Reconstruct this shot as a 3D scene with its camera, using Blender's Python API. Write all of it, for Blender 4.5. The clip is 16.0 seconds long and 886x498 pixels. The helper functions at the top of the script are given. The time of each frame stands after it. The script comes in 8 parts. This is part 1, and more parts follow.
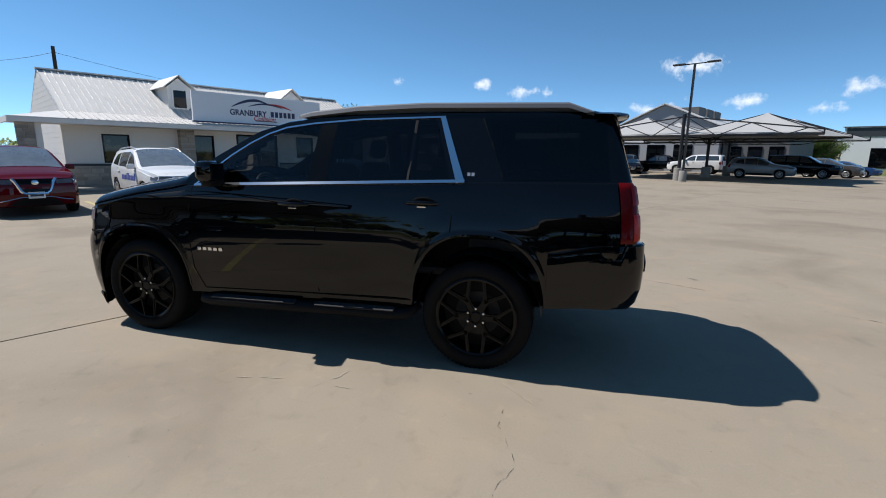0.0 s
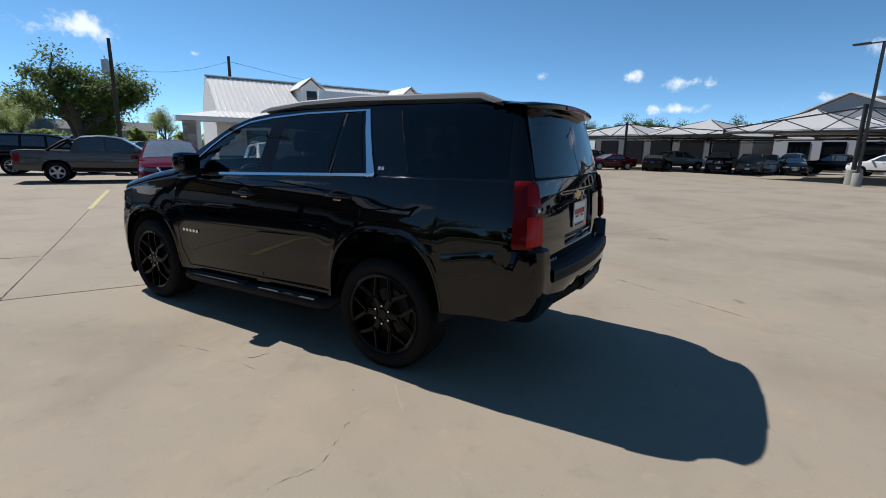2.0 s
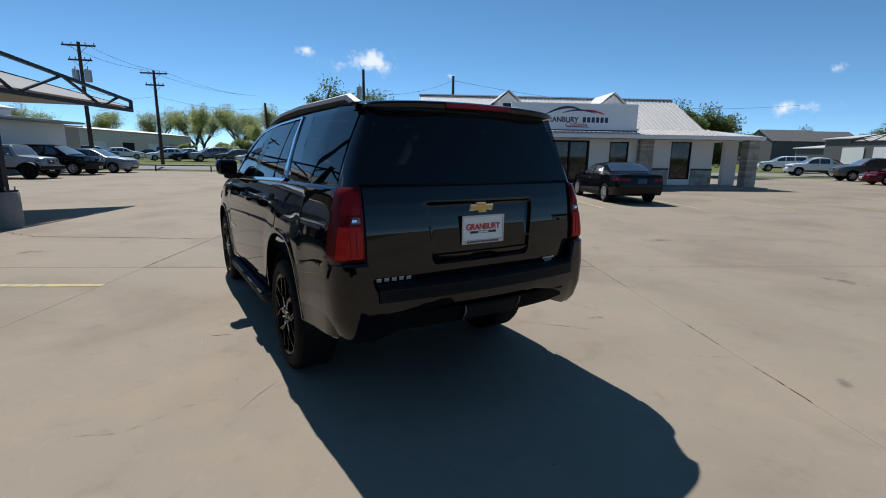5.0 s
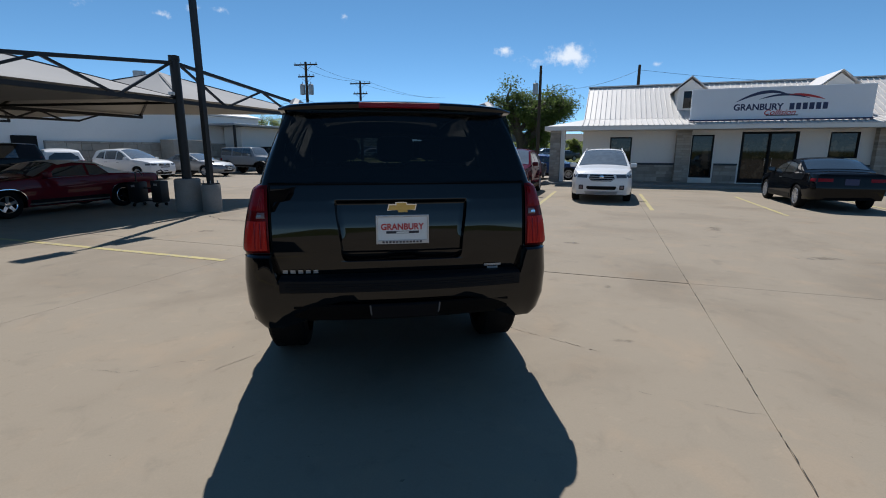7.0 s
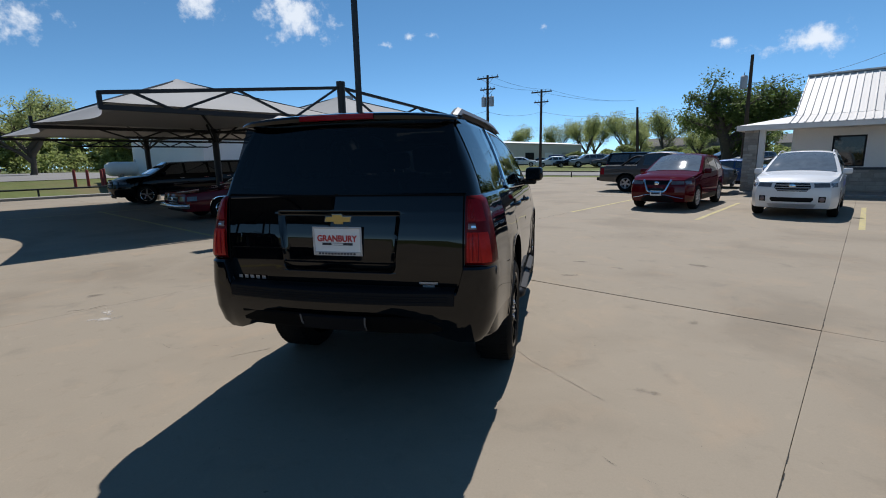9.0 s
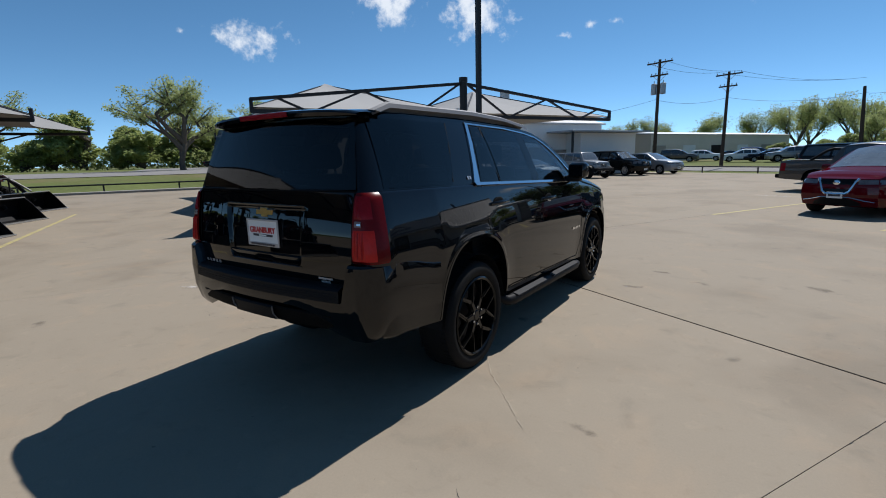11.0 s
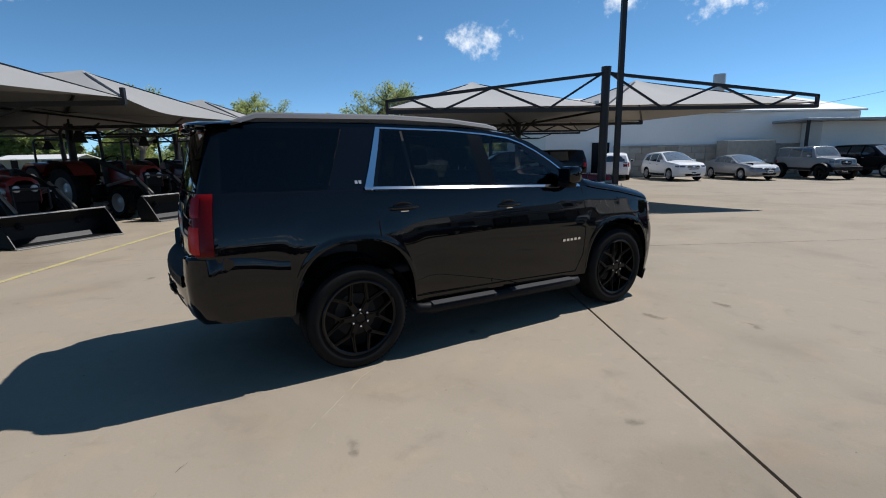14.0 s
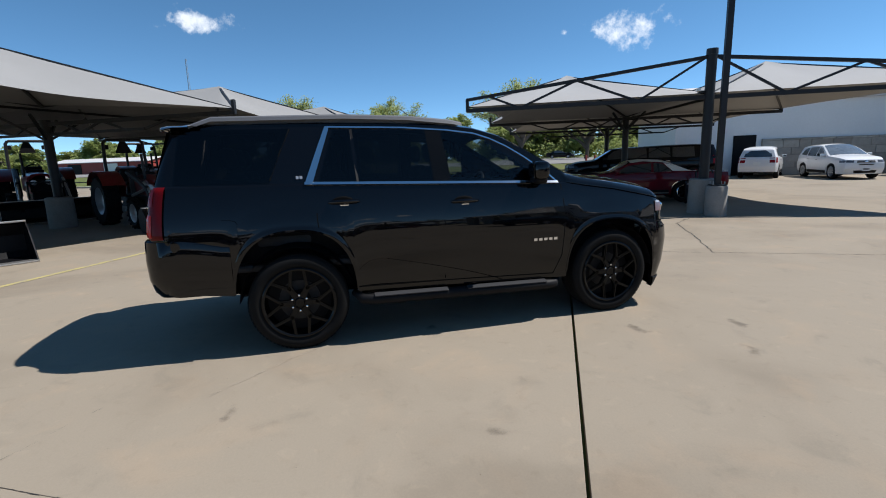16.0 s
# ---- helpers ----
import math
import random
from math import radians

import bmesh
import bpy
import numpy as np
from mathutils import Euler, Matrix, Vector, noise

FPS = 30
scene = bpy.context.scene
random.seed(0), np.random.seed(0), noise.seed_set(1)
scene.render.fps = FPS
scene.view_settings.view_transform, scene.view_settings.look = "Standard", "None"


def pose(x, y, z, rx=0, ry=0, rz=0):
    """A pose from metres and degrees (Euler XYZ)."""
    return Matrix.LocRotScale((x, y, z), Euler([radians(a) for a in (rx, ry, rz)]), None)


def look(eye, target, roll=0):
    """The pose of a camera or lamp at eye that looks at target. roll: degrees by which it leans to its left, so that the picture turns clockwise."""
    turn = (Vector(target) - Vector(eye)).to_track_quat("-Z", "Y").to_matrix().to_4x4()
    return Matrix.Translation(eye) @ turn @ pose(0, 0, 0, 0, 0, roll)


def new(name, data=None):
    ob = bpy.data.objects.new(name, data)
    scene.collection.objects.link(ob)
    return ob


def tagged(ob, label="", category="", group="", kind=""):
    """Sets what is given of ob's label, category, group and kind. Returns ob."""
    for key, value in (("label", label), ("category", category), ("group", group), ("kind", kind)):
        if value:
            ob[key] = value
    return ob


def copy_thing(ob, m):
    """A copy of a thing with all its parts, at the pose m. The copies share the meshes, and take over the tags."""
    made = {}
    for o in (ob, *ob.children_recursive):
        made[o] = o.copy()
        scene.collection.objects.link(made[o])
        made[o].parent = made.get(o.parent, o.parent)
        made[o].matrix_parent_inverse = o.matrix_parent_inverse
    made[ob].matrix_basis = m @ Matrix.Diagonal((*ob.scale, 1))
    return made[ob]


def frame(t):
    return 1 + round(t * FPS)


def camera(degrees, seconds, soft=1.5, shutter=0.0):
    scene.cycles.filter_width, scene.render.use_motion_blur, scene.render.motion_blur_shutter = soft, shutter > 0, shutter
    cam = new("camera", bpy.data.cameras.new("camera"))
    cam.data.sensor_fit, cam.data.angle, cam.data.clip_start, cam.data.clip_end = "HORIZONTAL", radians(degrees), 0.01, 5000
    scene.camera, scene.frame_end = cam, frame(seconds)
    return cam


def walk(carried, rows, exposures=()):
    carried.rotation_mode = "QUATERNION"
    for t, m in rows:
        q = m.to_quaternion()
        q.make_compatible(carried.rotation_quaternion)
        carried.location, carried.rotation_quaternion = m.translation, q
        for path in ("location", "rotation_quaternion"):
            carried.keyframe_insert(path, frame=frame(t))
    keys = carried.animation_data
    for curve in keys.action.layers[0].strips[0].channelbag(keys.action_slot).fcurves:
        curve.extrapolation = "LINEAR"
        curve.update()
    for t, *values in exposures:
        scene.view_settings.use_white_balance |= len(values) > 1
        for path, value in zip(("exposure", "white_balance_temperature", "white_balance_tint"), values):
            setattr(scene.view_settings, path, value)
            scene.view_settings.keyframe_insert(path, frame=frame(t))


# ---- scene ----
cam = camera(86.9, 16.0, soft=1.0)
PATH = [
    (0, (-4.195, -2.036, 1.573), (-2.294, -1.557, 1.177), 0.7),
    (0.5, (-4.095, -2.382, 1.585), (-2.23, -1.785, 1.177), 0.8),
    (1, (-3.912, -2.733, 1.611), (-2.098, -1.999, 1.2), 1.1),
    (1.5, (-3.748, -3.114, 1.605), (-1.99, -2.255, 1.192), 1.3),
    (2, (-3.5, -3.457, 1.582), (-1.815, -2.465, 1.161), 1.2),
    (2.5, (-3.266, -3.784, 1.601), (-1.657, -2.676, 1.174), 0.8),
    (3, (-3.006, -4.184, 1.609), (-1.49, -2.95, 1.188), 0.7),
    (3.2, (-2.913, -4.312, 1.583), (-1.431, -3.032, 1.178), 0.8),
    (5.3, (-1.515, -5.009, 1.583), (-0.567, -3.294, 1.185), 0.8),
    (5.5, (-1.361, -5.102, 1.59), (-0.476, -3.354, 1.192), 0.8),
    (6, (-0.987, -5.227, 1.582), (-0.284, -3.399, 1.177), 0.6),
    (6.5, (-0.633, -5.288, 1.6), (-0.11, -3.403, 1.183), 0.4),
    (7, (-0.212, -5.398, 1.606), (0.104, -3.466, 1.193), 0.1),
    (7.5, (0.139, -5.394, 1.581), (0.266, -3.438, 1.181), -0.5),
    (8, (0.543, -5.339, 1.601), (0.449, -3.381, 1.204), -1.2),
    (8.5, (0.917, -5.298, 1.608), (0.639, -3.356, 1.221), -1.3),
    (9, (1.291, -5.151, 1.602), (0.826, -3.241, 1.231), -1.2),
    (9.5, (1.642, -5.028, 1.596), (1.018, -3.165, 1.225), -1.0),
    (10, (1.997, -4.856, 1.597), (1.202, -3.061, 1.214), -0.9),
    (10.2, (2.15, -4.785, 1.578), (1.29, -3.02, 1.194), -0.8),
    (12.3, (3.365, -3.713, 1.619), (1.982, -2.32, 1.236), -1.7),
    (12.5, (3.481, -3.611, 1.642), (2.067, -2.251, 1.253), -1.3),
    (13, (3.727, -3.333, 1.615), (2.224, -2.07, 1.231), -0.7),
    (13.5, (3.945, -3.036, 1.628), (2.357, -1.882, 1.245), -0.8),
    (14, (4.255, -2.688, 1.612), (2.572, -1.679, 1.225), -1.1),
    (14.5, (4.426, -2.378, 1.578), (2.674, -1.495, 1.19), -1.3),
    (15, (4.615, -1.983, 1.582), (2.799, -1.241, 1.196), -1.6),
    (15.5, (4.828, -1.635, 1.577), (2.967, -1.012, 1.19), -1.7),
    (16, (4.918, -1.24, 1.546), (3.015, -0.752, 1.169), -1.9),
]
walk(cam, [(t, look(eye, target, roll)) for t, eye, target, roll in PATH],
     exposures=[(0, 0.72), (3, 0.65), (6, 0.51), (9, 0.49), (10, 0.49), (12.5, 0.56), (13, 0.66), (14, 0.67), (15.5, 0.65), (16, 0.78)])

# ---- world, sun, exposure ----
LOT = radians(-28.3)                       # the lot's grid is turned against the parked vehicle


def lot(a, b, z=0.0):
    """A point of the lot's grid (a along the shop front, b towards it) in the world."""
    return Vector((a * math.cos(LOT) - b * math.sin(LOT), a * math.sin(LOT) + b * math.cos(LOT), z))


def lot_pose(a, b, z=0.0, turn=0.0):
    return Matrix.Translation(lot(a, b, z)) @ pose(0, 0, 0, 0, 0, -28.3 + turn)


SUN_TO = Vector((0.095, 1.0, 1.36)).normalized()
SUN_EL = math.asin(SUN_TO.z)
SUN_AZ = math.atan2(SUN_TO.x, SUN_TO.y)
sun_data = bpy.data.lights.new("sun", "SUN")
sun_data.energy, sun_data.angle, sun_data.color = 3.64, radians(0.5), (1.0, 0.975, 0.955)
sun = new("sun", sun_data)
sun.matrix_world = look((0, 0, 60), Vector((0, 0, 60)) - SUN_TO)

CLOUDS = [  # compass degrees (from +y to +x), height, half width, half tallness, density
    (23.3, 10.0, 5.2, 1.7, 1.0), (16.3, 11.0, 1.3, 0.8, 1.0), (-29.3, 15.4, 5.2, 2.6, 1.1), (-39.9, 16.6, 5.0, 2.2, 1.1), (-54.8, 13.0, 5.2, 2.2, 1.05),
    (-17.2, 13.7, 1.2, 0.8, 0.9), (-14.6, 13.9, 1.3, 0.8, 0.9), (-19.9, 12.9, 1.2, 0.6, 0.8), (-1.8, 14.3, 1.2, 0.9, 0.6), (-61.2, 13.1, 0.8, 0.6, 0.9),
    (-101.0, 14.4, 4.4, 1.4, 0.9), (102.8, 9.2, 3.8, 1.9, 0.95), (85.9, 7.2, 4.0, 1.0, 0.9), (107.4, 5.6, 2.6, 0.9, 0.9), (116.4, 6.3, 2.8, 1.0, 0.95),
    (113.8, 4.7, 2.0, 0.7, 0.9), (98.5, 5.0, 5.5, 1.3, 0.8), (80.2, 8.0, 1.2, 0.8, 0.9), (70.3, 8.2, 1.0, 0.7, 0.8), (32.6, 8.9, 1.0, 0.6, 0.8),
    (67.5, 5.0, 3.6, 1.0, 0.85), (85.0, 4.5, 4.5, 0.8, 0.8),
]


def make_world():
    w = bpy.data.worlds.new("sky")
    scene.world = w
    w.use_nodes = True
    nt = w.node_tree
    nt.nodes.clear()
    N = nt.nodes.new

    def link(a, b):
        nt.links.new(a, b)
    out, bg = N("ShaderNodeOutputWorld"), N("ShaderNodeBackground")
    sky = N("ShaderNodeTexSky")
    sky.sky_type, sky.sun_disc = "NISHITA", False
    sky.sun_elevation, sky.sun_rotation = SUN_EL, SUN_AZ
    sky.altitude, sky.air_density, sky.dust_density, sky.ozone_density = 250, 0.45, 0.0, 1.6
    co = N("ShaderNodeTexCoord")
    lift = N("ShaderNodeMapping")            # the sky's haze band stays below the visible horizon
    lift.inputs["Location"].default_value, lift.inputs["Scale"].default_value = (0, 0, 0.03), (1, 1, 0.97)
    link(co.outputs["Generated"], lift.inputs["Vector"])
    link(lift.outputs[0], sky.inputs["Vector"])
    noise_n = N("ShaderNodeTexNoise")
    noise_n.inputs["Scale"].default_value, noise_n.inputs["Detail"].default_value = 26.0, 7.0
    noise_n.inputs["Roughness"].default_value = 0.62
    link(co.outputs["Generated"], noise_n.inputs["Vector"])
    total = None
    for az, el, wid, tall, power in CLOUDS:
        a, e = radians(az), radians(el)
        c = Vector((math.sin(a) * math.cos(e), math.cos(a) * math.cos(e), math.sin(e)))
        right = Vector((math.cos(a), -math.sin(a), 0))
        up = right.cross(c)
        d1, d2 = N("ShaderNodeVectorMath"), N("ShaderNodeVectorMath")
        for d, axis, size in ((d1, right, wid), (d2, up, tall)):
            d.operation = "DOT_PRODUCT"
            d.inputs[1].default_value = axis / math.sin(radians(size * 1.15))
            link(co.outputs["Generated"], d.inputs[0])
        off = N("ShaderNodeMath")
        off.operation = "SUBTRACT"
        off.inputs[1].default_value = up.dot(c) / math.sin(radians(tall * 1.15))
        link(d2.outputs["Value"], off.inputs[0])
        front = N("ShaderNodeVectorMath")
        front.operation = "DOT_PRODUCT"
        front.inputs[1].default_value = c
        link(co.outputs["Generated"], front.inputs[0])
        xy = N("ShaderNodeCombineXYZ")
        link(d1.outputs["Value"], xy.inputs[0])
        link(off.outputs[0], xy.inputs[1])
        back = N("ShaderNodeMath")          # keeps the far side of the sky clear
        back.operation = "MULTIPLY_ADD"
        back.inputs[1].default_value, back.inputs[2].default_value = -40.0, 38.0
        link(front.outputs["Value"], back.inputs[0])
        back2 = N("ShaderNodeMath")
        back2.operation = "MAXIMUM"
        back2.inputs[1].default_value = 0.0
        link(back.outputs[0], back2.inputs[0])
        link(back2.outputs[0], xy.inputs[2])
        far = N("ShaderNodeVectorMath")
        far.operation = "LENGTH"
        link(xy.outputs[0], far.inputs[0])
        f = N("ShaderNodeMath")
        f.operation = "MULTIPLY_ADD"
        f.inputs[1].default_value, f.inputs[2].default_value = -power, power
        link(far.outputs["Value"], f.inputs[0])
        if total is None:
            total = f
        else:
            m = N("ShaderNodeMath")
            m.operation = "MAXIMUM"
            link(total.outputs[0], m.inputs[0])
            link(f.outputs[0], m.inputs[1])
            total = m
    add = N("ShaderNodeMath")
    add.operation = "MULTIPLY_ADD"
    add.inputs[1].default_value, add.inputs[2].default_value = 2.6, -1.62
    link(noise_n.outputs[0], add.inputs[0])
    both = N("ShaderNodeMath")
    both.operation = "ADD"
    link(total.outputs[0], both.inputs[0])
    link(add.outputs[0], both.inputs[1])
    ramp = N("ShaderNodeMapRange")
    ramp.interpolation_type = "SMOOTHSTEP"
    ramp.inputs["From Min"].default_value, ramp.inputs["From Max"].default_value = 0.0, 0.75
    ramp.inputs["To Max"].default_value = 0.82
    link(both.outputs[0], ramp.inputs["Value"])
    mix = N("ShaderNodeMix")
    mix.data_type = "RGBA"
    mix.inputs[7].default_value = (6.2, 6.5, 6.9, 1)
    link(ramp.outputs[0], mix.inputs[0])
    hue = N("ShaderNodeHueSaturation")
    hue.inputs["Saturation"].default_value, hue.inputs["Hue"].default_value = 1.15, 0.488
    link(sky.outputs[0], hue.inputs["Color"])
    link(hue.outputs[0], mix.inputs[6])
    link(mix.outputs[2], bg.inputs["Color"])
    bg.inputs["Strength"].default_value = 0.107
    link(bg.outputs[0], out.inputs["Surface"])


make_world()


# ---- materials ----
def surface(name, base, rough=0.5, metal=0.0, vary=0.12, coarse=1.5, fine=40.0, bump=0.05, coat=0.0, spec=0.5, stain=None,
            island=0.0, trans=0.0, detail=6.0, local=False, coat_ior=1.5):
    """A procedural surface: the base colour varied at two scales, with fine relief."""
    m = bpy.data.materials.new(name)
    m.use_nodes = True
    nt = m.node_tree
    b = nt.nodes["Principled BSDF"]
    N, link = nt.nodes.new, nt.links.new
    geo = N("ShaderNodeTexCoord" if local else "ShaderNodeNewGeometry")
    at = geo.outputs["Object"] if local else geo.outputs["Position"]

    def tex(scale):
        n = N("ShaderNodeTexNoise")
        n.inputs["Scale"].default_value, n.inputs["Detail"].default_value = scale, detail
        n.inputs["Roughness"].default_value = 0.6
        link(at, n.inputs["Vector"])
        return n.outputs[0]
    big, small = tex(coarse), tex(fine)
    mul = N("ShaderNodeMath")
    mul.operation = "MULTIPLY_ADD"
    mul.inputs[1].default_value = 0.5
    link(small, mul.inputs[0])
    half = N("ShaderNodeMath")
    half.operation = "MULTIPLY"
    half.inputs[1].default_value = 0.5
    link(big, half.inputs[0])
    link(half.outputs[0], mul.inputs[2])
    rng = N("ShaderNodeMapRange")
    rng.inputs["From Min"].default_value, rng.inputs["From Max"].default_value = 0.3, 0.7
    rng.inputs["To Min"].default_value, rng.inputs["To Max"].default_value = 1 - vary, 1 + vary
    link(mul.outputs[0], rng.inputs["Value"])
    val = rng.outputs[0]
    if island:
        info = N("ShaderNodeObjectInfo")
        r2 = N("ShaderNodeMapRange")
        r2.inputs["To Min"].default_value, r2.inputs["To Max"].default_value = 1 - island, 1 + island
        link(info.outputs["Random"], r2.inputs["Value"])
        m2 = N("ShaderNodeMath")
        m2.operation = "MULTIPLY"
        link(val, m2.inputs[0])
        link(r2.outputs[0], m2.inputs[1])
        val = m2.outputs[0]
    sc = N("ShaderNodeVectorMath")
    sc.operation = "SCALE"
    sc.inputs[0].default_value = base
    link(val, sc.inputs["Scale"])
    col = sc.outputs[0]
    if stain:
        colour, scale, low, high = stain
        r3 = N("ShaderNodeMapRange")
        r3.interpolation_type = "SMOOTHSTEP"
        r3.inputs["From Min"].default_value, r3.inputs["From Max"].default_value = low, high
        link(tex(scale), r3.inputs["Value"])
        mx = N("ShaderNodeMix")
        mx.data_type = "RGBA"
        mx.inputs[7].default_value = (*colour, 1)
        link(r3.outputs[0], mx.inputs[0])
        link(col, mx.inputs[6])
        col = mx.outputs[2]
    link(col, b.inputs["Base Color"])
    b.inputs["Roughness"].default_value, b.inputs["Metallic"].default_value = rough, metal
    b.inputs["Specular IOR Level"].default_value = spec
    b.inputs["Coat Weight"].default_value, b.inputs["Coat Roughness"].default_value, b.inputs["Coat IOR"].default_value = coat, 0.02, coat_ior
    b.inputs["Transmission Weight"].default_value = trans
    if bump:
        bp = N("ShaderNodeBump")
        bp.inputs["Strength"].default_value, bp.inputs["Distance"].default_value = bump, 0.02
        link(mul.outputs[0], bp.inputs["Height"])
        link(bp.outputs[0], b.inputs["Normal"])
    return m


def foliage(name, base, vary=0.4):
    """Leaves: half of the light that falls on them shines through."""
    m = surface(name, base, rough=0.6, vary=vary, coarse=0.5, fine=3.0, bump=0.0, spec=0.25)
    nt = m.node_tree
    b, out = nt.nodes["Principled BSDF"], nt.nodes["Material Output"]
    tr, mix = nt.nodes.new("ShaderNodeBsdfTranslucent"), nt.nodes.new("ShaderNodeMixShader")
    nt.links.new(b.inputs["Base Color"].links[0].from_socket, tr.inputs["Color"])
    mix.inputs[0].default_value = 0.5
    nt.links.new(b.outputs[0], mix.inputs[1])
    nt.links.new(tr.outputs[0], mix.inputs[2])
    nt.links.new(mix.outputs[0], out.inputs["Surface"])
    return m


M = {}
def weathered_concrete():
    """Trowelled concrete: grey and pinkish clouds, dark worn patches, fine sand, a few small dark specks."""
    m = surface("concrete", (0.266, 0.224, 0.170), rough=0.85, vary=0.07, coarse=70, fine=240, bump=0.05, spec=0.25, island=0.03, detail=3.0)
    nt = m.node_tree
    N, link = nt.nodes.new, nt.links.new
    b = nt.nodes["Principled BSDF"]
    at = N("ShaderNodeNewGeometry").outputs["Position"]
    col = b.inputs["Base Color"].links[0].from_socket
    for scale, detail, low, high, colour, most in ((0.45, 4, 0.44, 0.72, (0.80, 0.79, 0.78), 1.0), (1.7, 5, 0.50, 0.74, (1.10, 1.05, 1.01), 1.0), (2.6, 6, 0.56, 0.80, (0.82, 0.83, 0.84), 1.0),
                                                   (9.0, 6, 0.55, 0.75, (0.93, 0.92, 0.91), 1.0), (7.0, 3, 0.60, 0.72, (1.07, 1.06, 1.05), 1.0), (30.0, 2, 0.74, 0.78, (0.62, 0.60, 0.57), 0.8)):
        n, r, mul = N("ShaderNodeTexNoise"), N("ShaderNodeMapRange"), N("ShaderNodeMix")
        n.inputs["Scale"].default_value, n.inputs["Detail"].default_value, n.inputs["Roughness"].default_value = scale, detail, 0.55
        n.inputs["Distortion"].default_value = 0.6
        r.interpolation_type = "SMOOTHSTEP"
        r.inputs["From Min"].default_value, r.inputs["From Max"].default_value, r.inputs["To Max"].default_value = low, high, most
        mul.data_type, mul.blend_type = "RGBA", "MULTIPLY"
        mul.inputs[7].default_value = (*colour, 1)
        link(at, n.inputs["Vector"])
        link(n.outputs[0], r.inputs["Value"])
        link(r.outputs[0], mul.inputs[0])
        link(col, mul.inputs[6])
        col = mul.outputs[2]
    link(col, b.inputs["Base Color"])
    return m


M["concrete"] = weathered_concrete()
M["joint"] = surface("joint_filler", (0.022, 0.02, 0.018), rough=0.9, vary=0.3, fine=60)
M["grass"] = surface("grass_ground", (0.115, 0.135, 0.045), rough=0.95, vary=0.35, coarse=0.15, fine=3, bump=0.3, spec=0.1,
                     stain=((0.16, 0.13, 0.07), 0.08, 0.5, 0.7))
M["asphalt"] = surface("pale_asphalt", (0.22, 0.21, 0.2), rough=0.9, vary=0.12, coarse=0.4, fine=30, spec=0.2)
M["yellow"] = surface("worn_yellow_paint", (0.40, 0.335, 0.14), rough=0.8, vary=0.25, coarse=3, fine=35, stain=((0.27, 0.235, 0.19), 9, 0.50, 0.66))
M["white_line"] = surface("worn_white_paint", (0.4, 0.37, 0.32), rough=0.8, vary=0.2, coarse=3, fine=35, stain=((0.27, 0.235, 0.19), 6, 0.48, 0.62))
M["black_paint"] = surface("black_car_paint", (0.002, 0.002, 0.0026), rough=0.3, vary=0.05, bump=0.0, coat=1.0, spec=0.0, coat_ior=1.45)
M["black_gloss"] = surface("gloss_black_trim", (0.004, 0.004, 0.004), rough=0.14, vary=0.05, bump=0.0, spec=0.2)
M["black_plastic"] = surface("black_plastic", (0.007, 0.007, 0.008), rough=0.55, vary=0.15, fine=120, bump=0.05, spec=0.14)
M["rubber"] = surface("tyre_rubber", (0.0065, 0.0065, 0.0065), rough=0.75, vary=0.25, coarse=6, fine=80, bump=0.1, spec=0.14)
M["dark_glass"] = surface("tinted_glass", (0.002, 0.0025, 0.004), rough=0.015, vary=0.05, bump=0.0, spec=0.34)
# opaque pane: brown patches in its colour imitate reflections and the interior behind
M["shop_glass"] = surface("shop_glass_painted_reflections", (0.016, 0.012, 0.009), rough=0.03, vary=0.9, coarse=1.6, fine=5, bump=0.0, spec=0.4, stain=((0.075, 0.05, 0.03), 2.1, 0.52, 0.60))
# pale base colour stands for sky reflection and a sunlit dashboard behind the screen
M["screen_glass"] = surface("windscreen_painted_sheen", (0.13, 0.145, 0.155), rough=0.03, vary=0.3, coarse=1.2, fine=6, bump=0.0, spec=1.0, coat=1.0)
M["car_glass"] = surface("car_window_glass", (0.035, 0.042, 0.046), rough=0.03, vary=0.1, bump=0.0, spec=1.0, coat=1.0)
M["rail_grey"] = surface("satin_grey_rail", (0.13, 0.13, 0.134), rough=0.5, metal=0.2, vary=0.08, bump=0.02)
M["step_grey"] = surface("worn_step_pad", (0.03, 0.03, 0.032), rough=0.7, spec=0.15, metal=0.0, vary=0.1, fine=90, bump=0.05)
M["scuff"] = surface("pale_scuff", (0.325, 0.28, 0.22), rough=0.9, vary=0.2, fine=60, spec=0.1)
M["clear_grey"] = surface("smoked_clear_lens", (0.16, 0.10, 0.10), rough=0.3, vary=0.2, coarse=14, fine=60, bump=0.02, coat=0.5)
M["chrome"] = surface("chrome", (0.75, 0.76, 0.78), rough=0.08, metal=1.0, vary=0.03, bump=0.0)
M["silver"] = surface("satin_silver", (0.45, 0.45, 0.46), rough=0.35, metal=0.6, vary=0.08, bump=0.02)
M["gold"] = surface("gold_emblem", (0.52, 0.34, 0.10), rough=0.3, metal=0.6, vary=0.06, bump=0.0)
M["red_lens"] = surface("red_lens", (0.42, 0.016, 0.012), rough=0.25, vary=0.2, coarse=14, fine=60, bump=0.02, coat=0.12, spec=0.1)
M["red_upper"] = surface("deep_red_lens", (0.20, 0.005, 0.010), rough=0.25, vary=0.2, coarse=12, fine=60, bump=0.02, coat=0.12, spec=0.1)
M["dark_lens"] = surface("dark_red_lens", (0.10, 0.002, 0.003), rough=0.25, vary=0.2, coarse=10, fine=60, bump=0.02, coat=0.12, spec=0.1)
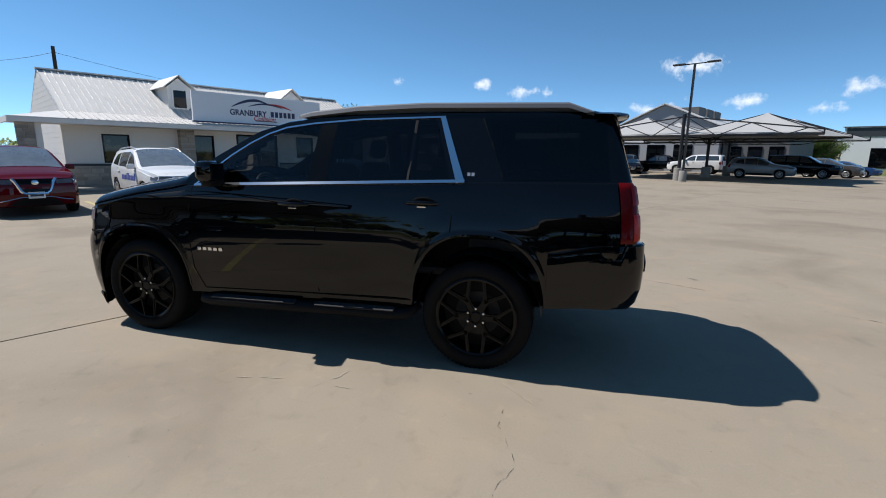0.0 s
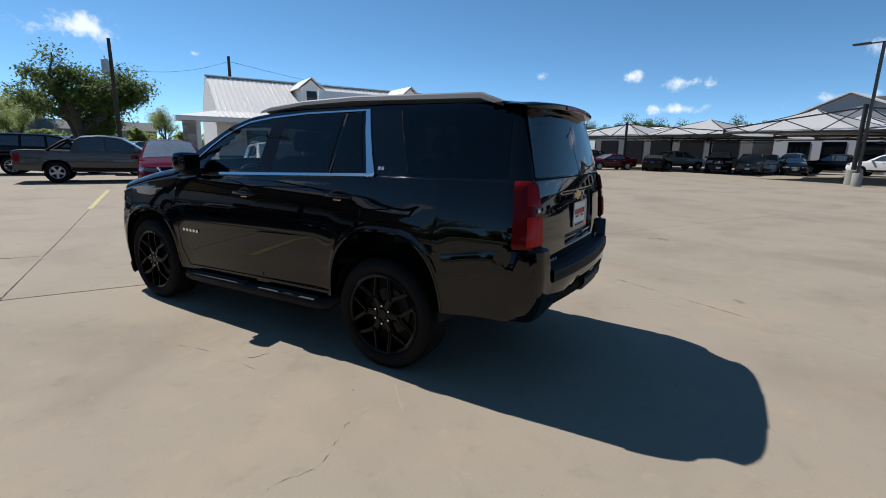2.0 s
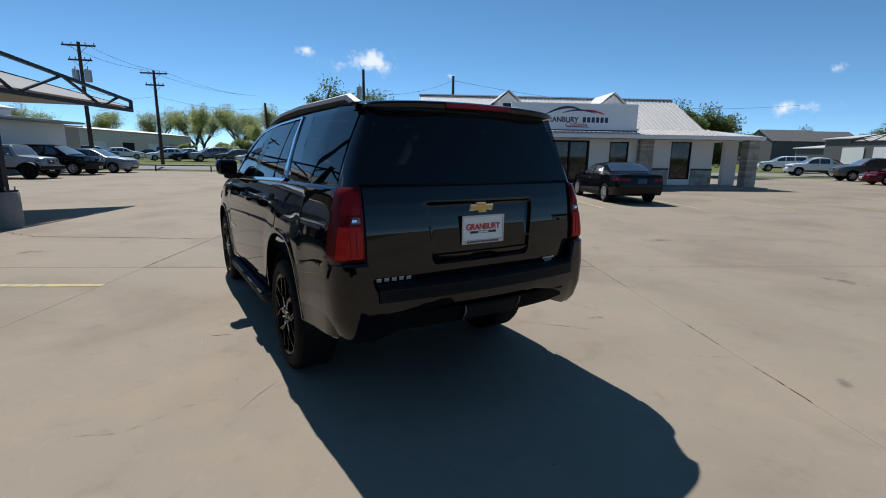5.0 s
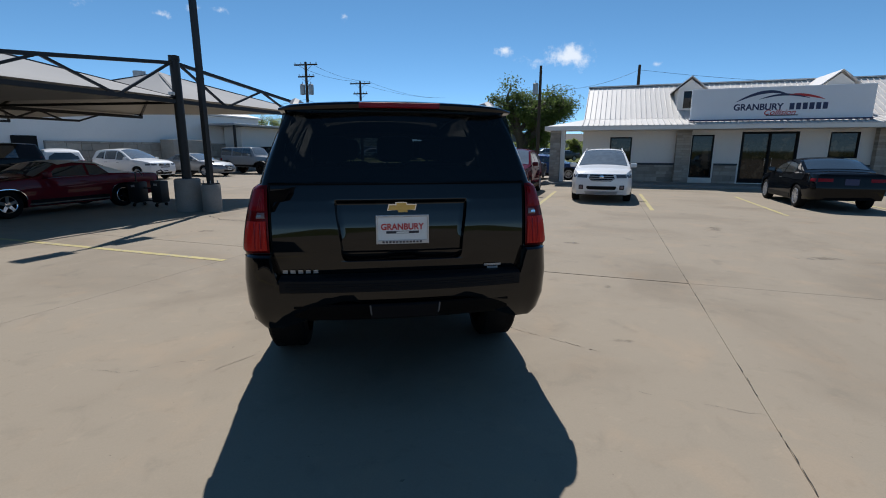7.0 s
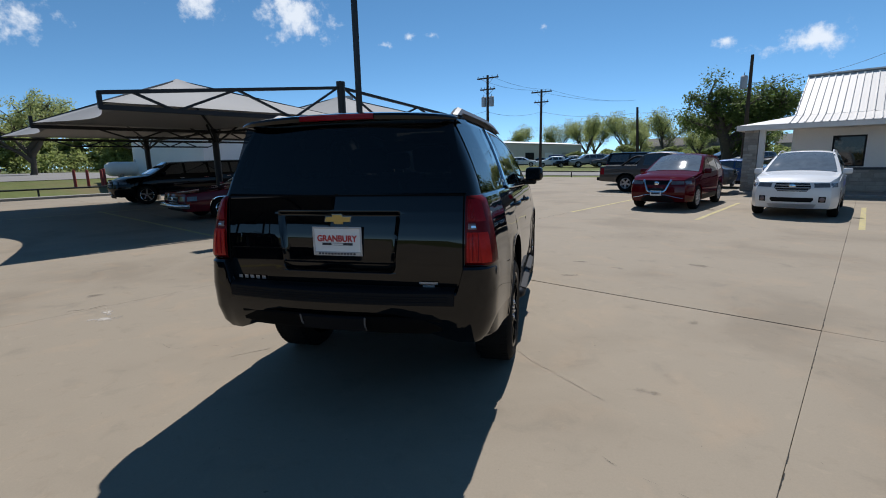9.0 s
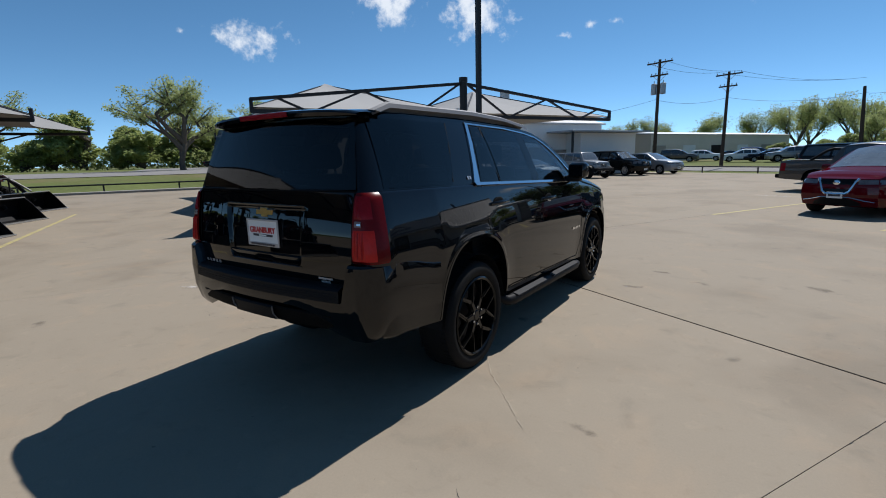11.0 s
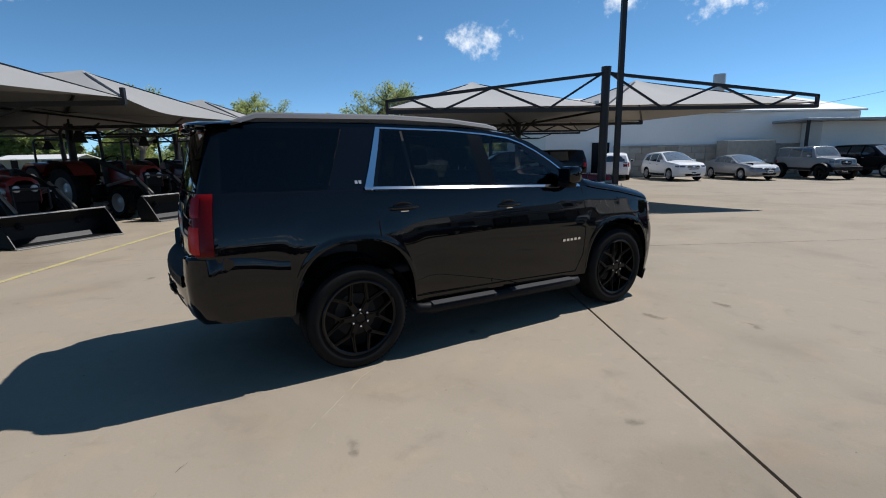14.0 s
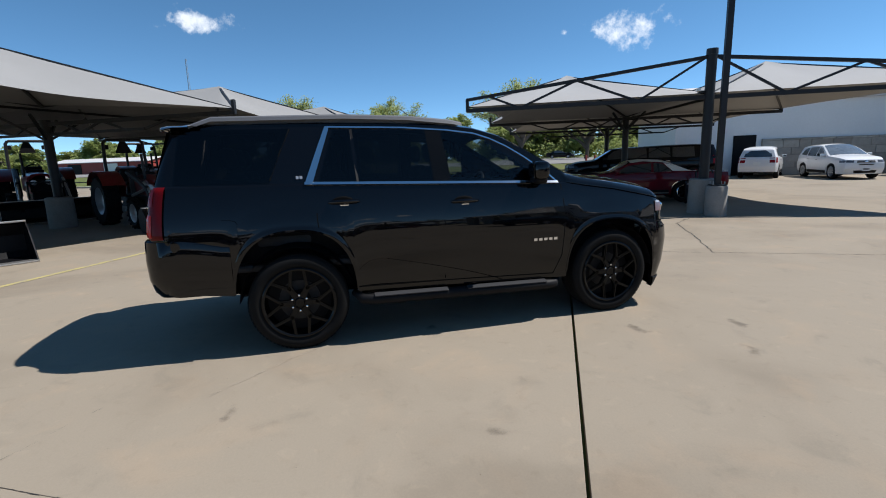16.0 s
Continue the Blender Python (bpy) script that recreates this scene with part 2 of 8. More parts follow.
M["clear_lens"] = surface("clear_lens", (0.55, 0.55, 0.56), rough=0.1, vary=0.15, coarse=14, fine=60, bump=0.02, coat=1.0)
M["amber_lens"] = surface("amber_lens", (0.6, 0.2, 0.02), rough=0.1, vary=0.1, coat=1.0, bump=0.0)
M["plate"] = surface("white_plate", (0.72, 0.72, 0.70), rough=0.4, vary=0.05, bump=0.0)
M["plate_red"] = surface("red_print", (0.50, 0.02, 0.02), rough=0.4, vary=0.08, bump=0.0)
M["ink"] = surface("dark_print", (0.02, 0.02, 0.03), rough=0.5, vary=0.1, bump=0.0)
M["navy"] = surface("navy_print", (0.02, 0.03, 0.09), rough=0.5, vary=0.1, bump=0.0)
M["blue_print"] = surface("blue_print", (0.04, 0.07, 0.35), rough=0.5, vary=0.1, bump=0.0)
M["white_paint"] = surface("white_wall_paint", (0.74, 0.71, 0.66), rough=0.7, vary=0.05, coarse=0.8, fine=25, bump=0.06)
M["sign_white"] = surface("white_sign_panel", (0.78, 0.78, 0.79), rough=0.45, vary=0.03, coarse=0.6, bump=0.01)
M["metal_roof"] = surface("white_metal_roof", (0.60, 0.575, 0.545), rough=0.45, vary=0.07, coarse=0.7, fine=12, bump=0.02, spec=0.5)
M["stone"] = surface("limestone", (0.36, 0.32, 0.27), rough=0.9, vary=0.2, coarse=4, fine=26, bump=0.4, spec=0.2, island=0.25)
M["mortar"] = surface("mortar", (0.30, 0.28, 0.25), rough=0.95, vary=0.1, bump=0.2, spec=0.1)
M["black_steel"] = surface("black_painted_steel", (0.012, 0.012, 0.013), rough=0.5, vary=0.2, coarse=3, fine=40, bump=0.04, spec=0.4)
M["fabric"] = surface("grey_shade_cloth", (0.36, 0.356, 0.35), rough=0.9, vary=0.06, coarse=0.6, fine=60, bump=0.05, spec=0.1)
M["fabric_grey"] = surface("weathered_grey_cloth", (0.25, 0.248, 0.243), rough=0.9, vary=0.06, coarse=0.6, fine=60, bump=0.05, spec=0.1)
M["footing"] = surface("concrete_footing", (0.26, 0.245, 0.22), rough=0.9, vary=0.18, coarse=2.5, fine=30, bump=0.25, spec=0.2)
M["wood_pole"] = surface("weathered_pole_wood", (0.055, 0.042, 0.032), rough=0.9, vary=0.25, coarse=2, fine=40, bump=0.2, spec=0.2)
M["bark"] = surface("oak_bark", (0.10, 0.085, 0.07), rough=0.95, vary=0.3, coarse=5, fine=40, bump=0.5, spec=0.1)
M["leaf_oak"] = foliage("oak_leaf", (0.11, 0.155, 0.045))
M["leaf_spring"] = foliage("spring_leaf", (0.36, 0.40, 0.16))
M["leaf_hedge"] = foliage("thicket_leaf", (0.30, 0.345, 0.12))
M["grey_steel"] = surface("galvanised_steel", (0.34, 0.35, 0.36), rough=0.45, metal=0.5, vary=0.12, bump=0.03)
M["shed_white"] = surface("white_sheet_wall", (0.72, 0.72, 0.70), rough=0.6, vary=0.05, coarse=0.5, fine=12, bump=0.04)
M["shed_pale"] = surface("pale_tan_sheet_wall", (0.58, 0.52, 0.43), rough=0.7, vary=0.07, coarse=0.5, fine=12, bump=0.04)
M["shed_mid"] = surface("mid_grey_cladding", (0.30, 0.30, 0.31), rough=0.7, vary=0.08, coarse=0.5, fine=12, bump=0.04)
M["lamp_smoke"] = surface("smoked_head_lamp", (0.10, 0.10, 0.11), rough=0.08, vary=0.5, coarse=9, fine=40, bump=0.02, coat=0.8)
M["shed_grey"] = surface("grey_sheet_wall", (0.10, 0.10, 0.10), rough=0.7, vary=0.08, coarse=0.5, fine=12, bump=0.04)
M["shed_tan"] = surface("tan_sheet_wall", (0.33, 0.29, 0.24), rough=0.7, vary=0.08, coarse=0.5, fine=12, bump=0.04)
M["tractor_red"] = surface("tractor_red_paint", (0.17, 0.009, 0.010), rough=0.35, vary=0.12, coarse=3, bump=0.02, coat=0.4)
M["bollard_red"] = surface("red_bollard_paint", (0.26, 0.035, 0.025), rough=0.6, vary=0.2, bump=0.05)
M["tank_white"] = surface("white_tank_paint", (0.72, 0.69, 0.64), rough=0.5, vary=0.08, bump=0.03)
M["bucket"] = surface("bucket_steel", (0.006, 0.006, 0.007), rough=0.4, vary=0.4, coarse=5, fine=40, bump=0.06, spec=0.15)
M["worn_edge"] = surface("worn_bright_steel", (0.45, 0.44, 0.42), rough=0.35, metal=0.8, vary=0.2, bump=0.05)
M["vinyl_tan"] = surface("tan_vinyl_top", (0.78, 0.72, 0.62), rough=0.75, vary=0.08, bump=0.08)
M["shingle"] = surface("grey_shingles", (0.13, 0.125, 0.12), rough=0.9, vary=0.2, coarse=2, fine=20, bump=0.2)
M["wainscot"] = surface("dark_trim_paint", (0.035, 0.04, 0.045), rough=0.6, vary=0.1)
M["seat"] = surface("grey_leather", (0.05, 0.05, 0.052), rough=0.6, vary=0.15, fine=60, bump=0.08)


def tinted(name, tint):
    """Thin car glass: a mirror by Fresnel over a tinted clear pane."""
    m = bpy.data.materials.new(name)
    m.use_nodes = True
    nt = m.node_tree
    nt.nodes.clear()
    N, link = nt.nodes.new, nt.links.new
    clear, shine, mix, fres, out = N("ShaderNodeBsdfTransparent"), N("ShaderNodeBsdfGlossy"), N("ShaderNodeMixShader"), N("ShaderNodeFresnel"), N("ShaderNodeOutputMaterial")
    clear.inputs["Color"].default_value = (*tint, 1)
    shine.inputs["Roughness"].default_value = 0.012
    fres.inputs["IOR"].default_value = 1.48
    link(fres.outputs[0], mix.inputs[0])
    link(clear.outputs[0], mix.inputs[1])
    link(shine.outputs[0], mix.inputs[2])
    link(mix.outputs[0], out.inputs["Surface"])
    return m


M["tint_front"] = tinted("light_tint_pane", (0.42, 0.45, 0.47))
M["tint_rear"] = tinted("privacy_pane", (0.075, 0.08, 0.085))
M["tint_screen"] = tinted("windscreen_pane", (0.72, 0.76, 0.75))
M["panel_gap"] = surface("shadow_gap_black", (0.003, 0.003, 0.003), rough=0.8, vary=0.1, bump=0.0, spec=0.1)


def paint(name, base, metal=0.0, rough=0.35, coat=0.7, spec=0.12):
    M[name] = surface(name, base, rough=rough, metal=metal, vary=0.05, coarse=2, fine=90, bump=0.0, coat=coat, spec=spec)


paint("paint_red", (0.075, 0.002, 0.005), 0.0, coat=0.5, spec=0.0)
paint("paint_white", (0.72, 0.72, 0.72))
paint("paint_black", (0.004, 0.004, 0.005), coat=0.45, spec=0.0)
paint("paint_grey", (0.075, 0.068, 0.062), 0.3)
paint("paint_silver", (0.25, 0.26, 0.27), 0.4)
paint("paint_maroon", (0.12, 0.010, 0.016), 0.0, coat=0.5, spec=0.0)
paint("paint_blue", (0.02, 0.05, 0.14), 0.3)


def stain_spot(name="old_oil_stain", colour=(0.12, 0.10, 0.082), most=0.34):
    """Old oil and tyre marks that fade out raggedly towards their rim."""
    m = surface(name, colour, rough=0.85, vary=0.2, coarse=3, fine=30, bump=0.05, spec=0.2)
    nt = m.node_tree
    N, link = nt.nodes.new, nt.links.new
    co, ln, noise_n = N("ShaderNodeTexCoord"), N("ShaderNodeVectorMath"), N("ShaderNodeTexNoise")
    ln.operation = "LENGTH"
    link(co.outputs["Object"], ln.inputs[0])
    geo = N("ShaderNodeNewGeometry")
    noise_n.inputs["Scale"].default_value, noise_n.inputs["Detail"].default_value = 9.0, 6.0
    link(geo.outputs["Position"], noise_n.inputs["Vector"])
    add = N("ShaderNodeMath")
    add.operation = "MULTIPLY_ADD"
    add.inputs[1].default_value = 1.9
    link(noise_n.outputs[0], add.inputs[0])
    inv = N("ShaderNodeMath")
    inv.operation = "MULTIPLY"
    inv.inputs[1].default_value = -1.0
    link(ln.outputs["Value"], inv.inputs[0])
    link(inv.outputs[0], add.inputs[2])
    rng = N("ShaderNodeMapRange")
    rng.interpolation_type = "SMOOTHSTEP"
    rng.inputs["From Min"].default_value, rng.inputs["From Max"].default_value, rng.inputs["To Max"].default_value = 0.25, 0.95, most
    link(add.outputs[0], rng.inputs["Value"])
    link(rng.outputs[0], nt.nodes["Principled BSDF"].inputs["Alpha"])
    return m


M["oil"] = stain_spot()
M["pale_scuff"] = stain_spot("pale_scuffed_patch", (0.46, 0.42, 0.37), 0.95)


# ---- mesh building ----
class Mesh:
    """Collects corners and faces, and makes them one object."""

    def __init__(self):
        self.v, self.f = [], []

    def add(self, verts, faces):
        n = len(self.v)
        self.v.extend(tuple(v) for v in verts)
        self.f.extend(tuple(i + n for i in f) for f in faces)
        return self

    def box(self, x0, x1, y0, y1, z0, z1, m=None):
        c = [Vector(p) for p in ((x0, y0, z0), (x1, y0, z0), (x1, y1, z0), (x0, y1, z0), (x0, y0, z1), (x1, y0, z1), (x1, y1, z1), (x0, y1, z1))]
        if m is not None:
            c = [m @ p for p in c]
        return self.add(c, ((3, 2, 1, 0), (4, 5, 6, 7), (0, 1, 5, 4), (1, 2, 6, 5), (2, 3, 7, 6), (3, 0, 4, 7)))

    def slab(self, x0, x1, y0, y1, z0, z1, e=0.01, m=None):
        """A box whose edges are chamfered by e."""
        bm = bmesh.new()
        bmesh.ops.create_cube(bm, size=1.0)
        for v in bm.verts:
            v.co = Vector(((x0 + x1) / 2 + v.co.x * (x1 - x0), (y0 + y1) / 2 + v.co.y * (y1 - y0), (z0 + z1) / 2 + v.co.z * (z1 - z0)))
        bmesh.ops.bevel(bm, geom=bm.edges[:], offset=e, segments=2, affect="EDGES", profile=0.5)
        bm.verts.index_update()
        co = [v.co.copy() if m is None else m @ v.co for v in bm.verts]
        self.add(co, [[v.index for v in f.verts] for f in bm.faces])
        bm.free()
        return self

    def beam(self, p, q, w, h=None, up=(0, 0, 1)):
        p, q, h = Vector(p), Vector(q), w if h is None else h
        d = (q - p).normalized()
        s = d.cross(Vector(up))
        s = s.normalized() if s.length > 1e-4 else Vector((1, 0, 0))
        t = s.cross(d)
        c = [e + s * (i * w / 2) + t * (j * h / 2) for e in (p, q) for i, j in ((-1, -1), (1, -1), (1, 1), (-1, 1))]
        return self.add(c, ((0, 1, 2, 3), (7, 6, 5, 4), (0, 4, 5, 1), (1, 5, 6, 2), (2, 6, 7, 3), (3, 7, 4, 0)))

    def tube(self, pts, r, seg=10, cap=True):
        pts = [Vector(p) for p in pts]
        rs = list(r) if isinstance(r, (list, tuple)) else [r] * len(pts)
        rings, side = [], None
        for i, p in enumerate(pts):
            d = (pts[min(i + 1, len(pts) - 1)] - pts[max(i - 1, 0)]).normalized()
            if side is None or abs(side.dot(d)) > 0.95:
                side = d.cross(Vector((0, 0, 1)))
                if side.length < 1e-3:
                    side = Vector((1, 0, 0))
            side = (side - d * side.dot(d)).normalized()
            up = d.cross(side)
            rings.append([p + (side * math.cos(k * math.tau / seg) + up * math.sin(k * math.tau / seg)) * rs[i] for k in range(seg)])
        faces = [(i * seg + k, i * seg + (k + 1) % seg, (i + 1) * seg + (k + 1) % seg, (i + 1) * seg + k) for i in range(len(pts) - 1) for k in range(seg)]
        if cap:
            faces += [tuple(range(seg))[::-1], tuple((len(pts) - 1) * seg + k for k in range(seg))]
        return self.add([v for ring in rings for v in ring], faces)

    def lathe(self, profile, seg=32, m=None, close=False):
        """Turns a profile of (radius, height) about z."""
        n = len(profile)
        co = [Vector((r * math.cos(k * math.tau / seg), r * math.sin(k * math.tau / seg), z)) for k in range(seg) for r, z in profile]
        if m is not None:
            co = [m @ c for c in co]
        faces = []
        for k in range(seg):
            for i in range(n if close else n - 1):
                j = (i + 1) % n
                faces.append((k * n + i, ((k + 1) % seg) * n + i, ((k + 1) % seg) * n + j, k * n + j))
        return self.add(co, faces)

    def grid(self, rows, flip=False, wrap=False):
        n = len(rows[0])
        faces = [(i * n + j, i * n + (j + 1) % n, (i + 1) * n + (j + 1) % n, (i + 1) * n + j) for i in range(len(rows) - 1) for j in range(n if wrap else n - 1)]
        if flip:
            faces = [f[::-1] for f in faces]
        return self.add([p for r in rows for p in r], faces)

    def prism(self, outline, z0, z1, m=None):
        """An outline in x, y raised from z0 to z1."""
        n = len(outline)
        co = [Vector((x, y, z)) for z in (z0, z1) for x, y in outline]
        if m is not None:
            co = [m @ c for c in co]
        return self.add(co, [tuple(range(n))[::-1], tuple(range(n, 2 * n))] + [(i, (i + 1) % n, n + (i + 1) % n, n + i) for i in range(n)])

    def data(self, name, material, smooth=0.0):
        me = bpy.data.meshes.new(name)
        me.from_pydata(self.v, [], self.f)
        for mat in material if isinstance(material, (list, tuple)) else [material]:
            me.materials.append(M[mat] if isinstance(mat, str) else mat)
        if smooth:
            me.polygons.foreach_set("use_smooth", [True] * len(me.polygons))
            me.set_sharp_from_angle(angle=radians(smooth))
        me.update()
        return me


def part(name, mesh, material, parent=None, label="", smooth=0.0, m=None):
    """ONE mesh object, under a thing or a part where a parent is given."""
    ob = new(name, mesh.data(name, material, smooth) if isinstance(mesh, Mesh) else mesh)
    ob.parent = parent
    if m is not None:
        ob.matrix_basis = m
    return tagged(ob, label)


def thing(name, m, label, category, group="", kind=""):
    ob = new(name)
    ob.empty_display_size = 0.3
    ob.matrix_basis = m
    return tagged(ob, label, category, group, kind)


def lettering(text, width, height, material, parent, m, depth=0.004, name="lettering", shear=0.0, bold=0.0):
    """Raised letters in the built-in font, scaled to a width and a height, as a mesh in the x, z plane facing -y."""
    cu = bpy.data.curves.new(name, "FONT")
    cu.body, cu.align_x, cu.align_y, cu.extrude, cu.shear = text, "CENTER", "CENTER", 0.01, shear
    cu.offset = bold
    tmp = bpy.data.objects.new(name, cu)
    me = bpy.data.meshes.new_from_object(tmp)
    bpy.data.objects.remove(tmp)
    co = np.array([v.co for v in me.vertices])
    lo, hi = co.min(0), co.max(0)
    for v, c in zip(me.vertices, co):
        u = (c - (lo + hi) / 2) / (hi - lo)
        v.co = (u[0] * width, -u[2] * depth, u[1] * height)
    me.materials.clear()
    me.materials.append(M[material])
    ob = new(name, me)
    ob.parent = parent
    ob.matrix_basis = m
    return ob


# ---- ground ----
def rise(a, b):
    """The land climbs a little beyond the lot's far edges."""
    return min(0.4, 0.010 * max(0.0, b - 36)) if b > 36 else min(1.0, 0.07 * max(0.0, -33 - a)) if a < -33 else 0.0


STEPS_A = [-4000, -1500, -500, -200, -120, -80, -60, -47.3, -44, -40, -36, -33, -31, -10, 10, 30, 60, 90, 140, 220, 500, 1500, 4000]
STEPS_B = [-4000, -1500, -500, -200, -100, -60, -30, 0, 20, 36, 36.1, 45, 55, 65, 79, 120, 200, 500, 1500, 4000]
ground = part("ground", Mesh().grid([[lot(a, b, rise(a, b) - 0.06) for a in STEPS_A] for b in STEPS_B]), "grass")
tagged(ground, "patchy spring grass and bare earth round the lot", "ground", kind="structure")

pavement = part("pavement", Mesh().box(-29.2, 60, -60, 33.4, -0.30, -0.09, lot_pose(0, 0)), "joint", label="dark joint filler under concrete slabs")
tagged(pavement, "tan concrete car lot cast in large slabs", "pavement", kind="structure")
JOINT_A = [-29.2, -21.5, -15.0, -8.5, -2.92, 3.43, 9.8, 16.2, 22.6, 29, 36, 43, 51, 60]
gap = lambda a, b: 0.0018 if b != 1.40 else 0.003 if a > 0 else 0.011 if a > -3 else 0.006      # half the width of a joint
JOINT_B = [-60, -48, -35.5, -23.2, -11.0, 1.40, 13.6, 24.0, 33.4]
for i, (a0, a1) in enumerate(zip(JOINT_A, JOINT_A[1:])):
    for b0, b1 in zip(JOINT_B, JOINT_B[1:]):
        part("slab", Mesh().slab(a0 + 0.0014, a1 - 0.0014, b0 + gap(a0, b0), b1 - gap(a0, b1), -0.12, 0.0, 0.003, lot_pose(0, 0)), "concrete", pavement)


def stripe(name, a0, b0, a1, b1, width, mat, label):
    d = Vector((a1 - a0, b1 - b0, 0)).normalized() * width / 2
    n = Vector((-d.y, d.x, 0))
    pts = [Vector((a0, b0, 0.004)) + n, Vector((a0, b0, 0.004)) - n, Vector((a1, b1, 0.004)) - n, Vector((a1, b1, 0.004)) + n]
    ob = part(name, Mesh().add([lot(p.x, p.y, p.z) for p in pts], [(0, 1, 2, 3)]), mat)
    return tagged(ob, label, "line", group="parking lines", kind="structure")


# ---- the shop ----
def stone_column(parent, a0, a1, b0, b1, z0, z1, rows, seed, name="column"):
    rnd = random.Random(seed)
    core = part(name, Mesh().box(a0 + 0.015, a1 - 0.015, b0 + 0.015, b1 - 0.015, z0, z1), "mortar", parent, "pier of coursed limestone blocks")
    h = (z1 - z0) / rows
    for r in range(rows):
        cut = a0 + (a1 - a0) * rnd.uniform(0.3, 0.7)
        for x0, x1 in ((a0, cut), (cut, a1)):
            e = rnd.uniform(-0.012, 0.012)
            part("stone", Mesh().slab(x0 + 0.006, x1 - 0.006, b0 - 0.012 + e, b1 + 0.012, z0 + r * h + 0.006, z0 + (r + 1) * h - 0.006, 0.01), "stone", core)
    return core


def seamed_roof(name, parent, a0, a1, lo, hi, step=0.30, left=0.0, right=0.0, label=""):
    """Sheet metal between a low edge (b, z) and a high one, with raised seams; left and right: how far the low edge runs out past the high one."""
    (b0, z0), (b1, z1) = lo, hi
    sheet = Mesh().add([(a0 - left, b0, z0), (a1 + right, b0, z0), (a1, b1, z1), (a0, b1, z1), (a0 - left, b0, z0 - 0.03), (a1 + right, b0, z0 - 0.03), (a1, b1, z1 - 0.03), (a0, b1, z1 - 0.03)],
                       ((0, 1, 2, 3), (7, 6, 5, 4), (0, 4, 5, 1), (1, 5, 6, 2), (2, 6, 7, 3), (3, 7, 4, 0)))
    base = part(name, sheet, "metal_roof", parent, label)
    n = int((a1 - a0) / step)
    for k in range(n + 1):
        a = a0 + k * (a1 - a0) / n
        part("seam", Mesh().beam((a, b0 - 0.01, z0 + 0.015), (a, b1, z1 + 0.015), 0.032, 0.06), "metal_roof", base)
    return base


def framed_window(parent, a0, a1, z0, z1, b, frame="black_plastic", name="window", door=False):
    w = part(name, Mesh().box(a0, a1, b + 0.05, b + 0.07, z0, z1), "shop_glass", parent, "dark shop glass")
    f = Mesh()
    t = 0.06
    for x0, x1, y0, y1 in ((a0, a0 + t, z0, z1), (a1 - t, a1, z0, z1), (a0 + t, a1 - t, z1 - t, z1), (a0 + t, a1 - t, z0, z0 + t)):
        f.box(x0, x1, b - 0.01, b + 0.045, y0, y1)
    part("window_frame", f, frame, w, "dark metal frame")
    s = Mesh()
    for x0, x1, y0, y1 in ((a0 - 0.07, a0, z0 - 0.02, z1 + 0.07), (a1, a1 + 0.07, z0 - 0.02, z1 + 0.07), (a0, a1, z1, z1 + 0.07)):
        s.box(x0, x1, b - 0.03, b + 0.04, y0, y1)
    part("window_trim", s, "white_paint", w)
    return w


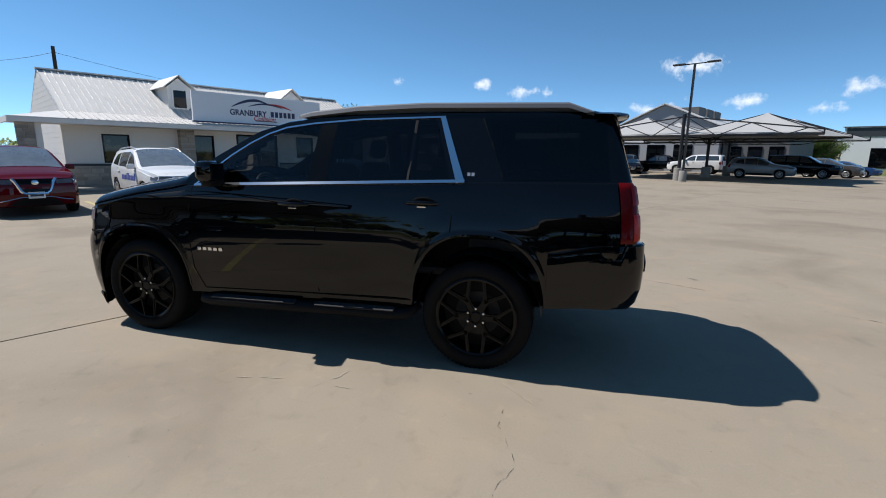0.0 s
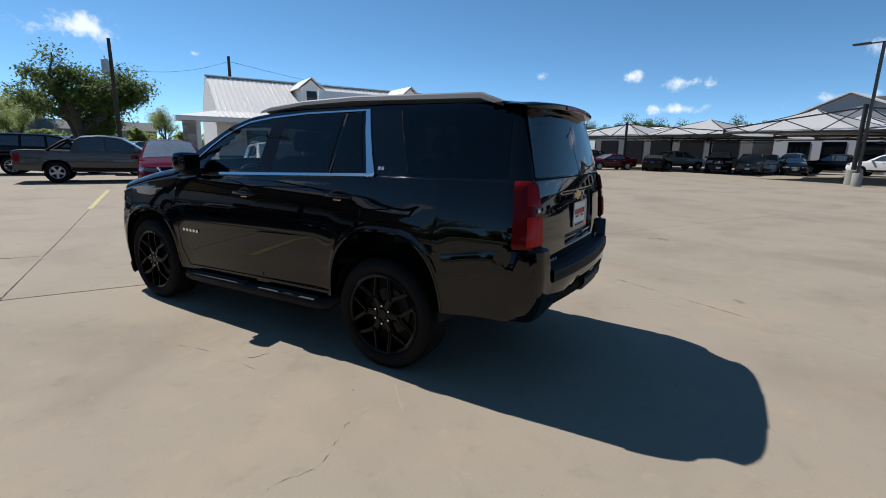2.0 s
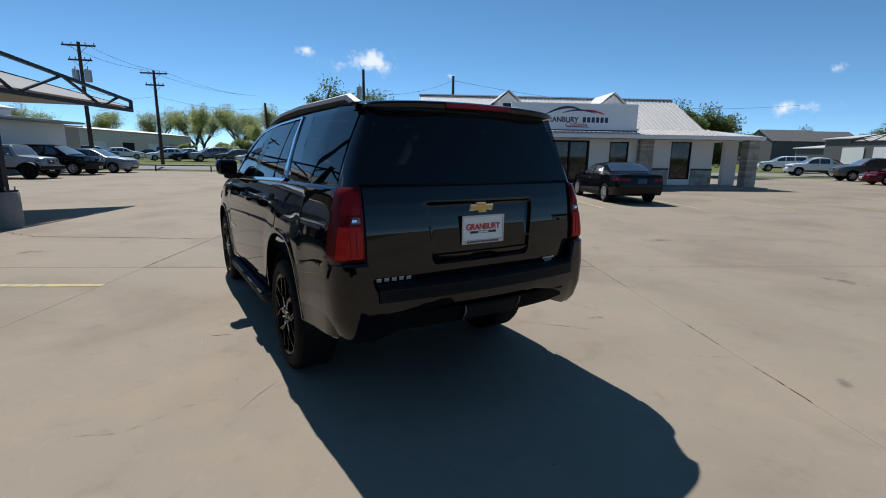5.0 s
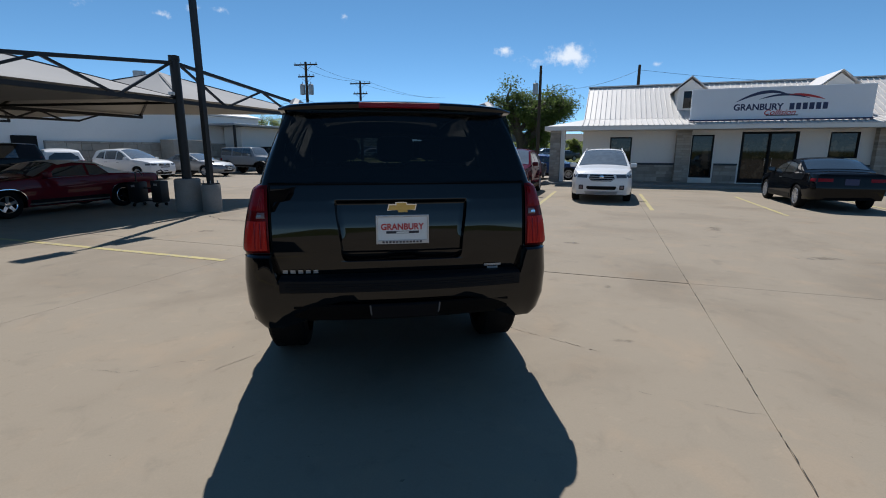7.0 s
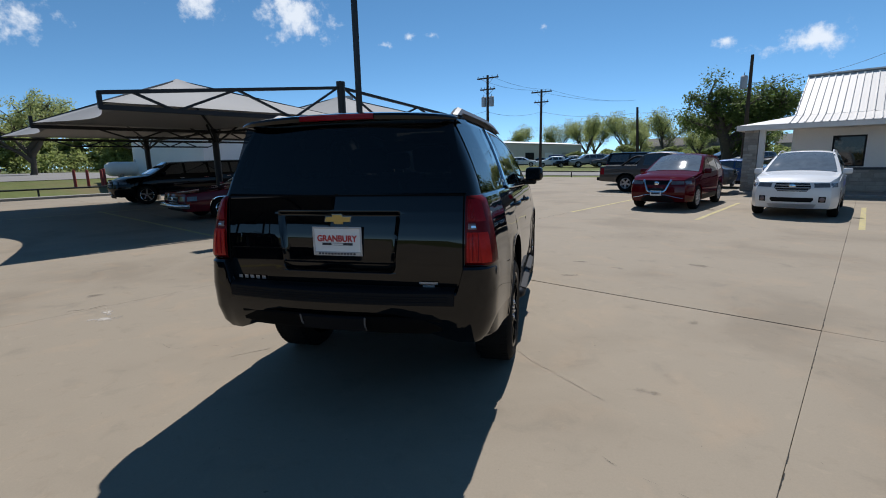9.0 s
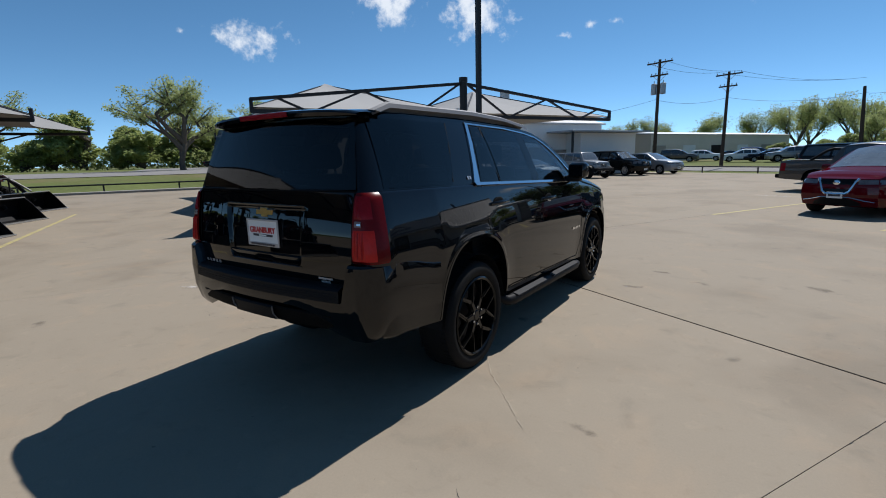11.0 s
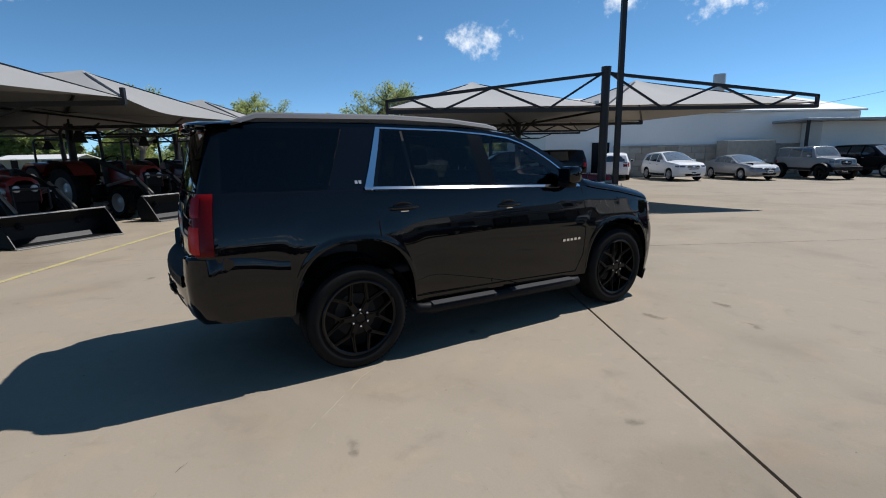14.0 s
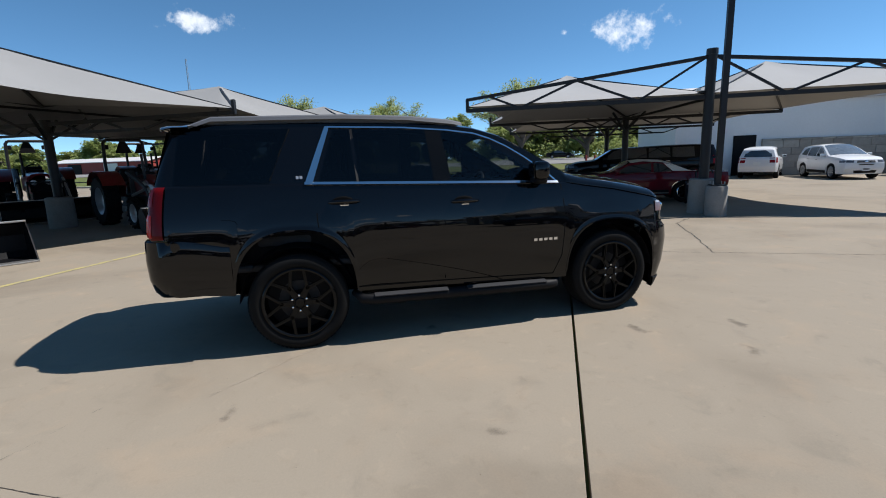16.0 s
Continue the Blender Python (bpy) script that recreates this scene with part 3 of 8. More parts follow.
def shop():
    root = thing("shop_building", lot_pose(0, 0), "white one-storey shop with standing-seam metal roof, dormers and a long sign", "building")
    A0, A1, B, H = 1.15, 17.5, 20.6, 2.62
    holes = [(2.45, 3.47, 1.05, 2.26, "window"), (6.12, 7.06, 0.35, 2.34, "window"), (8.18, 10.42, 0.14, 2.46, "door"), (11.55, 12.62, 1.3, 2.42, "window"), (15.05, 16.22, 0.42, 2.46, "window")]
    at, walls = A0, []
    for a0, a1, z0, z1, kind in holes:
        walls += [(at, a0, 0, H), (a0, a1, 0, z0), (a0, a1, z1, H)]
        at = a1
    for a0, a1, z0, z1 in walls + [(at, A1, 0, H)]:
        part("front_wall", Mesh().box(a0, a1, B, B + 0.2, z0, z1), "white_paint", root, "smooth white painted wall")
    part("back_wall", Mesh().box(A0, A1, 27.8, 28.0, 0, 3.2), "white_paint", root)
    for name, a in (("side_wall", A0), ("side_wall", A1 - 0.2)):
        top = [(27.8, 3.1), (B + 0.2, 3.1)] if a > A0 else [(27.8, 3.15), (24.3, 4.95), (B + 0.2, 3.15)]
        s = Mesh().prism([(B + 0.2, 0), (27.8, 0)] + top, 0, 0.2, Matrix(((0, 0, 1, a), (1, 0, 0, 0), (0, 1, 0, 0), (0, 0, 0, 1))))
        wall = part(name, s, "white_paint", root, "white lap siding")
        x = a - 0.012 if a == A0 else a + 0.2
        for k in range(22):
            z0 = 0.1 + k * 0.22
            reach = 27.9 if z0 < 3.1 else 27.8 - (z0 - 3.15) / 1.8 * 3.5
            near = B if z0 < 3.1 else B + 0.2 + (z0 - 3.15) / 1.8 * 3.5
            if near < reach - 0.3 and z0 < (4.7 if a == A0 else 2.8):
                part("board", Mesh().slab(x, x + 0.012, near, reach, z0, z0 + 0.212, 0.004), "white_paint", wall)
    for a0, a1, z0, z1, kind in holes:
        if kind == "window":
            framed_window(root, a0, a1, z0, z1, B)
    d = part("door", Mesh().box(8.2, 10.4, B + 0.08, B + 0.1, 0.14, 2.46), "shop_glass", root, "double glass shop door in a black frame")
    for x0, x1, z0, z1 in ((8.18, 8.28, 0.14, 2.46), (10.32, 10.42, 0.14, 2.46), (8.28, 10.32, 2.37, 2.46), (8.28, 10.32, 0.14, 0.34), (9.26, 9.36, 0.34, 2.37)):
        part("door_frame", Mesh().slab(x0, x1, B + 0.0, B + 0.075, z0, z1, 0.006), "black_plastic", d)
    for x in (9.18, 9.44):
        part("door_handle", Mesh().tube([(x, B - 0.05, 0.95), (x, B - 0.05, 1.3)], 0.015, 8), "chrome", d)
    part("porch_light", Mesh().lathe([(0.0, 0.1), (0.22, 0.1), (0.25, 0.04), (0.2, 0.0), (0, 0)], 20, Matrix.Translation((9.3, 19.9, 2.52))), "silver", root, "flat round porch lamp", smooth=40)
    # stone base between the openings, below a dark rail
    rnd = random.Random(3)
    for a0, a1 in ((A0, 5.42), (7.13, 8.1), (10.5, 13.1), (13.95, 14.98), (16.3, A1)):
        base = part("stone_base", Mesh().box(a0, a1, B - 0.05, B - 0.002, 0, 0.93), "mortar", root, "grey stone veneer")
        part("dado_rail", Mesh().slab(a0, a1, B - 0.1, B - 0.003, 0.93, 1.02, 0.01), "wainscot", root, "dark sill rail")
        z = 0.0
        while z < 0.92:
            h = min(rnd.choice((0.14, 0.2, 0.26)), 0.925 - z)
            x = a0
            while x < a1 - 0.02:
                l = min(rnd.uniform(0.25, 0.6), a1 - x)
                if a1 - x - l < 0.12:
                    l = a1 - x
                e = rnd.uniform(0, 0.012)
                part("stone", Mesh().slab(x + 0.005, x + l - 0.005, B - 0.075 - e, B - 0.04, z + 0.005, z + h - 0.005, 0.008), "stone", base)
                x += l
            z += h
    stone_column(root, 5.42, 6.06, 20.25, B - 0.01, 0, 2.56, 22, 1)
    stone_column(root, 13.12, 13.9, 20.25, B - 0.01, 0, 2.56, 22, 2)
    stone_column(root, -0.35, 0.15, 19.25, 19.75, 0, 2.56, 22, 5, "porch_column")
    stone_column(root, 18.52, 19.15, 19.2, 19.75, 0, 2.6, 22, 6, "porch_column")
    part("porch_post", Mesh().slab(0.16, 0.36, 19.3, 19.6, 0, 2.56, 0.01), "white_paint", root)
    part("porch_post", Mesh().slab(18.2, 18.95, 20.6, 20.9, 0, 2.6, 0.01), "white_paint", root, "wide white painted post")
    part("gable_wall", Mesh().prism([(B + 0.3, 3.1), (27.7, 3.1), (24.3, 4.93)], 0, 0.2, Matrix(((0, 0, 1, 16.45), (1, 0, 0, 0), (0, 1, 0, 0), (0, 0, 0, 1)))), "white_paint", root, "white gable end")
    # roofs
    seamed_roof("main_roof", root, A0, 16.75, (20.62, 3.13), (24.3, 5.08), 0.24, label="white standing-seam roof")
    seamed_roof("rear_roof", root, A0, 16.75, (28.2, 3.0), (24.3, 5.08), 0.8)
    part("ridge_cap", Mesh().beam((A0 - 0.05, 24.3, 5.11), (16.8, 24.3, 5.11), 0.3, 0.06), "metal_roof", root)
    seamed_roof("porch_roof", root, A0, 17.0, (18.95, 2.74), (20.62, 3.12), 0.24, 1.75, 2.25, label="shallow white metal porch roof")
    seam = Mesh().add([(-0.6, 18.95, 2.74), (A0, 20.62, 3.12), (A0, 21.1, 3.12), (-0.6, 21.2, 2.74)], [(3, 2, 1, 0), (0, 1, 2, 3)])
    part("porch_roof", seam, "metal_roof", root)
    part("porch_roof", Mesh().add([(19.25, 18.95, 2.74), (17.0, 20.62, 3.12), (17.0, 25.3, 3.12), (19.25, 25.6, 2.74)], [(0, 1, 2, 3), (3, 2, 1, 0)]), "metal_roof", root)
    for p, q in (((-0.6, 18.98, 2.65), (19.25, 18.98, 2.65)), ((-0.58, 18.98, 2.65), (-0.58, 21.2, 2.65)), ((19.23, 18.98, 2.65), (19.23, 25.6, 2.65))):
        part("fascia", Mesh().beam(p, q, 0.05, 0.2), "white_paint", root, "white fascia board")
    part("porch_ceiling", Mesh().box(-0.55, 19.2, 19.02, B - 0.002, 2.56, 2.6), "white_paint", root)
    for k, a in enumerate((5.95, 11.87)):
        dm = part("dormer", Mesh().prism([(a - 0.52, 3.35), (a + 0.52, 3.35), (a + 0.52, 4.55), (a, 4.98), (a - 0.52, 4.55)], -24.0, -21.4, Matrix(((1, 0, 0, 0), (0, 0, -1, 0), (0, 1, 0, 0), (0, 0, 0, 1)))), "white_paint", root, "small gabled dormer")
        for s in (-1, 1):
            part("dormer_roof", Mesh().beam((a + s * 0.36, 21.25, 4.80), (a + s * 0.36, 24.2, 4.80), 0.95, 0.04, up=(s * 0.42, 0, 0.5)), "metal_roof", dm)
        part("window", Mesh().box(a - 0.28, a + 0.28, 21.38, 21.395, 3.62, 4.42), "dark_glass", dm)
        fr = Mesh()
        for x0, x1, z0, z1 in ((a - 0.36, a - 0.28, 3.55, 4.5), (a + 0.28, a + 0.36, 3.55, 4.5), (a - 0.28, a + 0.28, 4.42, 4.5), (a - 0.28, a + 0.28, 3.55, 3.62)):
            fr.box(x0, x1, 21.35, 21.397, z0, z1)
        part("window_frame", fr, "white_paint", dm)
    part("walkway", Mesh().slab(-0.6, 19.3, 18.4, B, -0.05, 0.1, 0.02), "footing", root, "raised concrete walkway")
    return root


def shop_sign():
    root = thing("shop_sign", lot_pose(9.1, 19.5, 2.96), "long white sign panel with dark lettering on the porch roof", "sign")
    part("panel", Mesh().slab(-3.33, 3.33, -0.06, 0.06, 0, 1.32, 0.01), "sign_white", root)
    part("bottom_rail", Mesh().slab(-3.36, 3.36, -0.1, 0.08, -0.06, 0.0, 0.01), "navy", root, "dark lower edge")
    for x in (-2.9, 0, 2.9):
        part("stay", Mesh().beam((x, 0.07, 1.1), (x, 1.5, 0.55), 0.04), "grey_steel", root)
    F = lambda x, z: Matrix.Translation((x, -0.066, z))
    lettering("GRANBURY", 1.86, 0.28, "navy", root, F(-0.72, 0.5), bold=0.03)
    x = 0.42
    for k in range(6):                       # a brand's name, as bars
        part("sign_bar", Mesh().slab(x, x + 0.17, -0.07, -0.06, 0.365, 0.635, 0.004), "navy", root)
        x += 0.235
    lettering("Collision", 1.15, 0.22, "plate_red", root, F(0.1, 0.27), shear=0.35, bold=0.012)
    for i, z in ((0, 0.12),):
        part("sign_bar", Mesh().slab(-0.4, 0.75, -0.07, -0.06, z, z + 0.04, 0.004), "ink", root)
    sweep = lambda pts, w: [[(x, -0.068, z + s * w * math.sin(math.pi * i / (len(pts) - 1)) ** 0.7) for i, (x, z) in enumerate(pts)] for s in (0, 1)]
    car_line = [(-1.62 + 2.0 * i / 16, 0.70 + 0.36 * math.sin(math.pi * 0.5 * min(1, i / 11)) - 0.10 * max(0, (i - 11) / 5) ** 1.5) for i in range(17)]
    part("sign_swoosh", Mesh().grid(sweep(car_line, 0.13)), "navy", root)
    part("sign_swoosh", Mesh().grid(sweep([(-0.75 + 1.9 * i / 14, 0.80 + 0.14 * math.sin(math.pi * i / 14)) for i in range(15)], 0.085)), "navy", root)
    part("sign_swoosh", Mesh().grid(sweep([(0.3 + 1.35 * i / 12, 0.97 - 0.22 * (i / 12) ** 1.4) for i in range(13)], 0.10)), "plate_red", root)
    return root


shop()
shop_sign()


# ---- shade canopies ----
def canopy(label, a0, c0, a1, c1, half, z_edge=2.82, peak=4.05, mast=3.88, front=True, overhead=True, group="shade canopies", masts=True, ends=None, lift=0.0, fabric="fabric"):
    """Two mast rows, at a0 and a1, centred at c0 and c1 along b; each carries a truss of 2 x half; two pyramids of cloth hang between.
    The outermost row's mast stands above the cloth and carries an overhead truss; inner rows end below it."""
    root = thing("shade_canopy", lot_pose(0, 0), label, "canopy", group)
    ends = ends or ((c0 - half, c0 + half), (c1 - half, c1 + half))
    for i, (a, c) in enumerate(((a0, c0), (a1, c1))):
        lo, hi = ends[i]
        if i == 0 and not front:
            continue
        high = i == 0 and overhead
        h = mast if high else z_edge + 0.06
        if masts or i:
            part("footing", Mesh().lathe([(0, 0.86), (0.29, 0.86), (0.32, 0.83), (0.335, 0.0)], 28, Matrix.Translation((a, c, 0))), "footing", root, "round concrete footing", smooth=40)
            part("mast", Mesh().tube([(a, c, 0.8), (a, c, h)], 0.115, 16), "black_steel", root, "black steel mast", smooth=40)
            part("mast_cap", Mesh().lathe([(0, 0.05), (0.13, 0.05), (0.13, -0.08), (0.115, -0.08)], 16, Matrix.Translation((a, c, h))), "black_steel", root)
        tr = part("truss", Mesh().beam((a, lo, z_edge), (a, hi, z_edge), 0.09, 0.10), "black_steel", root, "black steel lower chord")
        for s in (-1, 1):
            half = hi - c if s > 0 else c - lo
            low = lambda f: (a, c + s * half * f, z_edge)
            part("tip_post", Mesh().beam((a, c + s * (half - 0.02), z_edge - 0.03), (a, c + s * (half - 0.02), z_edge + 0.30), 0.08, up=(1, 0, 0)), "black_steel", tr)
            if high:
                tip = (a, c + s * half, z_edge + 0.28)
                part("chord", Mesh().beam((a, c, mast - 0.12), tip, 0.08), "black_steel", tr)
                top = lambda f: (a, c + s * half * f, mast - 0.12 + (z_edge + 0.28 - mast + 0.12) * f)
                for p, q in ((top(0.02), low(0.27)), (low(0.27), top(0.52)), (top(0.52), low(0.76)), (low(0.76), top(0.9))):
                    part("web", Mesh().beam(p, q, 0.055), "black_steel", tr)
            else:
                up = lambda f: (a, c + s * half * f, z_edge - 0.26)
                part("chord", Mesh().beam(up(0.0), up(0.55), 0.07), "black_steel", tr)
                for p, q in ((low(0.1), up(0.2)), (up(0.2), low(0.32)), (low(0.32), up(0.45)), (up(0.55), low(0.7))):
                    part("web", Mesh().beam(p, q, 0.05), "black_steel", tr)
                for t in (-1, 1):
                    part("knee_brace", Mesh().beam((a, c, z_edge - 0.45), (a + t * 0.75, c + s * 0.55, z_edge + 0.18), 0.06), "black_steel", tr)
    (l0, h0), (l1, h1) = ends
    am = (a0 + a1) / 2
    for n in (0, 1):
        m0, m1 = (l0 + h0) / 2, (l1 + h1) / 2
        (p0, q0), (p1, q1) = (((l0, m0), (l1, m1)), ((m0, h0), (m1, h1)))[n]
        cm = (p0 + q0 + p1 + q1) / 4
        corners = [Vector((a0 + 0.02, p0, z_edge + 0.1)), Vector((a0 + 0.02, q0, z_edge + 0.1)), Vector((a1 - 0.02, q1, z_edge + 0.1)), Vector((a1 - 0.02, p1, z_edge + 0.1))]
        for e in ((1, 2), (0, 3))[n]:
            corners[e].z += lift
        apex = Vector((am, cm, peak))
        rows_ = []
        K, R = 12, 10
        for r in range(R + 1):
            f = r / R
            ringp = []
            for e in range(4):
                p, q2 = corners[e], corners[(e + 1) % 4]
                for k in range(K):
                    t = k / K
                    edge = p.lerp(q2, t)
                    if e == (3, 1)[n]:      # only the free ends hang in a scallop
                        edge = edge.lerp(Vector((am, cm, edge.z)), 0.26 * 4 * t * (1 - t))
                        edge.z -= 0.05 * 4 * t * (1 - t)
                    v = apex.lerp(edge, f)
                    v.z = apex.z + (edge.z - apex.z) * (f ** 0.86)
                    v.z += 0.05 * math.sin(math.pi * f) * (abs(2 * t - 1) - 0.5)
                    ringp.append(v)
            rows_.append(ringp)
        cl = Mesh().grid(rows_, wrap=True)
        m = part("cloth", cl, fabric, root, "taut pale grey shade cloth with scalloped ends", smooth=50)
        for e in range(4):
            part("rafter", Mesh().beam(apex - Vector((0, 0, 0.06)), corners[e] - Vector((0, 0, 0.03)), 0.06), "black_steel", m)
        for s in ((1,), (-1,))[n]:
            part("purlin", Mesh().beam(corners[0 if s < 0 else 1] - Vector((0, 0, 0.12)), corners[3 if s < 0 else 2] - Vector((0, 0, 0.12)), 0.06), "black_steel", m)
    return root


TAN = "pale grey cloth shade canopy on black steel masts and trusses"
ROW_1, ROW_2, ROW_3 = (-1.2, 10.9), (-1.45, 8.9), (-1.40, 9.0)
canopy(TAN, -8.16, 4.80, -14.55, 3.73, 6.05, ends=(ROW_1, ROW_2))
canopy(TAN, -14.55, 3.73, -22.5, 3.8, 5.9, front=False, ends=(ROW_2, ROW_3))
canopy(TAN, 1.2, -12.5, -5.3, -12.3, 5.95, masts=False, lift=0.4, fabric="fabric_grey")
canopy(TAN, -5.3, -12.3, -11.8, -12.1, 5.95, front=False, lift=0.4, fabric="fabric_grey")
canopy(TAN, -11.8, -12.1, -18.4, -11.9, 5.95, front=False, lift=0.4, fabric="fabric_grey")
FAR = "pale shade canopy over rows of stock cars"
canopy(FAR, 32.5, 6.4, 39.5, 6.4, 7.6, z_edge=3.0, peak=4.6, mast=4.4, ends=((-1.2, 14.0), (-2.2, 14.0)))
canopy(FAR, 39.5, 6.4, 46.5, 6.4, 7.6, z_edge=3.0, peak=4.6, mast=4.4, front=False, ends=((-2.2, 14.0), (-3.0, 14.0)))
canopy(FAR, 36.0, 24.8, 43.0, 24.8, 6.6, z_edge=3.0, peak=4.5, mast=4.2, ends=((15.4, 31.4), (14.6, 31.4)))
canopy(FAR, 43.0, 24.8, 50.0, 24.8, 6.6, z_edge=3.0, peak=4.5, mast=4.2, front=False, ends=((14.6, 31.4), (14.6, 31.4)))


def lot_lamp(a, b, height, reach):
    root = thing("lot_lamp", lot_pose(a, b, 0, 90), "tall black lot light on a round concrete base", "street lamp", "lot lamps")
    part("base", Mesh().lathe([(0, 0.72), (0.21, 0.72), (0.235, 0.69), (0.24, 0.0)], 28), "footing", root, smooth=40)
    part("base_plate", Mesh().slab(-0.16, 0.16, -0.16, 0.16, 0.72, 0.75, 0.005), "black_steel", root)
    for x in (-0.12, 0.12):
        for y in (-0.12, 0.12):
            part("bolt", Mesh().tube([(x, y, 0.72), (x, y, 0.82)], 0.014, 6), "grey_steel", root)
    part("pole", Mesh().beam((0, 0, 0.74), (0, 0, height), 0.125, up=(1, 0, 0)), "black_steel", root)
    part("arm", Mesh().beam((-reach, 0, height + 0.02), (reach, 0, height + 0.02), 0.06), "black_steel", root)
    for s in (-1, 1):
        part("lamp_head", Mesh().slab(s * reach - 0.45, s * reach + 0.30, -0.17, 0.17, height + 0.0, height + 0.09, 0.02), "black_steel", root, "flat black lamp head")
    return root


lot_lamp(-7.51, 4.93, 6.45, 0.7)
lot_lamp(31.2, 5.75, 7.4, 1.0)


# ---- vehicles ----
def curve_of(pts):
    xs, zs = [p[0] for p in pts], [p[1] for p in pts]
    return lambda y: float(np.interp(y, xs, zs))


class Shell:
    """The lofted skin of a vehicle, nose towards +y, given by curves along its length."""

    def __init__(self, spec):
        self.s = spec
        self.low, self.belt, self.edge, self.mid, self.wide = (curve_of(spec[k]) for k in ("low", "belt", "edge", "mid", "wide"))
        self.y0, self.y1 = spec["low"][0][0], spec["low"][-1][0]
        self.roof = max(z for _, z in spec["edge"])
        self.rear, self.nose = curve_of(spec["rear"]), curve_of(spec["nose"])

    def arch(self, y):
        z = self.low(y)
        for yc, zc, ry, rz in self.s["arches"]:
            if abs(y - yc) < ry:
                z = max(z, zc + rz * (1 - (abs(y - yc) / ry) ** 2.5) ** (1 / 2.5))
        return z

    def x_at(self, y, z):
        s, w, zb = self.s, self.wide(y), min(self.belt(y), self.edge(y) - 0.02)
        if z <= zb:
            zm = s.get("bulge", 0.62) * zb
            x = w - s.get("curve", 0.10) * (max(0, z - zm) / zb) ** 2 - s.get("tuck", 0.28) * (max(0, zm - z) / zb) ** 2.4
            return x
        xb = w - s.get("curve", 0.10) * ((zb - s.get("bulge", 0.62) * zb) / zb) ** 2
        h = z - zb
        roll = s.get("hood_round", 0.0) * min(1, max(0, (y - 0.95) / 0.2)) * (h / max(0.03, self.edge(y) - zb)) ** 2.2
        return xb - 0.012 * (roll == 0) - roll - s["lean"] * h - s.get("roofcurve", 0.22) * h * h

    def section(self, y):
        zl, zb, ze = self.arch(y), min(self.belt(y), self.edge(y) - 0.02), self.edge(y)
        zl = min(zl, zb - 0.05)
        pts = [(self.x_at(y, zl) - 0.05, zl - 0.0), ]
        for k in range(13):
            z = zl + (zb - zl) * k / 12
            pts.append((self.x_at(y, z), z))
        for k in range(1, 9):
            z = zb + (ze - zb) * k / 8
            x = self.x_at(y, z)
            pts.append((x, z))
        xe, zc = pts[-1][0], self.mid(y)
        s_hood = 1.0 if "hood_round" in self.s else 0.0
        n = 8
        for k in range(1, 2 * n):
            x = xe * math.cos(math.pi * k / (2 * n))
            g = s_hood if y > 1.15 else 0.0
            z = ze + (zc - ze) * (1 - (abs(x) / xe) ** (2.6 - 0.6 * g)) ** (0.8 + 0.2 * g)
            pts.append((x, z))
        side = pts[:22]
        return pts + [(-x, z) for x, z in side[::-1]]

    def place(self, y, x, z):
        """Leans and rounds the two ends."""
        s = self.s
        wr = max(0.0, 1 - (y - self.y0) / s.get("rear_reach", 0.35))
        wn = max(0.0, 1 - (self.y1 - y) / s.get("nose_reach", 0.6))
        yy = y + wr * (self.rear(z) - self.y0) + wn * (self.nose(z) - self.y1)
        x *= 1 - s.get("rear_round", 0.055) * wr ** 3 - s.get("nose_round", 0.16) * wn ** 2.2
        return (x, yy, z)

    def mesh(self):
        ys = set(np.linspace(self.y0, self.y1, self.s.get("stations", 46)))
        ys |= {self.y0 + d for d in (0.03, 0.08, 0.15, 0.24)} | {self.y1 - d for d in (0.02, 0.06, 0.12, 0.2, 0.3)}
        for yc, zc, ry, rz in self.s["arches"]:
            for k in range(17):
                ys.add(yc + ry * math.sin(math.pi * (k / 16 - 0.5)) * 0.9999)
            ys |= {yc - ry - 0.001, yc + ry + 0.001}
        ys = sorted(y for y in ys if self.y0 <= y <= self.y1)
        ys = [y for i, y in enumerate(ys) if i == 0 or y - ys[i - 1] > 0.0004]
        rows = [[self.place(y, x, z) for x, z in self.section(y)] for y in ys]
        m = Mesh().grid(rows)
        for row, flip, bulge in ((rows[0], 1, self.s.get("rear_bulge", 0.05)), (rows[-1], -1, -self.s.get("nose_bulge", 0.12))):
            n = len(row)
            side = 22
            cap = [[Vector(row[i]).lerp(Vector(row[n - 1 - i]), j / 14) for j in range(15)] for i in range(side)]
            for i in range(side):
                for j in range(15):
                    u = 2 * j / 14 - 1
                    cap[i][j].y -= bulge * (1 - u * u)
            top = [row[side - 1 + round(j * (n - 2 * side + 1) / 14)] for j in range(15)]
            cap.append([Vector(p) for p in top])
            m.grid(cap, flip=flip < 0)
        under = [[(x, y, self.low(y) - 0.02) for x in (-self.wide(y) + 0.14, self.wide(y) - 0.14)] for y in np.linspace(self.y0 + 0.1, self.y1 - 0.1, 12)]
        m.grid(under)
        return m

    def rear_at(self, x, z, out=0.0):
        xe = max(0.3, self.x_at(self.y0, min(max(z, self.low(self.y0)), self.edge(self.y0))) * (1 - self.s.get("rear_round", 0.055)))
        u = min(1.0, abs(x) / xe)
        return self.rear(z) - self.s.get("rear_bulge", 0.05) * (1 - u * u) - out

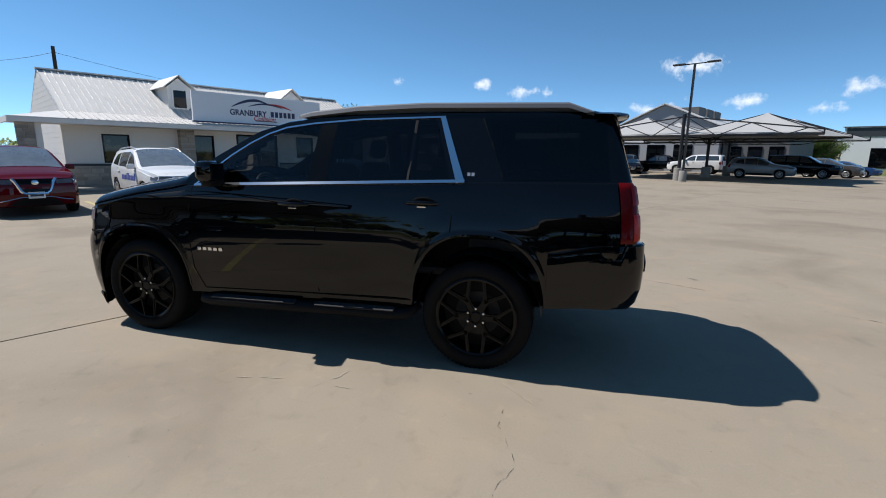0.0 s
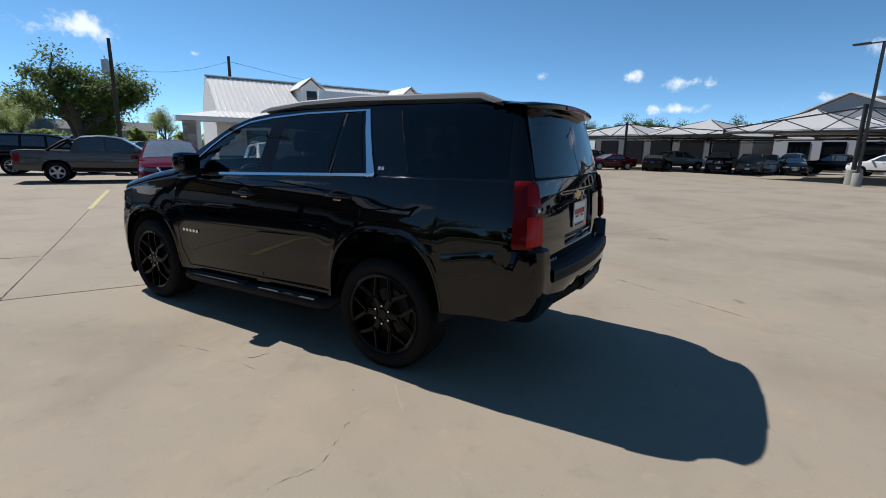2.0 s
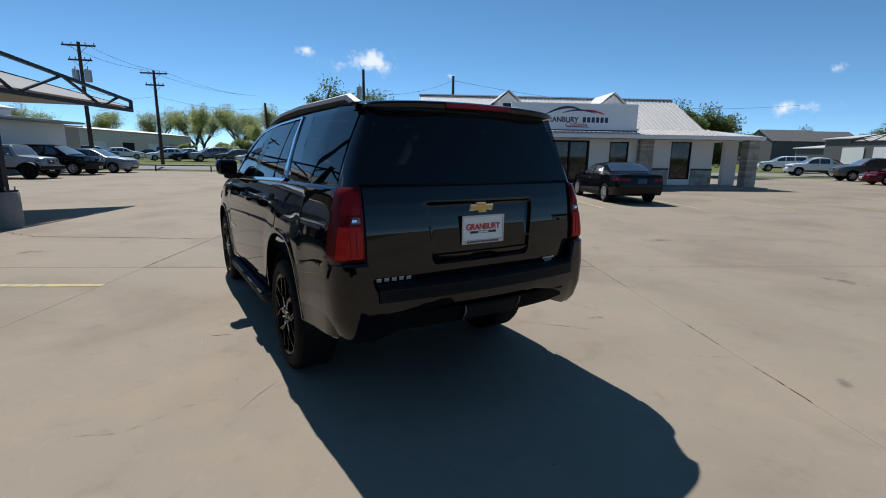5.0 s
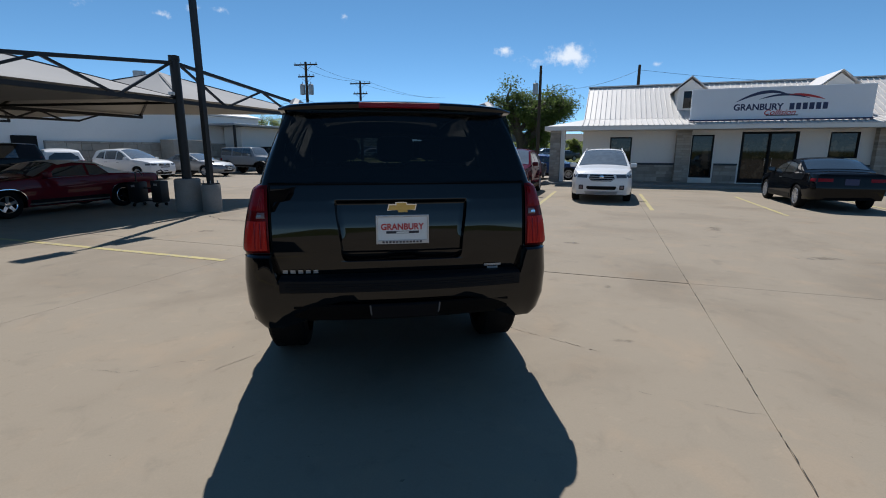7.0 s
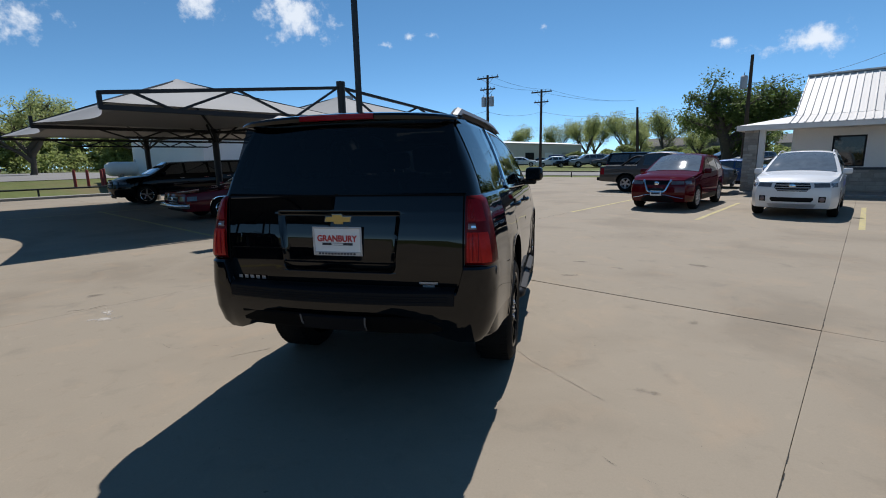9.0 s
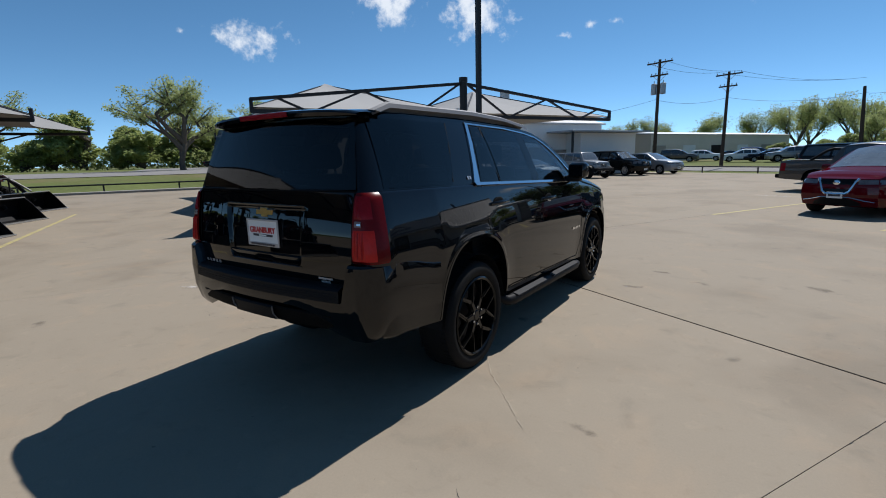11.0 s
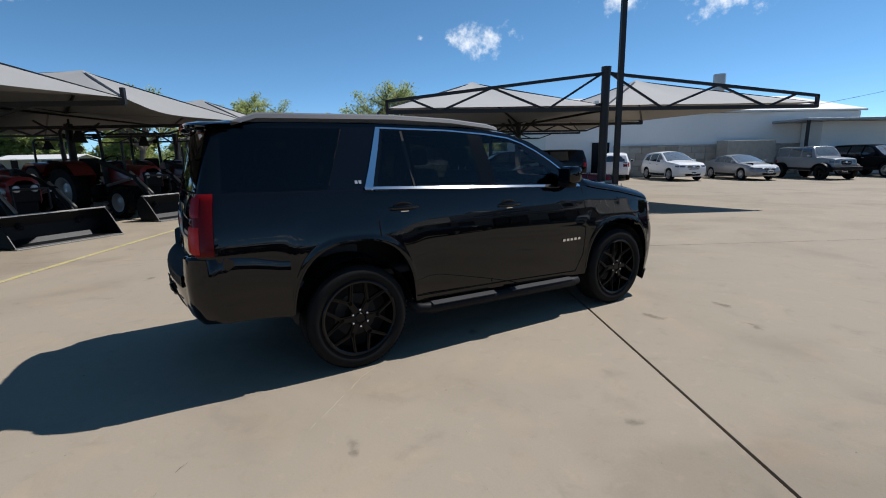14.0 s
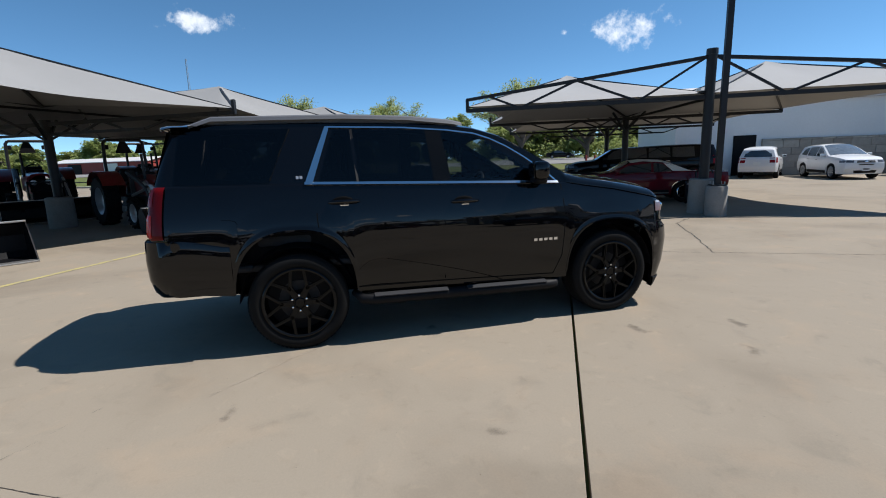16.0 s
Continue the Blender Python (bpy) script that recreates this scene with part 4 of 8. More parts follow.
    def pane(self, corners, out, nu=10, nv=6, bow=0.0, side=1):
        """A sheet on the flank between four (y, z) corners: low rear, low front, high front, high rear; bow lifts its top edge."""
        (ya, za), (yb, zb), (yc, zc), (yd, zd) = corners
        rows = []
        for j in range(nv + 1):
            v = j / nv
            row = []
            for i in range(nu + 1):
                u = i / nu
                y = (ya + (yb - ya) * u) * (1 - v) + (yd + (yc - yd) * u) * v
                z = (za + (zb - za) * u) * (1 - v) + (zd + (zc - zd) * u) * v + bow * v * 4 * u * (1 - u)
                row.append((side * (self.x_at(y, z) + out), y, z))
            rows.append(row)
        return Mesh().grid(rows, flip=side < 0)

    def band(self, pts, width, out, side=1, thick=0.006):
        """A moulding of that width that follows (y, z) points on the flank."""
        rows = []
        n = len(pts)
        for i, (y, z) in enumerate(pts):
            dy, dz = pts[min(i + 1, n - 1)][0] - pts[max(i - 1, 0)][0], pts[min(i + 1, n - 1)][1] - pts[max(i - 1, 0)][1]
            l = math.hypot(dy, dz)
            w = width[i] if isinstance(width, (list, tuple)) else width
            ny, nz = -dz / l * w / 2, dy / l * w / 2
            x0, x1 = self.x_at(y - ny, z - nz), self.x_at(y + ny, z + nz)
            rows.append([(side * (x0 + out - thick), y - ny, z - nz), (side * (x0 + out), y - ny, z - nz), (side * (x1 + out), y + ny, z + nz), (side * (x1 + out - thick), y + ny, z + nz)])
        return Mesh().grid(rows, flip=side < 0)


def wheel(parent, x, y, r, width, rim_r, style, rim_mat="silver", steer=0.0, seg=36):
    """A tyre with its rim; x is the outer face's side."""
    s = 1 if x > 0 else -1
    m = Matrix.Translation((x, y, r)) @ pose(0, 0, 0, 0, 90 * s, 0)
    w = width
    prof = [(rim_r - 0.01, -w * 0.5), (rim_r + 0.012, -0.006 - w * 0), (r - 0.05, 0.004), (r - 0.018, -0.012), (r - 0.004, -0.035), (r, -0.06), (r, -w * 0.5), (r, -w + 0.06), (r - 0.02, -w + 0.012), (rim_r, -w)]
    prof = [(rim_r - 0.012, -0.05), (rim_r + 0.006, -0.012), (rim_r + 0.03, -0.002)] + prof[2:]
    ty = part("wheel", Mesh().lathe(prof, seg), "rubber", parent, "black tyre", smooth=50, m=m)
    if seg >= 36:
        tr = Mesh()
        for k in range(72):
            a = k * math.tau / 72
            for z0, z1 in ((-0.085, -0.03), (-w + 0.03, -w + 0.085)):
                tr.box(r - 0.002, r + 0.002, -0.011, 0.011, z0, z1, pose(0, 0, 0, 0, 0, math.degrees(a)))
        tagged(part("tread", tr, "rubber", ty), kind="stuff")
    part("rim", Mesh().lathe([(rim_r + 0.004, -0.006), (rim_r - 0.006, 0.0), (rim_r - 0.02, -0.008), (rim_r - 0.03, -0.06), (rim_r - 0.05, -w + 0.02)], seg), rim_mat, ty, smooth=40)
    part("wheel_disc", Mesh().lathe([(0.0, -0.13), (rim_r - 0.03, -0.13), (rim_r - 0.03, -0.15), (0, -0.15)], seg), "black_plastic", ty)
    if style == "split":
        part("brake_disc", Mesh().lathe([(0.09, -0.115), (0.17, -0.115), (0.17, -0.128), (0.09, -0.128)], 32), "black_steel", ty, "dark brake disc")
        for k in range(6):
            a = pose(0, 0, 0, 0, 0, 60 * k + 30)
            sp = Mesh()
            sp.prism([(0.04, -0.034), (0.10, -0.022), (0.165, -0.026), (0.165, 0.026), (0.10, 0.022), (0.04, 0.034)], -0.055, -0.022, a)
            sp.prism([(0.05, -0.016), (0.16, -0.012), (0.16, 0.012), (0.05, 0.016)], -0.024, -0.014, a)
            for t in (-1, 1):
                arm = [(0.125, t * 0.0), (0.148, t * 0.024), (rim_r - 0.014, t * 0.119), (rim_r - 0.004, t * 0.098), (0.164, t * 0.004)]
                sp.prism(arm if t < 0 else arm[::-1], -0.046, -0.014, a)
                ridge = [(0.145, t * 0.008), (0.152, t * 0.018), (rim_r - 0.012, t * 0.112), (rim_r - 0.008, t * 0.105)]
                sp.prism(ridge if t < 0 else ridge[::-1], -0.016, -0.006, a)
            part("spoke", sp, rim_mat, ty)
        part("hub_cap", Mesh().lathe([(0, -0.012), (0.035, -0.012), (0.042, -0.02), (0.072, -0.026), (0.08, -0.05)], 24), rim_mat, ty, smooth=30)
        for k in range(6):
            q = pose(0, 0, 0, 0, 0, 60 * k)
            part("lug_nut", Mesh().lathe([(0, 0.022), (0.008, 0.02), (0.0115, 0.0), (0.0115, -0.02)], 8, q @ Matrix.Translation((0.066, 0, -0.026))), "chrome", ty)
    else:
        n = 5 if style == "five" else 10
        for k in range(n):
            a = pose(0, 0, 0, 0, 0, 360 / n * k)
            sp = Mesh().beam(a @ Vector((0.03, 0, -0.03)), a @ Vector((rim_r - 0.01, 0, -0.014)), 0.075 if n == 5 else 0.035, 0.03)
            part("spoke", sp, rim_mat, ty)
        part("hub_cap", Mesh().lathe([(0, -0.008), (0.06, -0.012), (0.075, -0.04)], 16), rim_mat, ty, smooth=30)
    return ty


def wheels(root, sh, r, width, rim_r, style, rim_mat, track, axles, seg=36):
    for y in axles:
        for s in (1, -1):
            wheel(root, s * track, y, r, width, rim_r, style, rim_mat, seg=seg)
        for s in (1, -1):
            arc = [(s * (track - 0.36), y + (r + 0.06) * math.cos(t), r + (r + 0.06) * math.sin(t)) for t in np.linspace(0.06, math.pi - 0.06, 15)]
            well = Mesh().grid([arc, [(s * (track - 0.02), p[1], p[2]) for p in arc]], flip=s > 0)
            well.add([(s * (track - 0.34), y + c, z) for c, z in ((-0.5, 0.42), (0.5, 0.42), (0.5, 0.95), (-0.5, 0.95))], [(0, 1, 2, 3)])
            part("wheel_well", well, "black_plastic", root)


BIG = dict(
    low=[(-2.44, 0.56), (-2.0, 0.52), (-1.0, 0.46), (0.95, 0.40), (1.925, 0.42), (1.955, 0.20), (2.30, 0.20)],
    belt=[(-2.44, 1.405), (-1.3, 1.385), (-0.2, 1.345), (0.90, 1.305), (1.0, 1.30), (1.15, 1.27), (1.5, 1.215), (1.9, 1.13), (2.1, 1.08), (2.3, 1.03)],
    edge=[(-2.44, 1.855), (-2.2, 1.875), (-1.2, 1.885), (-0.3, 1.865), (0.15, 1.815), (0.40, 1.74), (0.75, 1.54), (1.02, 1.365), (1.15, 1.335), (1.5, 1.275), (1.9, 1.19), (2.1, 1.14), (2.30, 1.09)],
    mid=[(-2.44, 1.885), (-2.2, 1.905), (-1.2, 1.925), (-0.3, 1.91), (0.15, 1.875), (0.42, 1.80), (0.80, 1.58), (1.2, 1.375), (1.3, 1.36), (1.7, 1.32), (2.05, 1.25), (2.30, 1.17)],
    wide=[(-2.44, 0.958), (-2.2, 0.972), (-1.9, 0.988), (-1.0, 0.99), (0.9, 0.99), (1.5, 0.99), (1.8, 0.985), (1.95, 0.975), (2.30, 0.965)],
    rear=[(0.5, -2.46), (0.8, -2.525), (0.9, -2.534), (1.0, -2.537), (1.08, -2.535), (1.16, -2.529), (1.24, -2.519), (1.31, -2.508), (1.36, -2.498), (1.41, -2.488), (1.84, -2.366), (1.9, -2.35)],
    nose=[(0.20, 0.13), (0.30, 0.23), (0.45, 0.30), (0.68, 0.335), (0.80, 0.315), (0.86, 0.255), (0.90, 0.245), (1.02, 0.24), (1.10, 0.19), (1.3, 0.15)],
    arches=[(-1.478, 0.42, 0.49, 0.59), (1.468, 0.40, 0.485, 0.53)], lean=0.30, roofcurve=0.28, curve=0.60, bulge=0.66, tuck=0.34,
)


def smooth_step(a, b, v):
    f = min(1.0, max(0.0, (v - a) / (b - a)))
    return f * f * (3 - 2 * f)


class BigShell(Shell):
    """The large vehicle's skin: flared arches, a ledge under the glass, rounded corners, a recessed plate panel, and real window openings."""
    LOWER, UPPER, ROOF, NOSE_Y = 28, 12, 8, 1.95

    def flare(self, y, z):
        most = 0.0
        for yc, zc, ry, rz in self.s["arches"]:
            e = (abs((y - yc) / ry) ** 2.7 + max(0.0, (z - zc) / rz) ** 2.7) ** (1 / 2.7)
            d = (e - 1) * 0.5
            most = max(most, 0.008 * (1 - smooth_step(0.0, 0.19, d)) + 0.006 * (1 - smooth_step(0.012, 0.03, d)))
        return most

    def x_at(self, y, z):
        s, w, zb = self.s, self.wide(y), min(self.belt(y), self.edge(y) - 0.02)
        zm = s["bulge"] * min(zb, 1.34)
        low = lambda v: w - s["curve"] * (max(0, v - zm) / 1.35) ** 2 - s["tuck"] * (max(0, zm - v) / 1.35) ** 2.4
        if z <= zb:
            return low(z) + self.flare(y, z) - 0.012 * max(0.0, (z - zb + 0.02) / 0.02) ** 2.2
        h = z - zb
        hood = smooth_step(0.93, 1.05, y)
        cabin = low(zb) - 0.018 - s["lean"] * h - s["roofcurve"] * h * h
        fender = low(zb) - 0.055 * (h / max(0.03, self.edge(y) - zb)) ** 2.0
        return cabin + (fender - cabin) * hood

    def section(self, y):
        zl, zb, ze = self.arch(y), min(self.belt(y), self.edge(y) - 0.02), self.edge(y)
        zl = min(zl, zb - 0.05)
        pts = [(self.x_at(y, zl) - 0.05, zl)]
        heights = [zl + (zb - 0.02 - zl) * k / (self.LOWER - 4) for k in range(self.LOWER - 3)] + [zb - 0.014, zb - 0.008, zb - 0.003, zb]
        pts += [(self.x_at(y, z), z) for z in heights]
        pts += [(self.x_at(y, zb + (ze - zb) * (k + 0.02) / (self.UPPER + 0.02)), zb + (ze - zb) * (k + 0.02) / (self.UPPER + 0.02)) for k in range(self.UPPER + 1)]
        xe, zc, n = pts[-1][0], self.mid(y), self.ROOF
        side = list(pts)
        for k in range(1, 2 * n):
            x = xe * math.cos(math.pi * k / (2 * n))
            pts.append((x, ze + (zc - ze) * (1 - (abs(x) / xe) ** 2.5) ** 0.85))
        return pts + [(-x, z) for x, z in side[::-1]]

    def place(self, y, x, z):
        wr = max(0.0, 1 - (y - self.y0) / 0.13)
        yy = y + max(0.0, 1 - (y - self.y0) / 0.30) * (self.rear(z) - self.y0)
        x -= math.copysign(0.055 * (1 - math.sqrt(max(0.0, 1 - wr * wr))), x) * min(1, abs(x) / 0.5)
        if y > self.NOSE_Y:                 # the nose turns in along a quarter round
            t = radians(80) * (y - self.NOSE_Y) / (self.y1 - self.NOSE_Y)
            x *= 1 - 0.34 * (1 - math.cos(t)) / (1 - math.cos(radians(80)))
            yy = self.NOSE_Y + self.nose(z) * math.sin(t) / math.sin(radians(80))
        return (x, yy, z)

    def recess(self, z):
        """Half the width of the plate recess: it narrows downwards, with rounded lower corners."""
        f = min(1.0, max(0.0, (z - 0.935) / 0.06))
        return 0.318 + 0.055 * math.sqrt(1 - (1 - f) ** 2) + 0.03 * smooth_step(0.99, 1.30, z)

    def rear_at(self, x, z, out=0.0):
        xe = self.place(self.y0, self.x_at(self.y0, min(max(z, 0.57), 1.85)), z)[0]
        u = min(1.0, abs(x) / max(0.3, xe))
        y = self.rear(z) - 0.05 * (1 - u * u)
        half = self.recess(z)
        inset = (1 - smooth_step(half - 0.016, half + 0.002, abs(x))) * smooth_step(0.942, 0.958, z) * (1 - smooth_step(1.285, 1.318, z))
        return y + 0.024 * inset - out

    def mesh(self, panes):
        """panes: polygons (y, z) that are left open on the flanks."""
        ys = set(np.linspace(self.y0, self.y1, 96))
        ys |= {self.y0 + d for d in (0.006, 0.015, 0.03, 0.045, 0.065, 0.085, 0.105, 0.13)}
        for yc, zc, ry, rz in self.s["arches"]:
            ys |= {yc + ry * math.sin(math.pi * (k / 24 - 0.5)) * 0.9999 for k in range(25)} | {yc - ry - 0.001, yc + ry + 0.001}
        ys = sorted(y for y in ys if self.y0 <= y <= self.y1)
        ys = [y for i, y in enumerate(ys) if i == 0 or y - ys[i - 1] > 0.0004]
        flat = [self.section(y) for y in ys]
        rows = [[self.place(y, x, z) for x, z in sec] for y, sec in zip(ys, flat)]
        n, side = len(flat[0]), self.LOWER + self.UPPER + 3
        faces = []

        def inside(poly, y, z):
            sign = [(poly[i][0] - poly[i - 1][0]) * (z - poly[i - 1][1]) - (poly[i][1] - poly[i - 1][1]) * (y - poly[i - 1][0]) for i in range(len(poly))]
            return all(v > 0 for v in sign) or all(v < 0 for v in sign)
        for i in range(len(ys) - 1):
            ym = (ys[i] + ys[i + 1]) / 2
            for j in range(n - 1):
                zm = (flat[i][j][1] + flat[i + 1][j + 1][1]) / 2
                k = min(j, n - 2 - j)
                if self.LOWER + 1 < k < side - 1 and any(inside(p, ym, zm) for p in panes):
                    continue
                xm = abs(flat[i][j][0] + flat[i][j + 1][0]) / 2
                if k >= side - 1 and 0.48 < ym < 1.08 and xm < 0.80 * flat[i][side - 1][0]:
                    continue
                faces.append((i * n + j, i * n + j + 1, (i + 1) * n + j + 1, (i + 1) * n + j))
        m = Mesh().add([p for r in rows for p in r], faces)
        # the tail
        row = rows[0]

        def columns(px, z):
            h = self.recess(z)
            right = [*np.linspace(0, h - 0.016, 14), h - 0.012, h - 0.008, h - 0.004, *np.linspace(h, px, 13)]
            return [-x for x in right[:0:-1]] + right
        C = len(columns(0.9, 1.0)) - 1
        cap, zs = [], sorted({p[2] for p in row[:side]} | set(np.linspace(0.938, 0.962, 7)) | set(np.linspace(0.97, 1.27, 16)) | set(np.linspace(1.28, 1.37, 16)))
        for z in zs:
            px = self.place(self.y0, self.x_at(self.y0, z), z)[0]
            cap.append([Vector((-x, self.rear_at(x, z), z)) for x in columns(px, z)])
        top = row[side - 1:n - side + 1]
        xs = [p[0] for p in top][::-1]
        pos = [float(np.interp(-x, xs, range(len(top) - 1, -1, -1))) for x in columns(top[0][0], 1.85)]
        cap.append([Vector(tuple(float(np.interp(q, range(len(top)), [p[c] for p in top])) for c in range(3))) for q in pos])
        base = len(m.v)
        m.v.extend(tuple(p) for r in cap for p in r)
        w = C + 1
        for i in range(len(cap) - 1):
            for j in range(C):
                c = (cap[i][j] + cap[i + 1][j + 1]) / 2
                if 1.44 < c.z < 1.80 and abs(c.x) < 0.70 - 0.1 * (c.z - 1.44):
                    continue
                m.f.append((base + i * w + j, base + (i + 1) * w + j, base + (i + 1) * w + j + 1, base + i * w + j + 1))
        # the front face and the floor pan
        row = rows[-1]
        nose = [[Vector(row[i]).lerp(Vector(row[n - 1 - i]), j / 14) for j in range(15)] for i in range(side)]
        for r in nose:
            for j in range(15):
                r[j].y += 0.16 * (1 - (2 * j / 14 - 1) ** 2)
        nose.append([Vector(tuple(float(np.interp(q, range(len(top)), [p[c] for p in row[side - 1:n - side + 1]])) for c in range(3))) for q in np.linspace(0, len(top) - 1, 15)])
        m.grid(nose)
        m.grid([[(x, y, self.low(y) - 0.02) for x in (-self.wide(y) + 0.14, self.wide(y) - 0.14)] for y in np.linspace(self.y0 + 0.1, 1.9, 12)])
        return m


def cabin(root):
    """What shows through the tinted glass: seats, dashboard, wheel, floor."""
    part("cabin_floor", Mesh().slab(-0.80, 0.80, -2.3, 1.2, 0.66, 0.72, 0.02), "seat", root, "dark carpet")
    part("dashboard", Mesh().slab(-0.76, 0.76, 0.70, 1.05, 0.95, 1.27, 0.07), "black_plastic", root, "black dashboard", smooth=50)
    ring = [(-0.40 + 0.19 * math.cos(t), 0.56 + 0.05 * math.sin(t), 1.20 + 0.18 * math.sin(t)) for t in np.linspace(0, math.tau, 25)]
    sw = part("steering_wheel", Mesh().tube(ring, 0.016, 8), "black_plastic", root, smooth=60)
    part("wheel_boss", Mesh().slab(-0.52, -0.28, 0.55, 0.60, 1.15, 1.24, 0.03), "black_plastic", sw, smooth=50)
    for y, xs, w in ((0.05, (-0.40, 0.40), 0.25), (-0.90, (-0.40, 0.40), 0.27), (-1.75, (-0.45, 0.0, 0.45), 0.21)):
        for x in xs:
            se = part("cabin_seat", Mesh().slab(x - w, x + w, y - 0.10, y + 0.45, 0.80, 0.98, 0.07), "seat", root, "grey leather seat", smooth=60)
            tilt = Matrix.Translation((x, y - 0.08, 0.92)) @ pose(0, 0, 0, 12, 0, 0)
            part("backrest", Mesh().slab(-w, w, -0.09, 0.07, 0, 0.58, 0.06, tilt), "seat", se, smooth=60)
            part("headrest", Mesh().slab(-0.13, 0.13, -0.06, 0.05, 0.62, 0.80, 0.045, tilt), "seat", se, smooth=60)
            for d in (-0.06, 0.06):
                part("headrest_post", Mesh().tube([tilt @ Vector((d, 0, 0.55)), tilt @ Vector((d, 0, 0.64))], 0.008, 6), "chrome", se)


def big_suv():
    root = thing("large_suv", pose(0, 0, 0), "glossy black full-size SUV with black wheels and chrome window trim", "car")
    sh = BigShell(BIG)
    zb = lambda y, d=0.0: sh.belt(y) + d
    top = lambda y, d=0.0: sh.edge(y) - 0.055 + d
    open_panes = [[(-0.15, 1.385), (0.66, 1.365), (0.22, 1.71), (-0.17, 1.775)], [(-0.88, 1.41), (-0.30, 1.39), (-0.32, 1.78), (-0.90, 1.80)],
                  [(-1.20, 1.42), (-0.97, 1.415), (-0.98, 1.80), (-1.10, 1.80)], [(-2.22, 1.45), (-1.68, 1.45), (-1.53, 1.79), (-2.17, 1.79)]]
    part("body", sh.mesh(open_panes), "black_paint", root, "glossy black body", smooth=38)
    cabin(root)
    for s in (1, -1):
        F = sh.pane([(-0.115, zb(-0.115, 0.012)), (0.83, zb(0.83, 0.012)), (0.18, top(0.18)), (-0.155, top(-0.155))], 0.004, 14, 8, 0.015, s)
        part("window", F, "tint_front", root, "lightly tinted door glass", smooth=60)
        R1 = sh.pane([(-0.91, zb(-0.9, 0.012)), (-0.27, zb(-0.27, 0.012)), (-0.30, top(-0.3)), (-0.93, top(-0.9))], 0.004, 10, 8, 0.0, s)
        part("window", R1, "tint_rear", root, "black privacy glass", smooth=60)
        R2 = sh.pane([(-1.245, zb(-1.2, 0.012)), (-0.945, zb(-0.95, 0.012)), (-0.965, top(-0.95)), (-1.10, top(-1.1))], 0.004, 6, 8, 0.0, s)
        part("window", R2, "tint_rear", root, "black privacy glass", smooth=60)
        part("window_divider", sh.band([(-0.928, zb(-0.93)), (-0.948, top(-0.94))], 0.020, 0.008, s), "black_plastic", root)
        part("pillar_cover", sh.pane([(-0.27, zb(-0.26)), (-0.115, zb(-0.12)), (-0.155, top(-0.16, 0.01)), (-0.30, top(-0.29, 0.01))], 0.005, 4, 8, 0, s), "black_gloss", root, "gloss black door pillar")
        Q = sh.pane([(-2.34, zb(-2.3, 0.012)), (-1.635, zb(-1.6, 0.012)), (-1.455, 1.838), (-2.29, 1.838)], 0.004, 14, 8, 0.0, s)
        part("window", Q, "tint_rear", root, "black privacy glass", smooth=60)
        part("window_seal", sh.band([(-1.628, zb(-1.6, 0.03)), (-1.54, 1.64), (-1.452, 1.835)], 0.008, 0.0055, s, 0.006), "panel_gap", root)
        n = 24
        belt_line = [(-1.36 + 2.27 * i / n, zb(-1.36 + 2.27 * i / n, 0.004)) for i in range(n + 1)]
        part("belt_trim", sh.band(belt_line, 0.020, 0.020, s, 0.024), "chrome", root, "chrome belt moulding", smooth=40)
        part("pillar_trim", sh.band([(-1.328, zb(-1.33, -0.002)), (-1.275, 1.52), (-1.205, 1.70), (-1.145, top(-1.15, 0.022))], [0.058, 0.052, 0.045, 0.036], 0.013, s, 0.02), "chrome", root, "wide chrome rear pillar trim", smooth=40)
        arc = [(-1.15, top(-1.15, 0.020)), (-0.9, top(-0.9, 0.020)), (-0.5, top(-0.5, 0.020)), (-0.1, top(-0.1, 0.018)), (0.15, top(0.15, 0.012)), (0.30, 1.722), (0.45, 1.648), (0.60, 1.553), (0.75, 1.443), (0.85, 1.362), (0.905, 1.312)]
        part("window_trim", sh.band(arc, 0.013, 0.010, s, 0.015), "chrome", root, "thin chrome window moulding", smooth=40)
        # door gaps
        for line in ([(-0.225, zb(-0.2, -0.012)), (-0.205, 1.0), (-0.215, 0.50)], [(0.935, 1.285), (0.955, 1.1), (0.955, 0.85), (0.93, 0.62), (0.85, 0.45)],
                     [(-1.28, zb(-1.27, -0.012)), (-1.28, 1.10), (-1.275, 1.03)], [(-1.005, 0.62), (-0.985, 0.50)], [(-0.985, 0.50), (0.0, 0.475), (0.85, 0.445)]):
            part("panel_gap", sh.band(line, 0.008, 0.0022, s, 0.004), "panel_gap", root)
        # arch lips: a narrow turned-in edge
        for yc, zc, ry, rz in BIG["arches"]:
            pts = []
            for k in range(29):
                u = math.sin((-1 + 2 * k / 28) * math.pi / 2) * 0.999
                y = yc + ry * u
                pts.append((y, max(sh.low(y), zc + rz * (1 - abs(u) ** 2.5) ** 0.4) + 0.007))
            part("arch_lip", sh.band(pts, 0.014, 0.003, s, 0.03), "black_paint", root, smooth=60)
        # handles
        for y, z in ((-1.055, 1.225), (-0.01, 1.178)):
            x = s * (sh.x_at(y, z) - 0.004)
            part("handle_cup", Mesh().lathe([(0, 0.0045), (0.045, 0.0045), (0.06, 0.003), (0.064, 0.0)], 20, Matrix.Translation((x + s * 0.002, y - 0.01, z - 0.004)) @ pose(0, 0, 0, 0, 90 * s, 0) @ Matrix.Diagonal((0.8, 1.5, 1, 1))), "panel_gap", root, smooth=60)
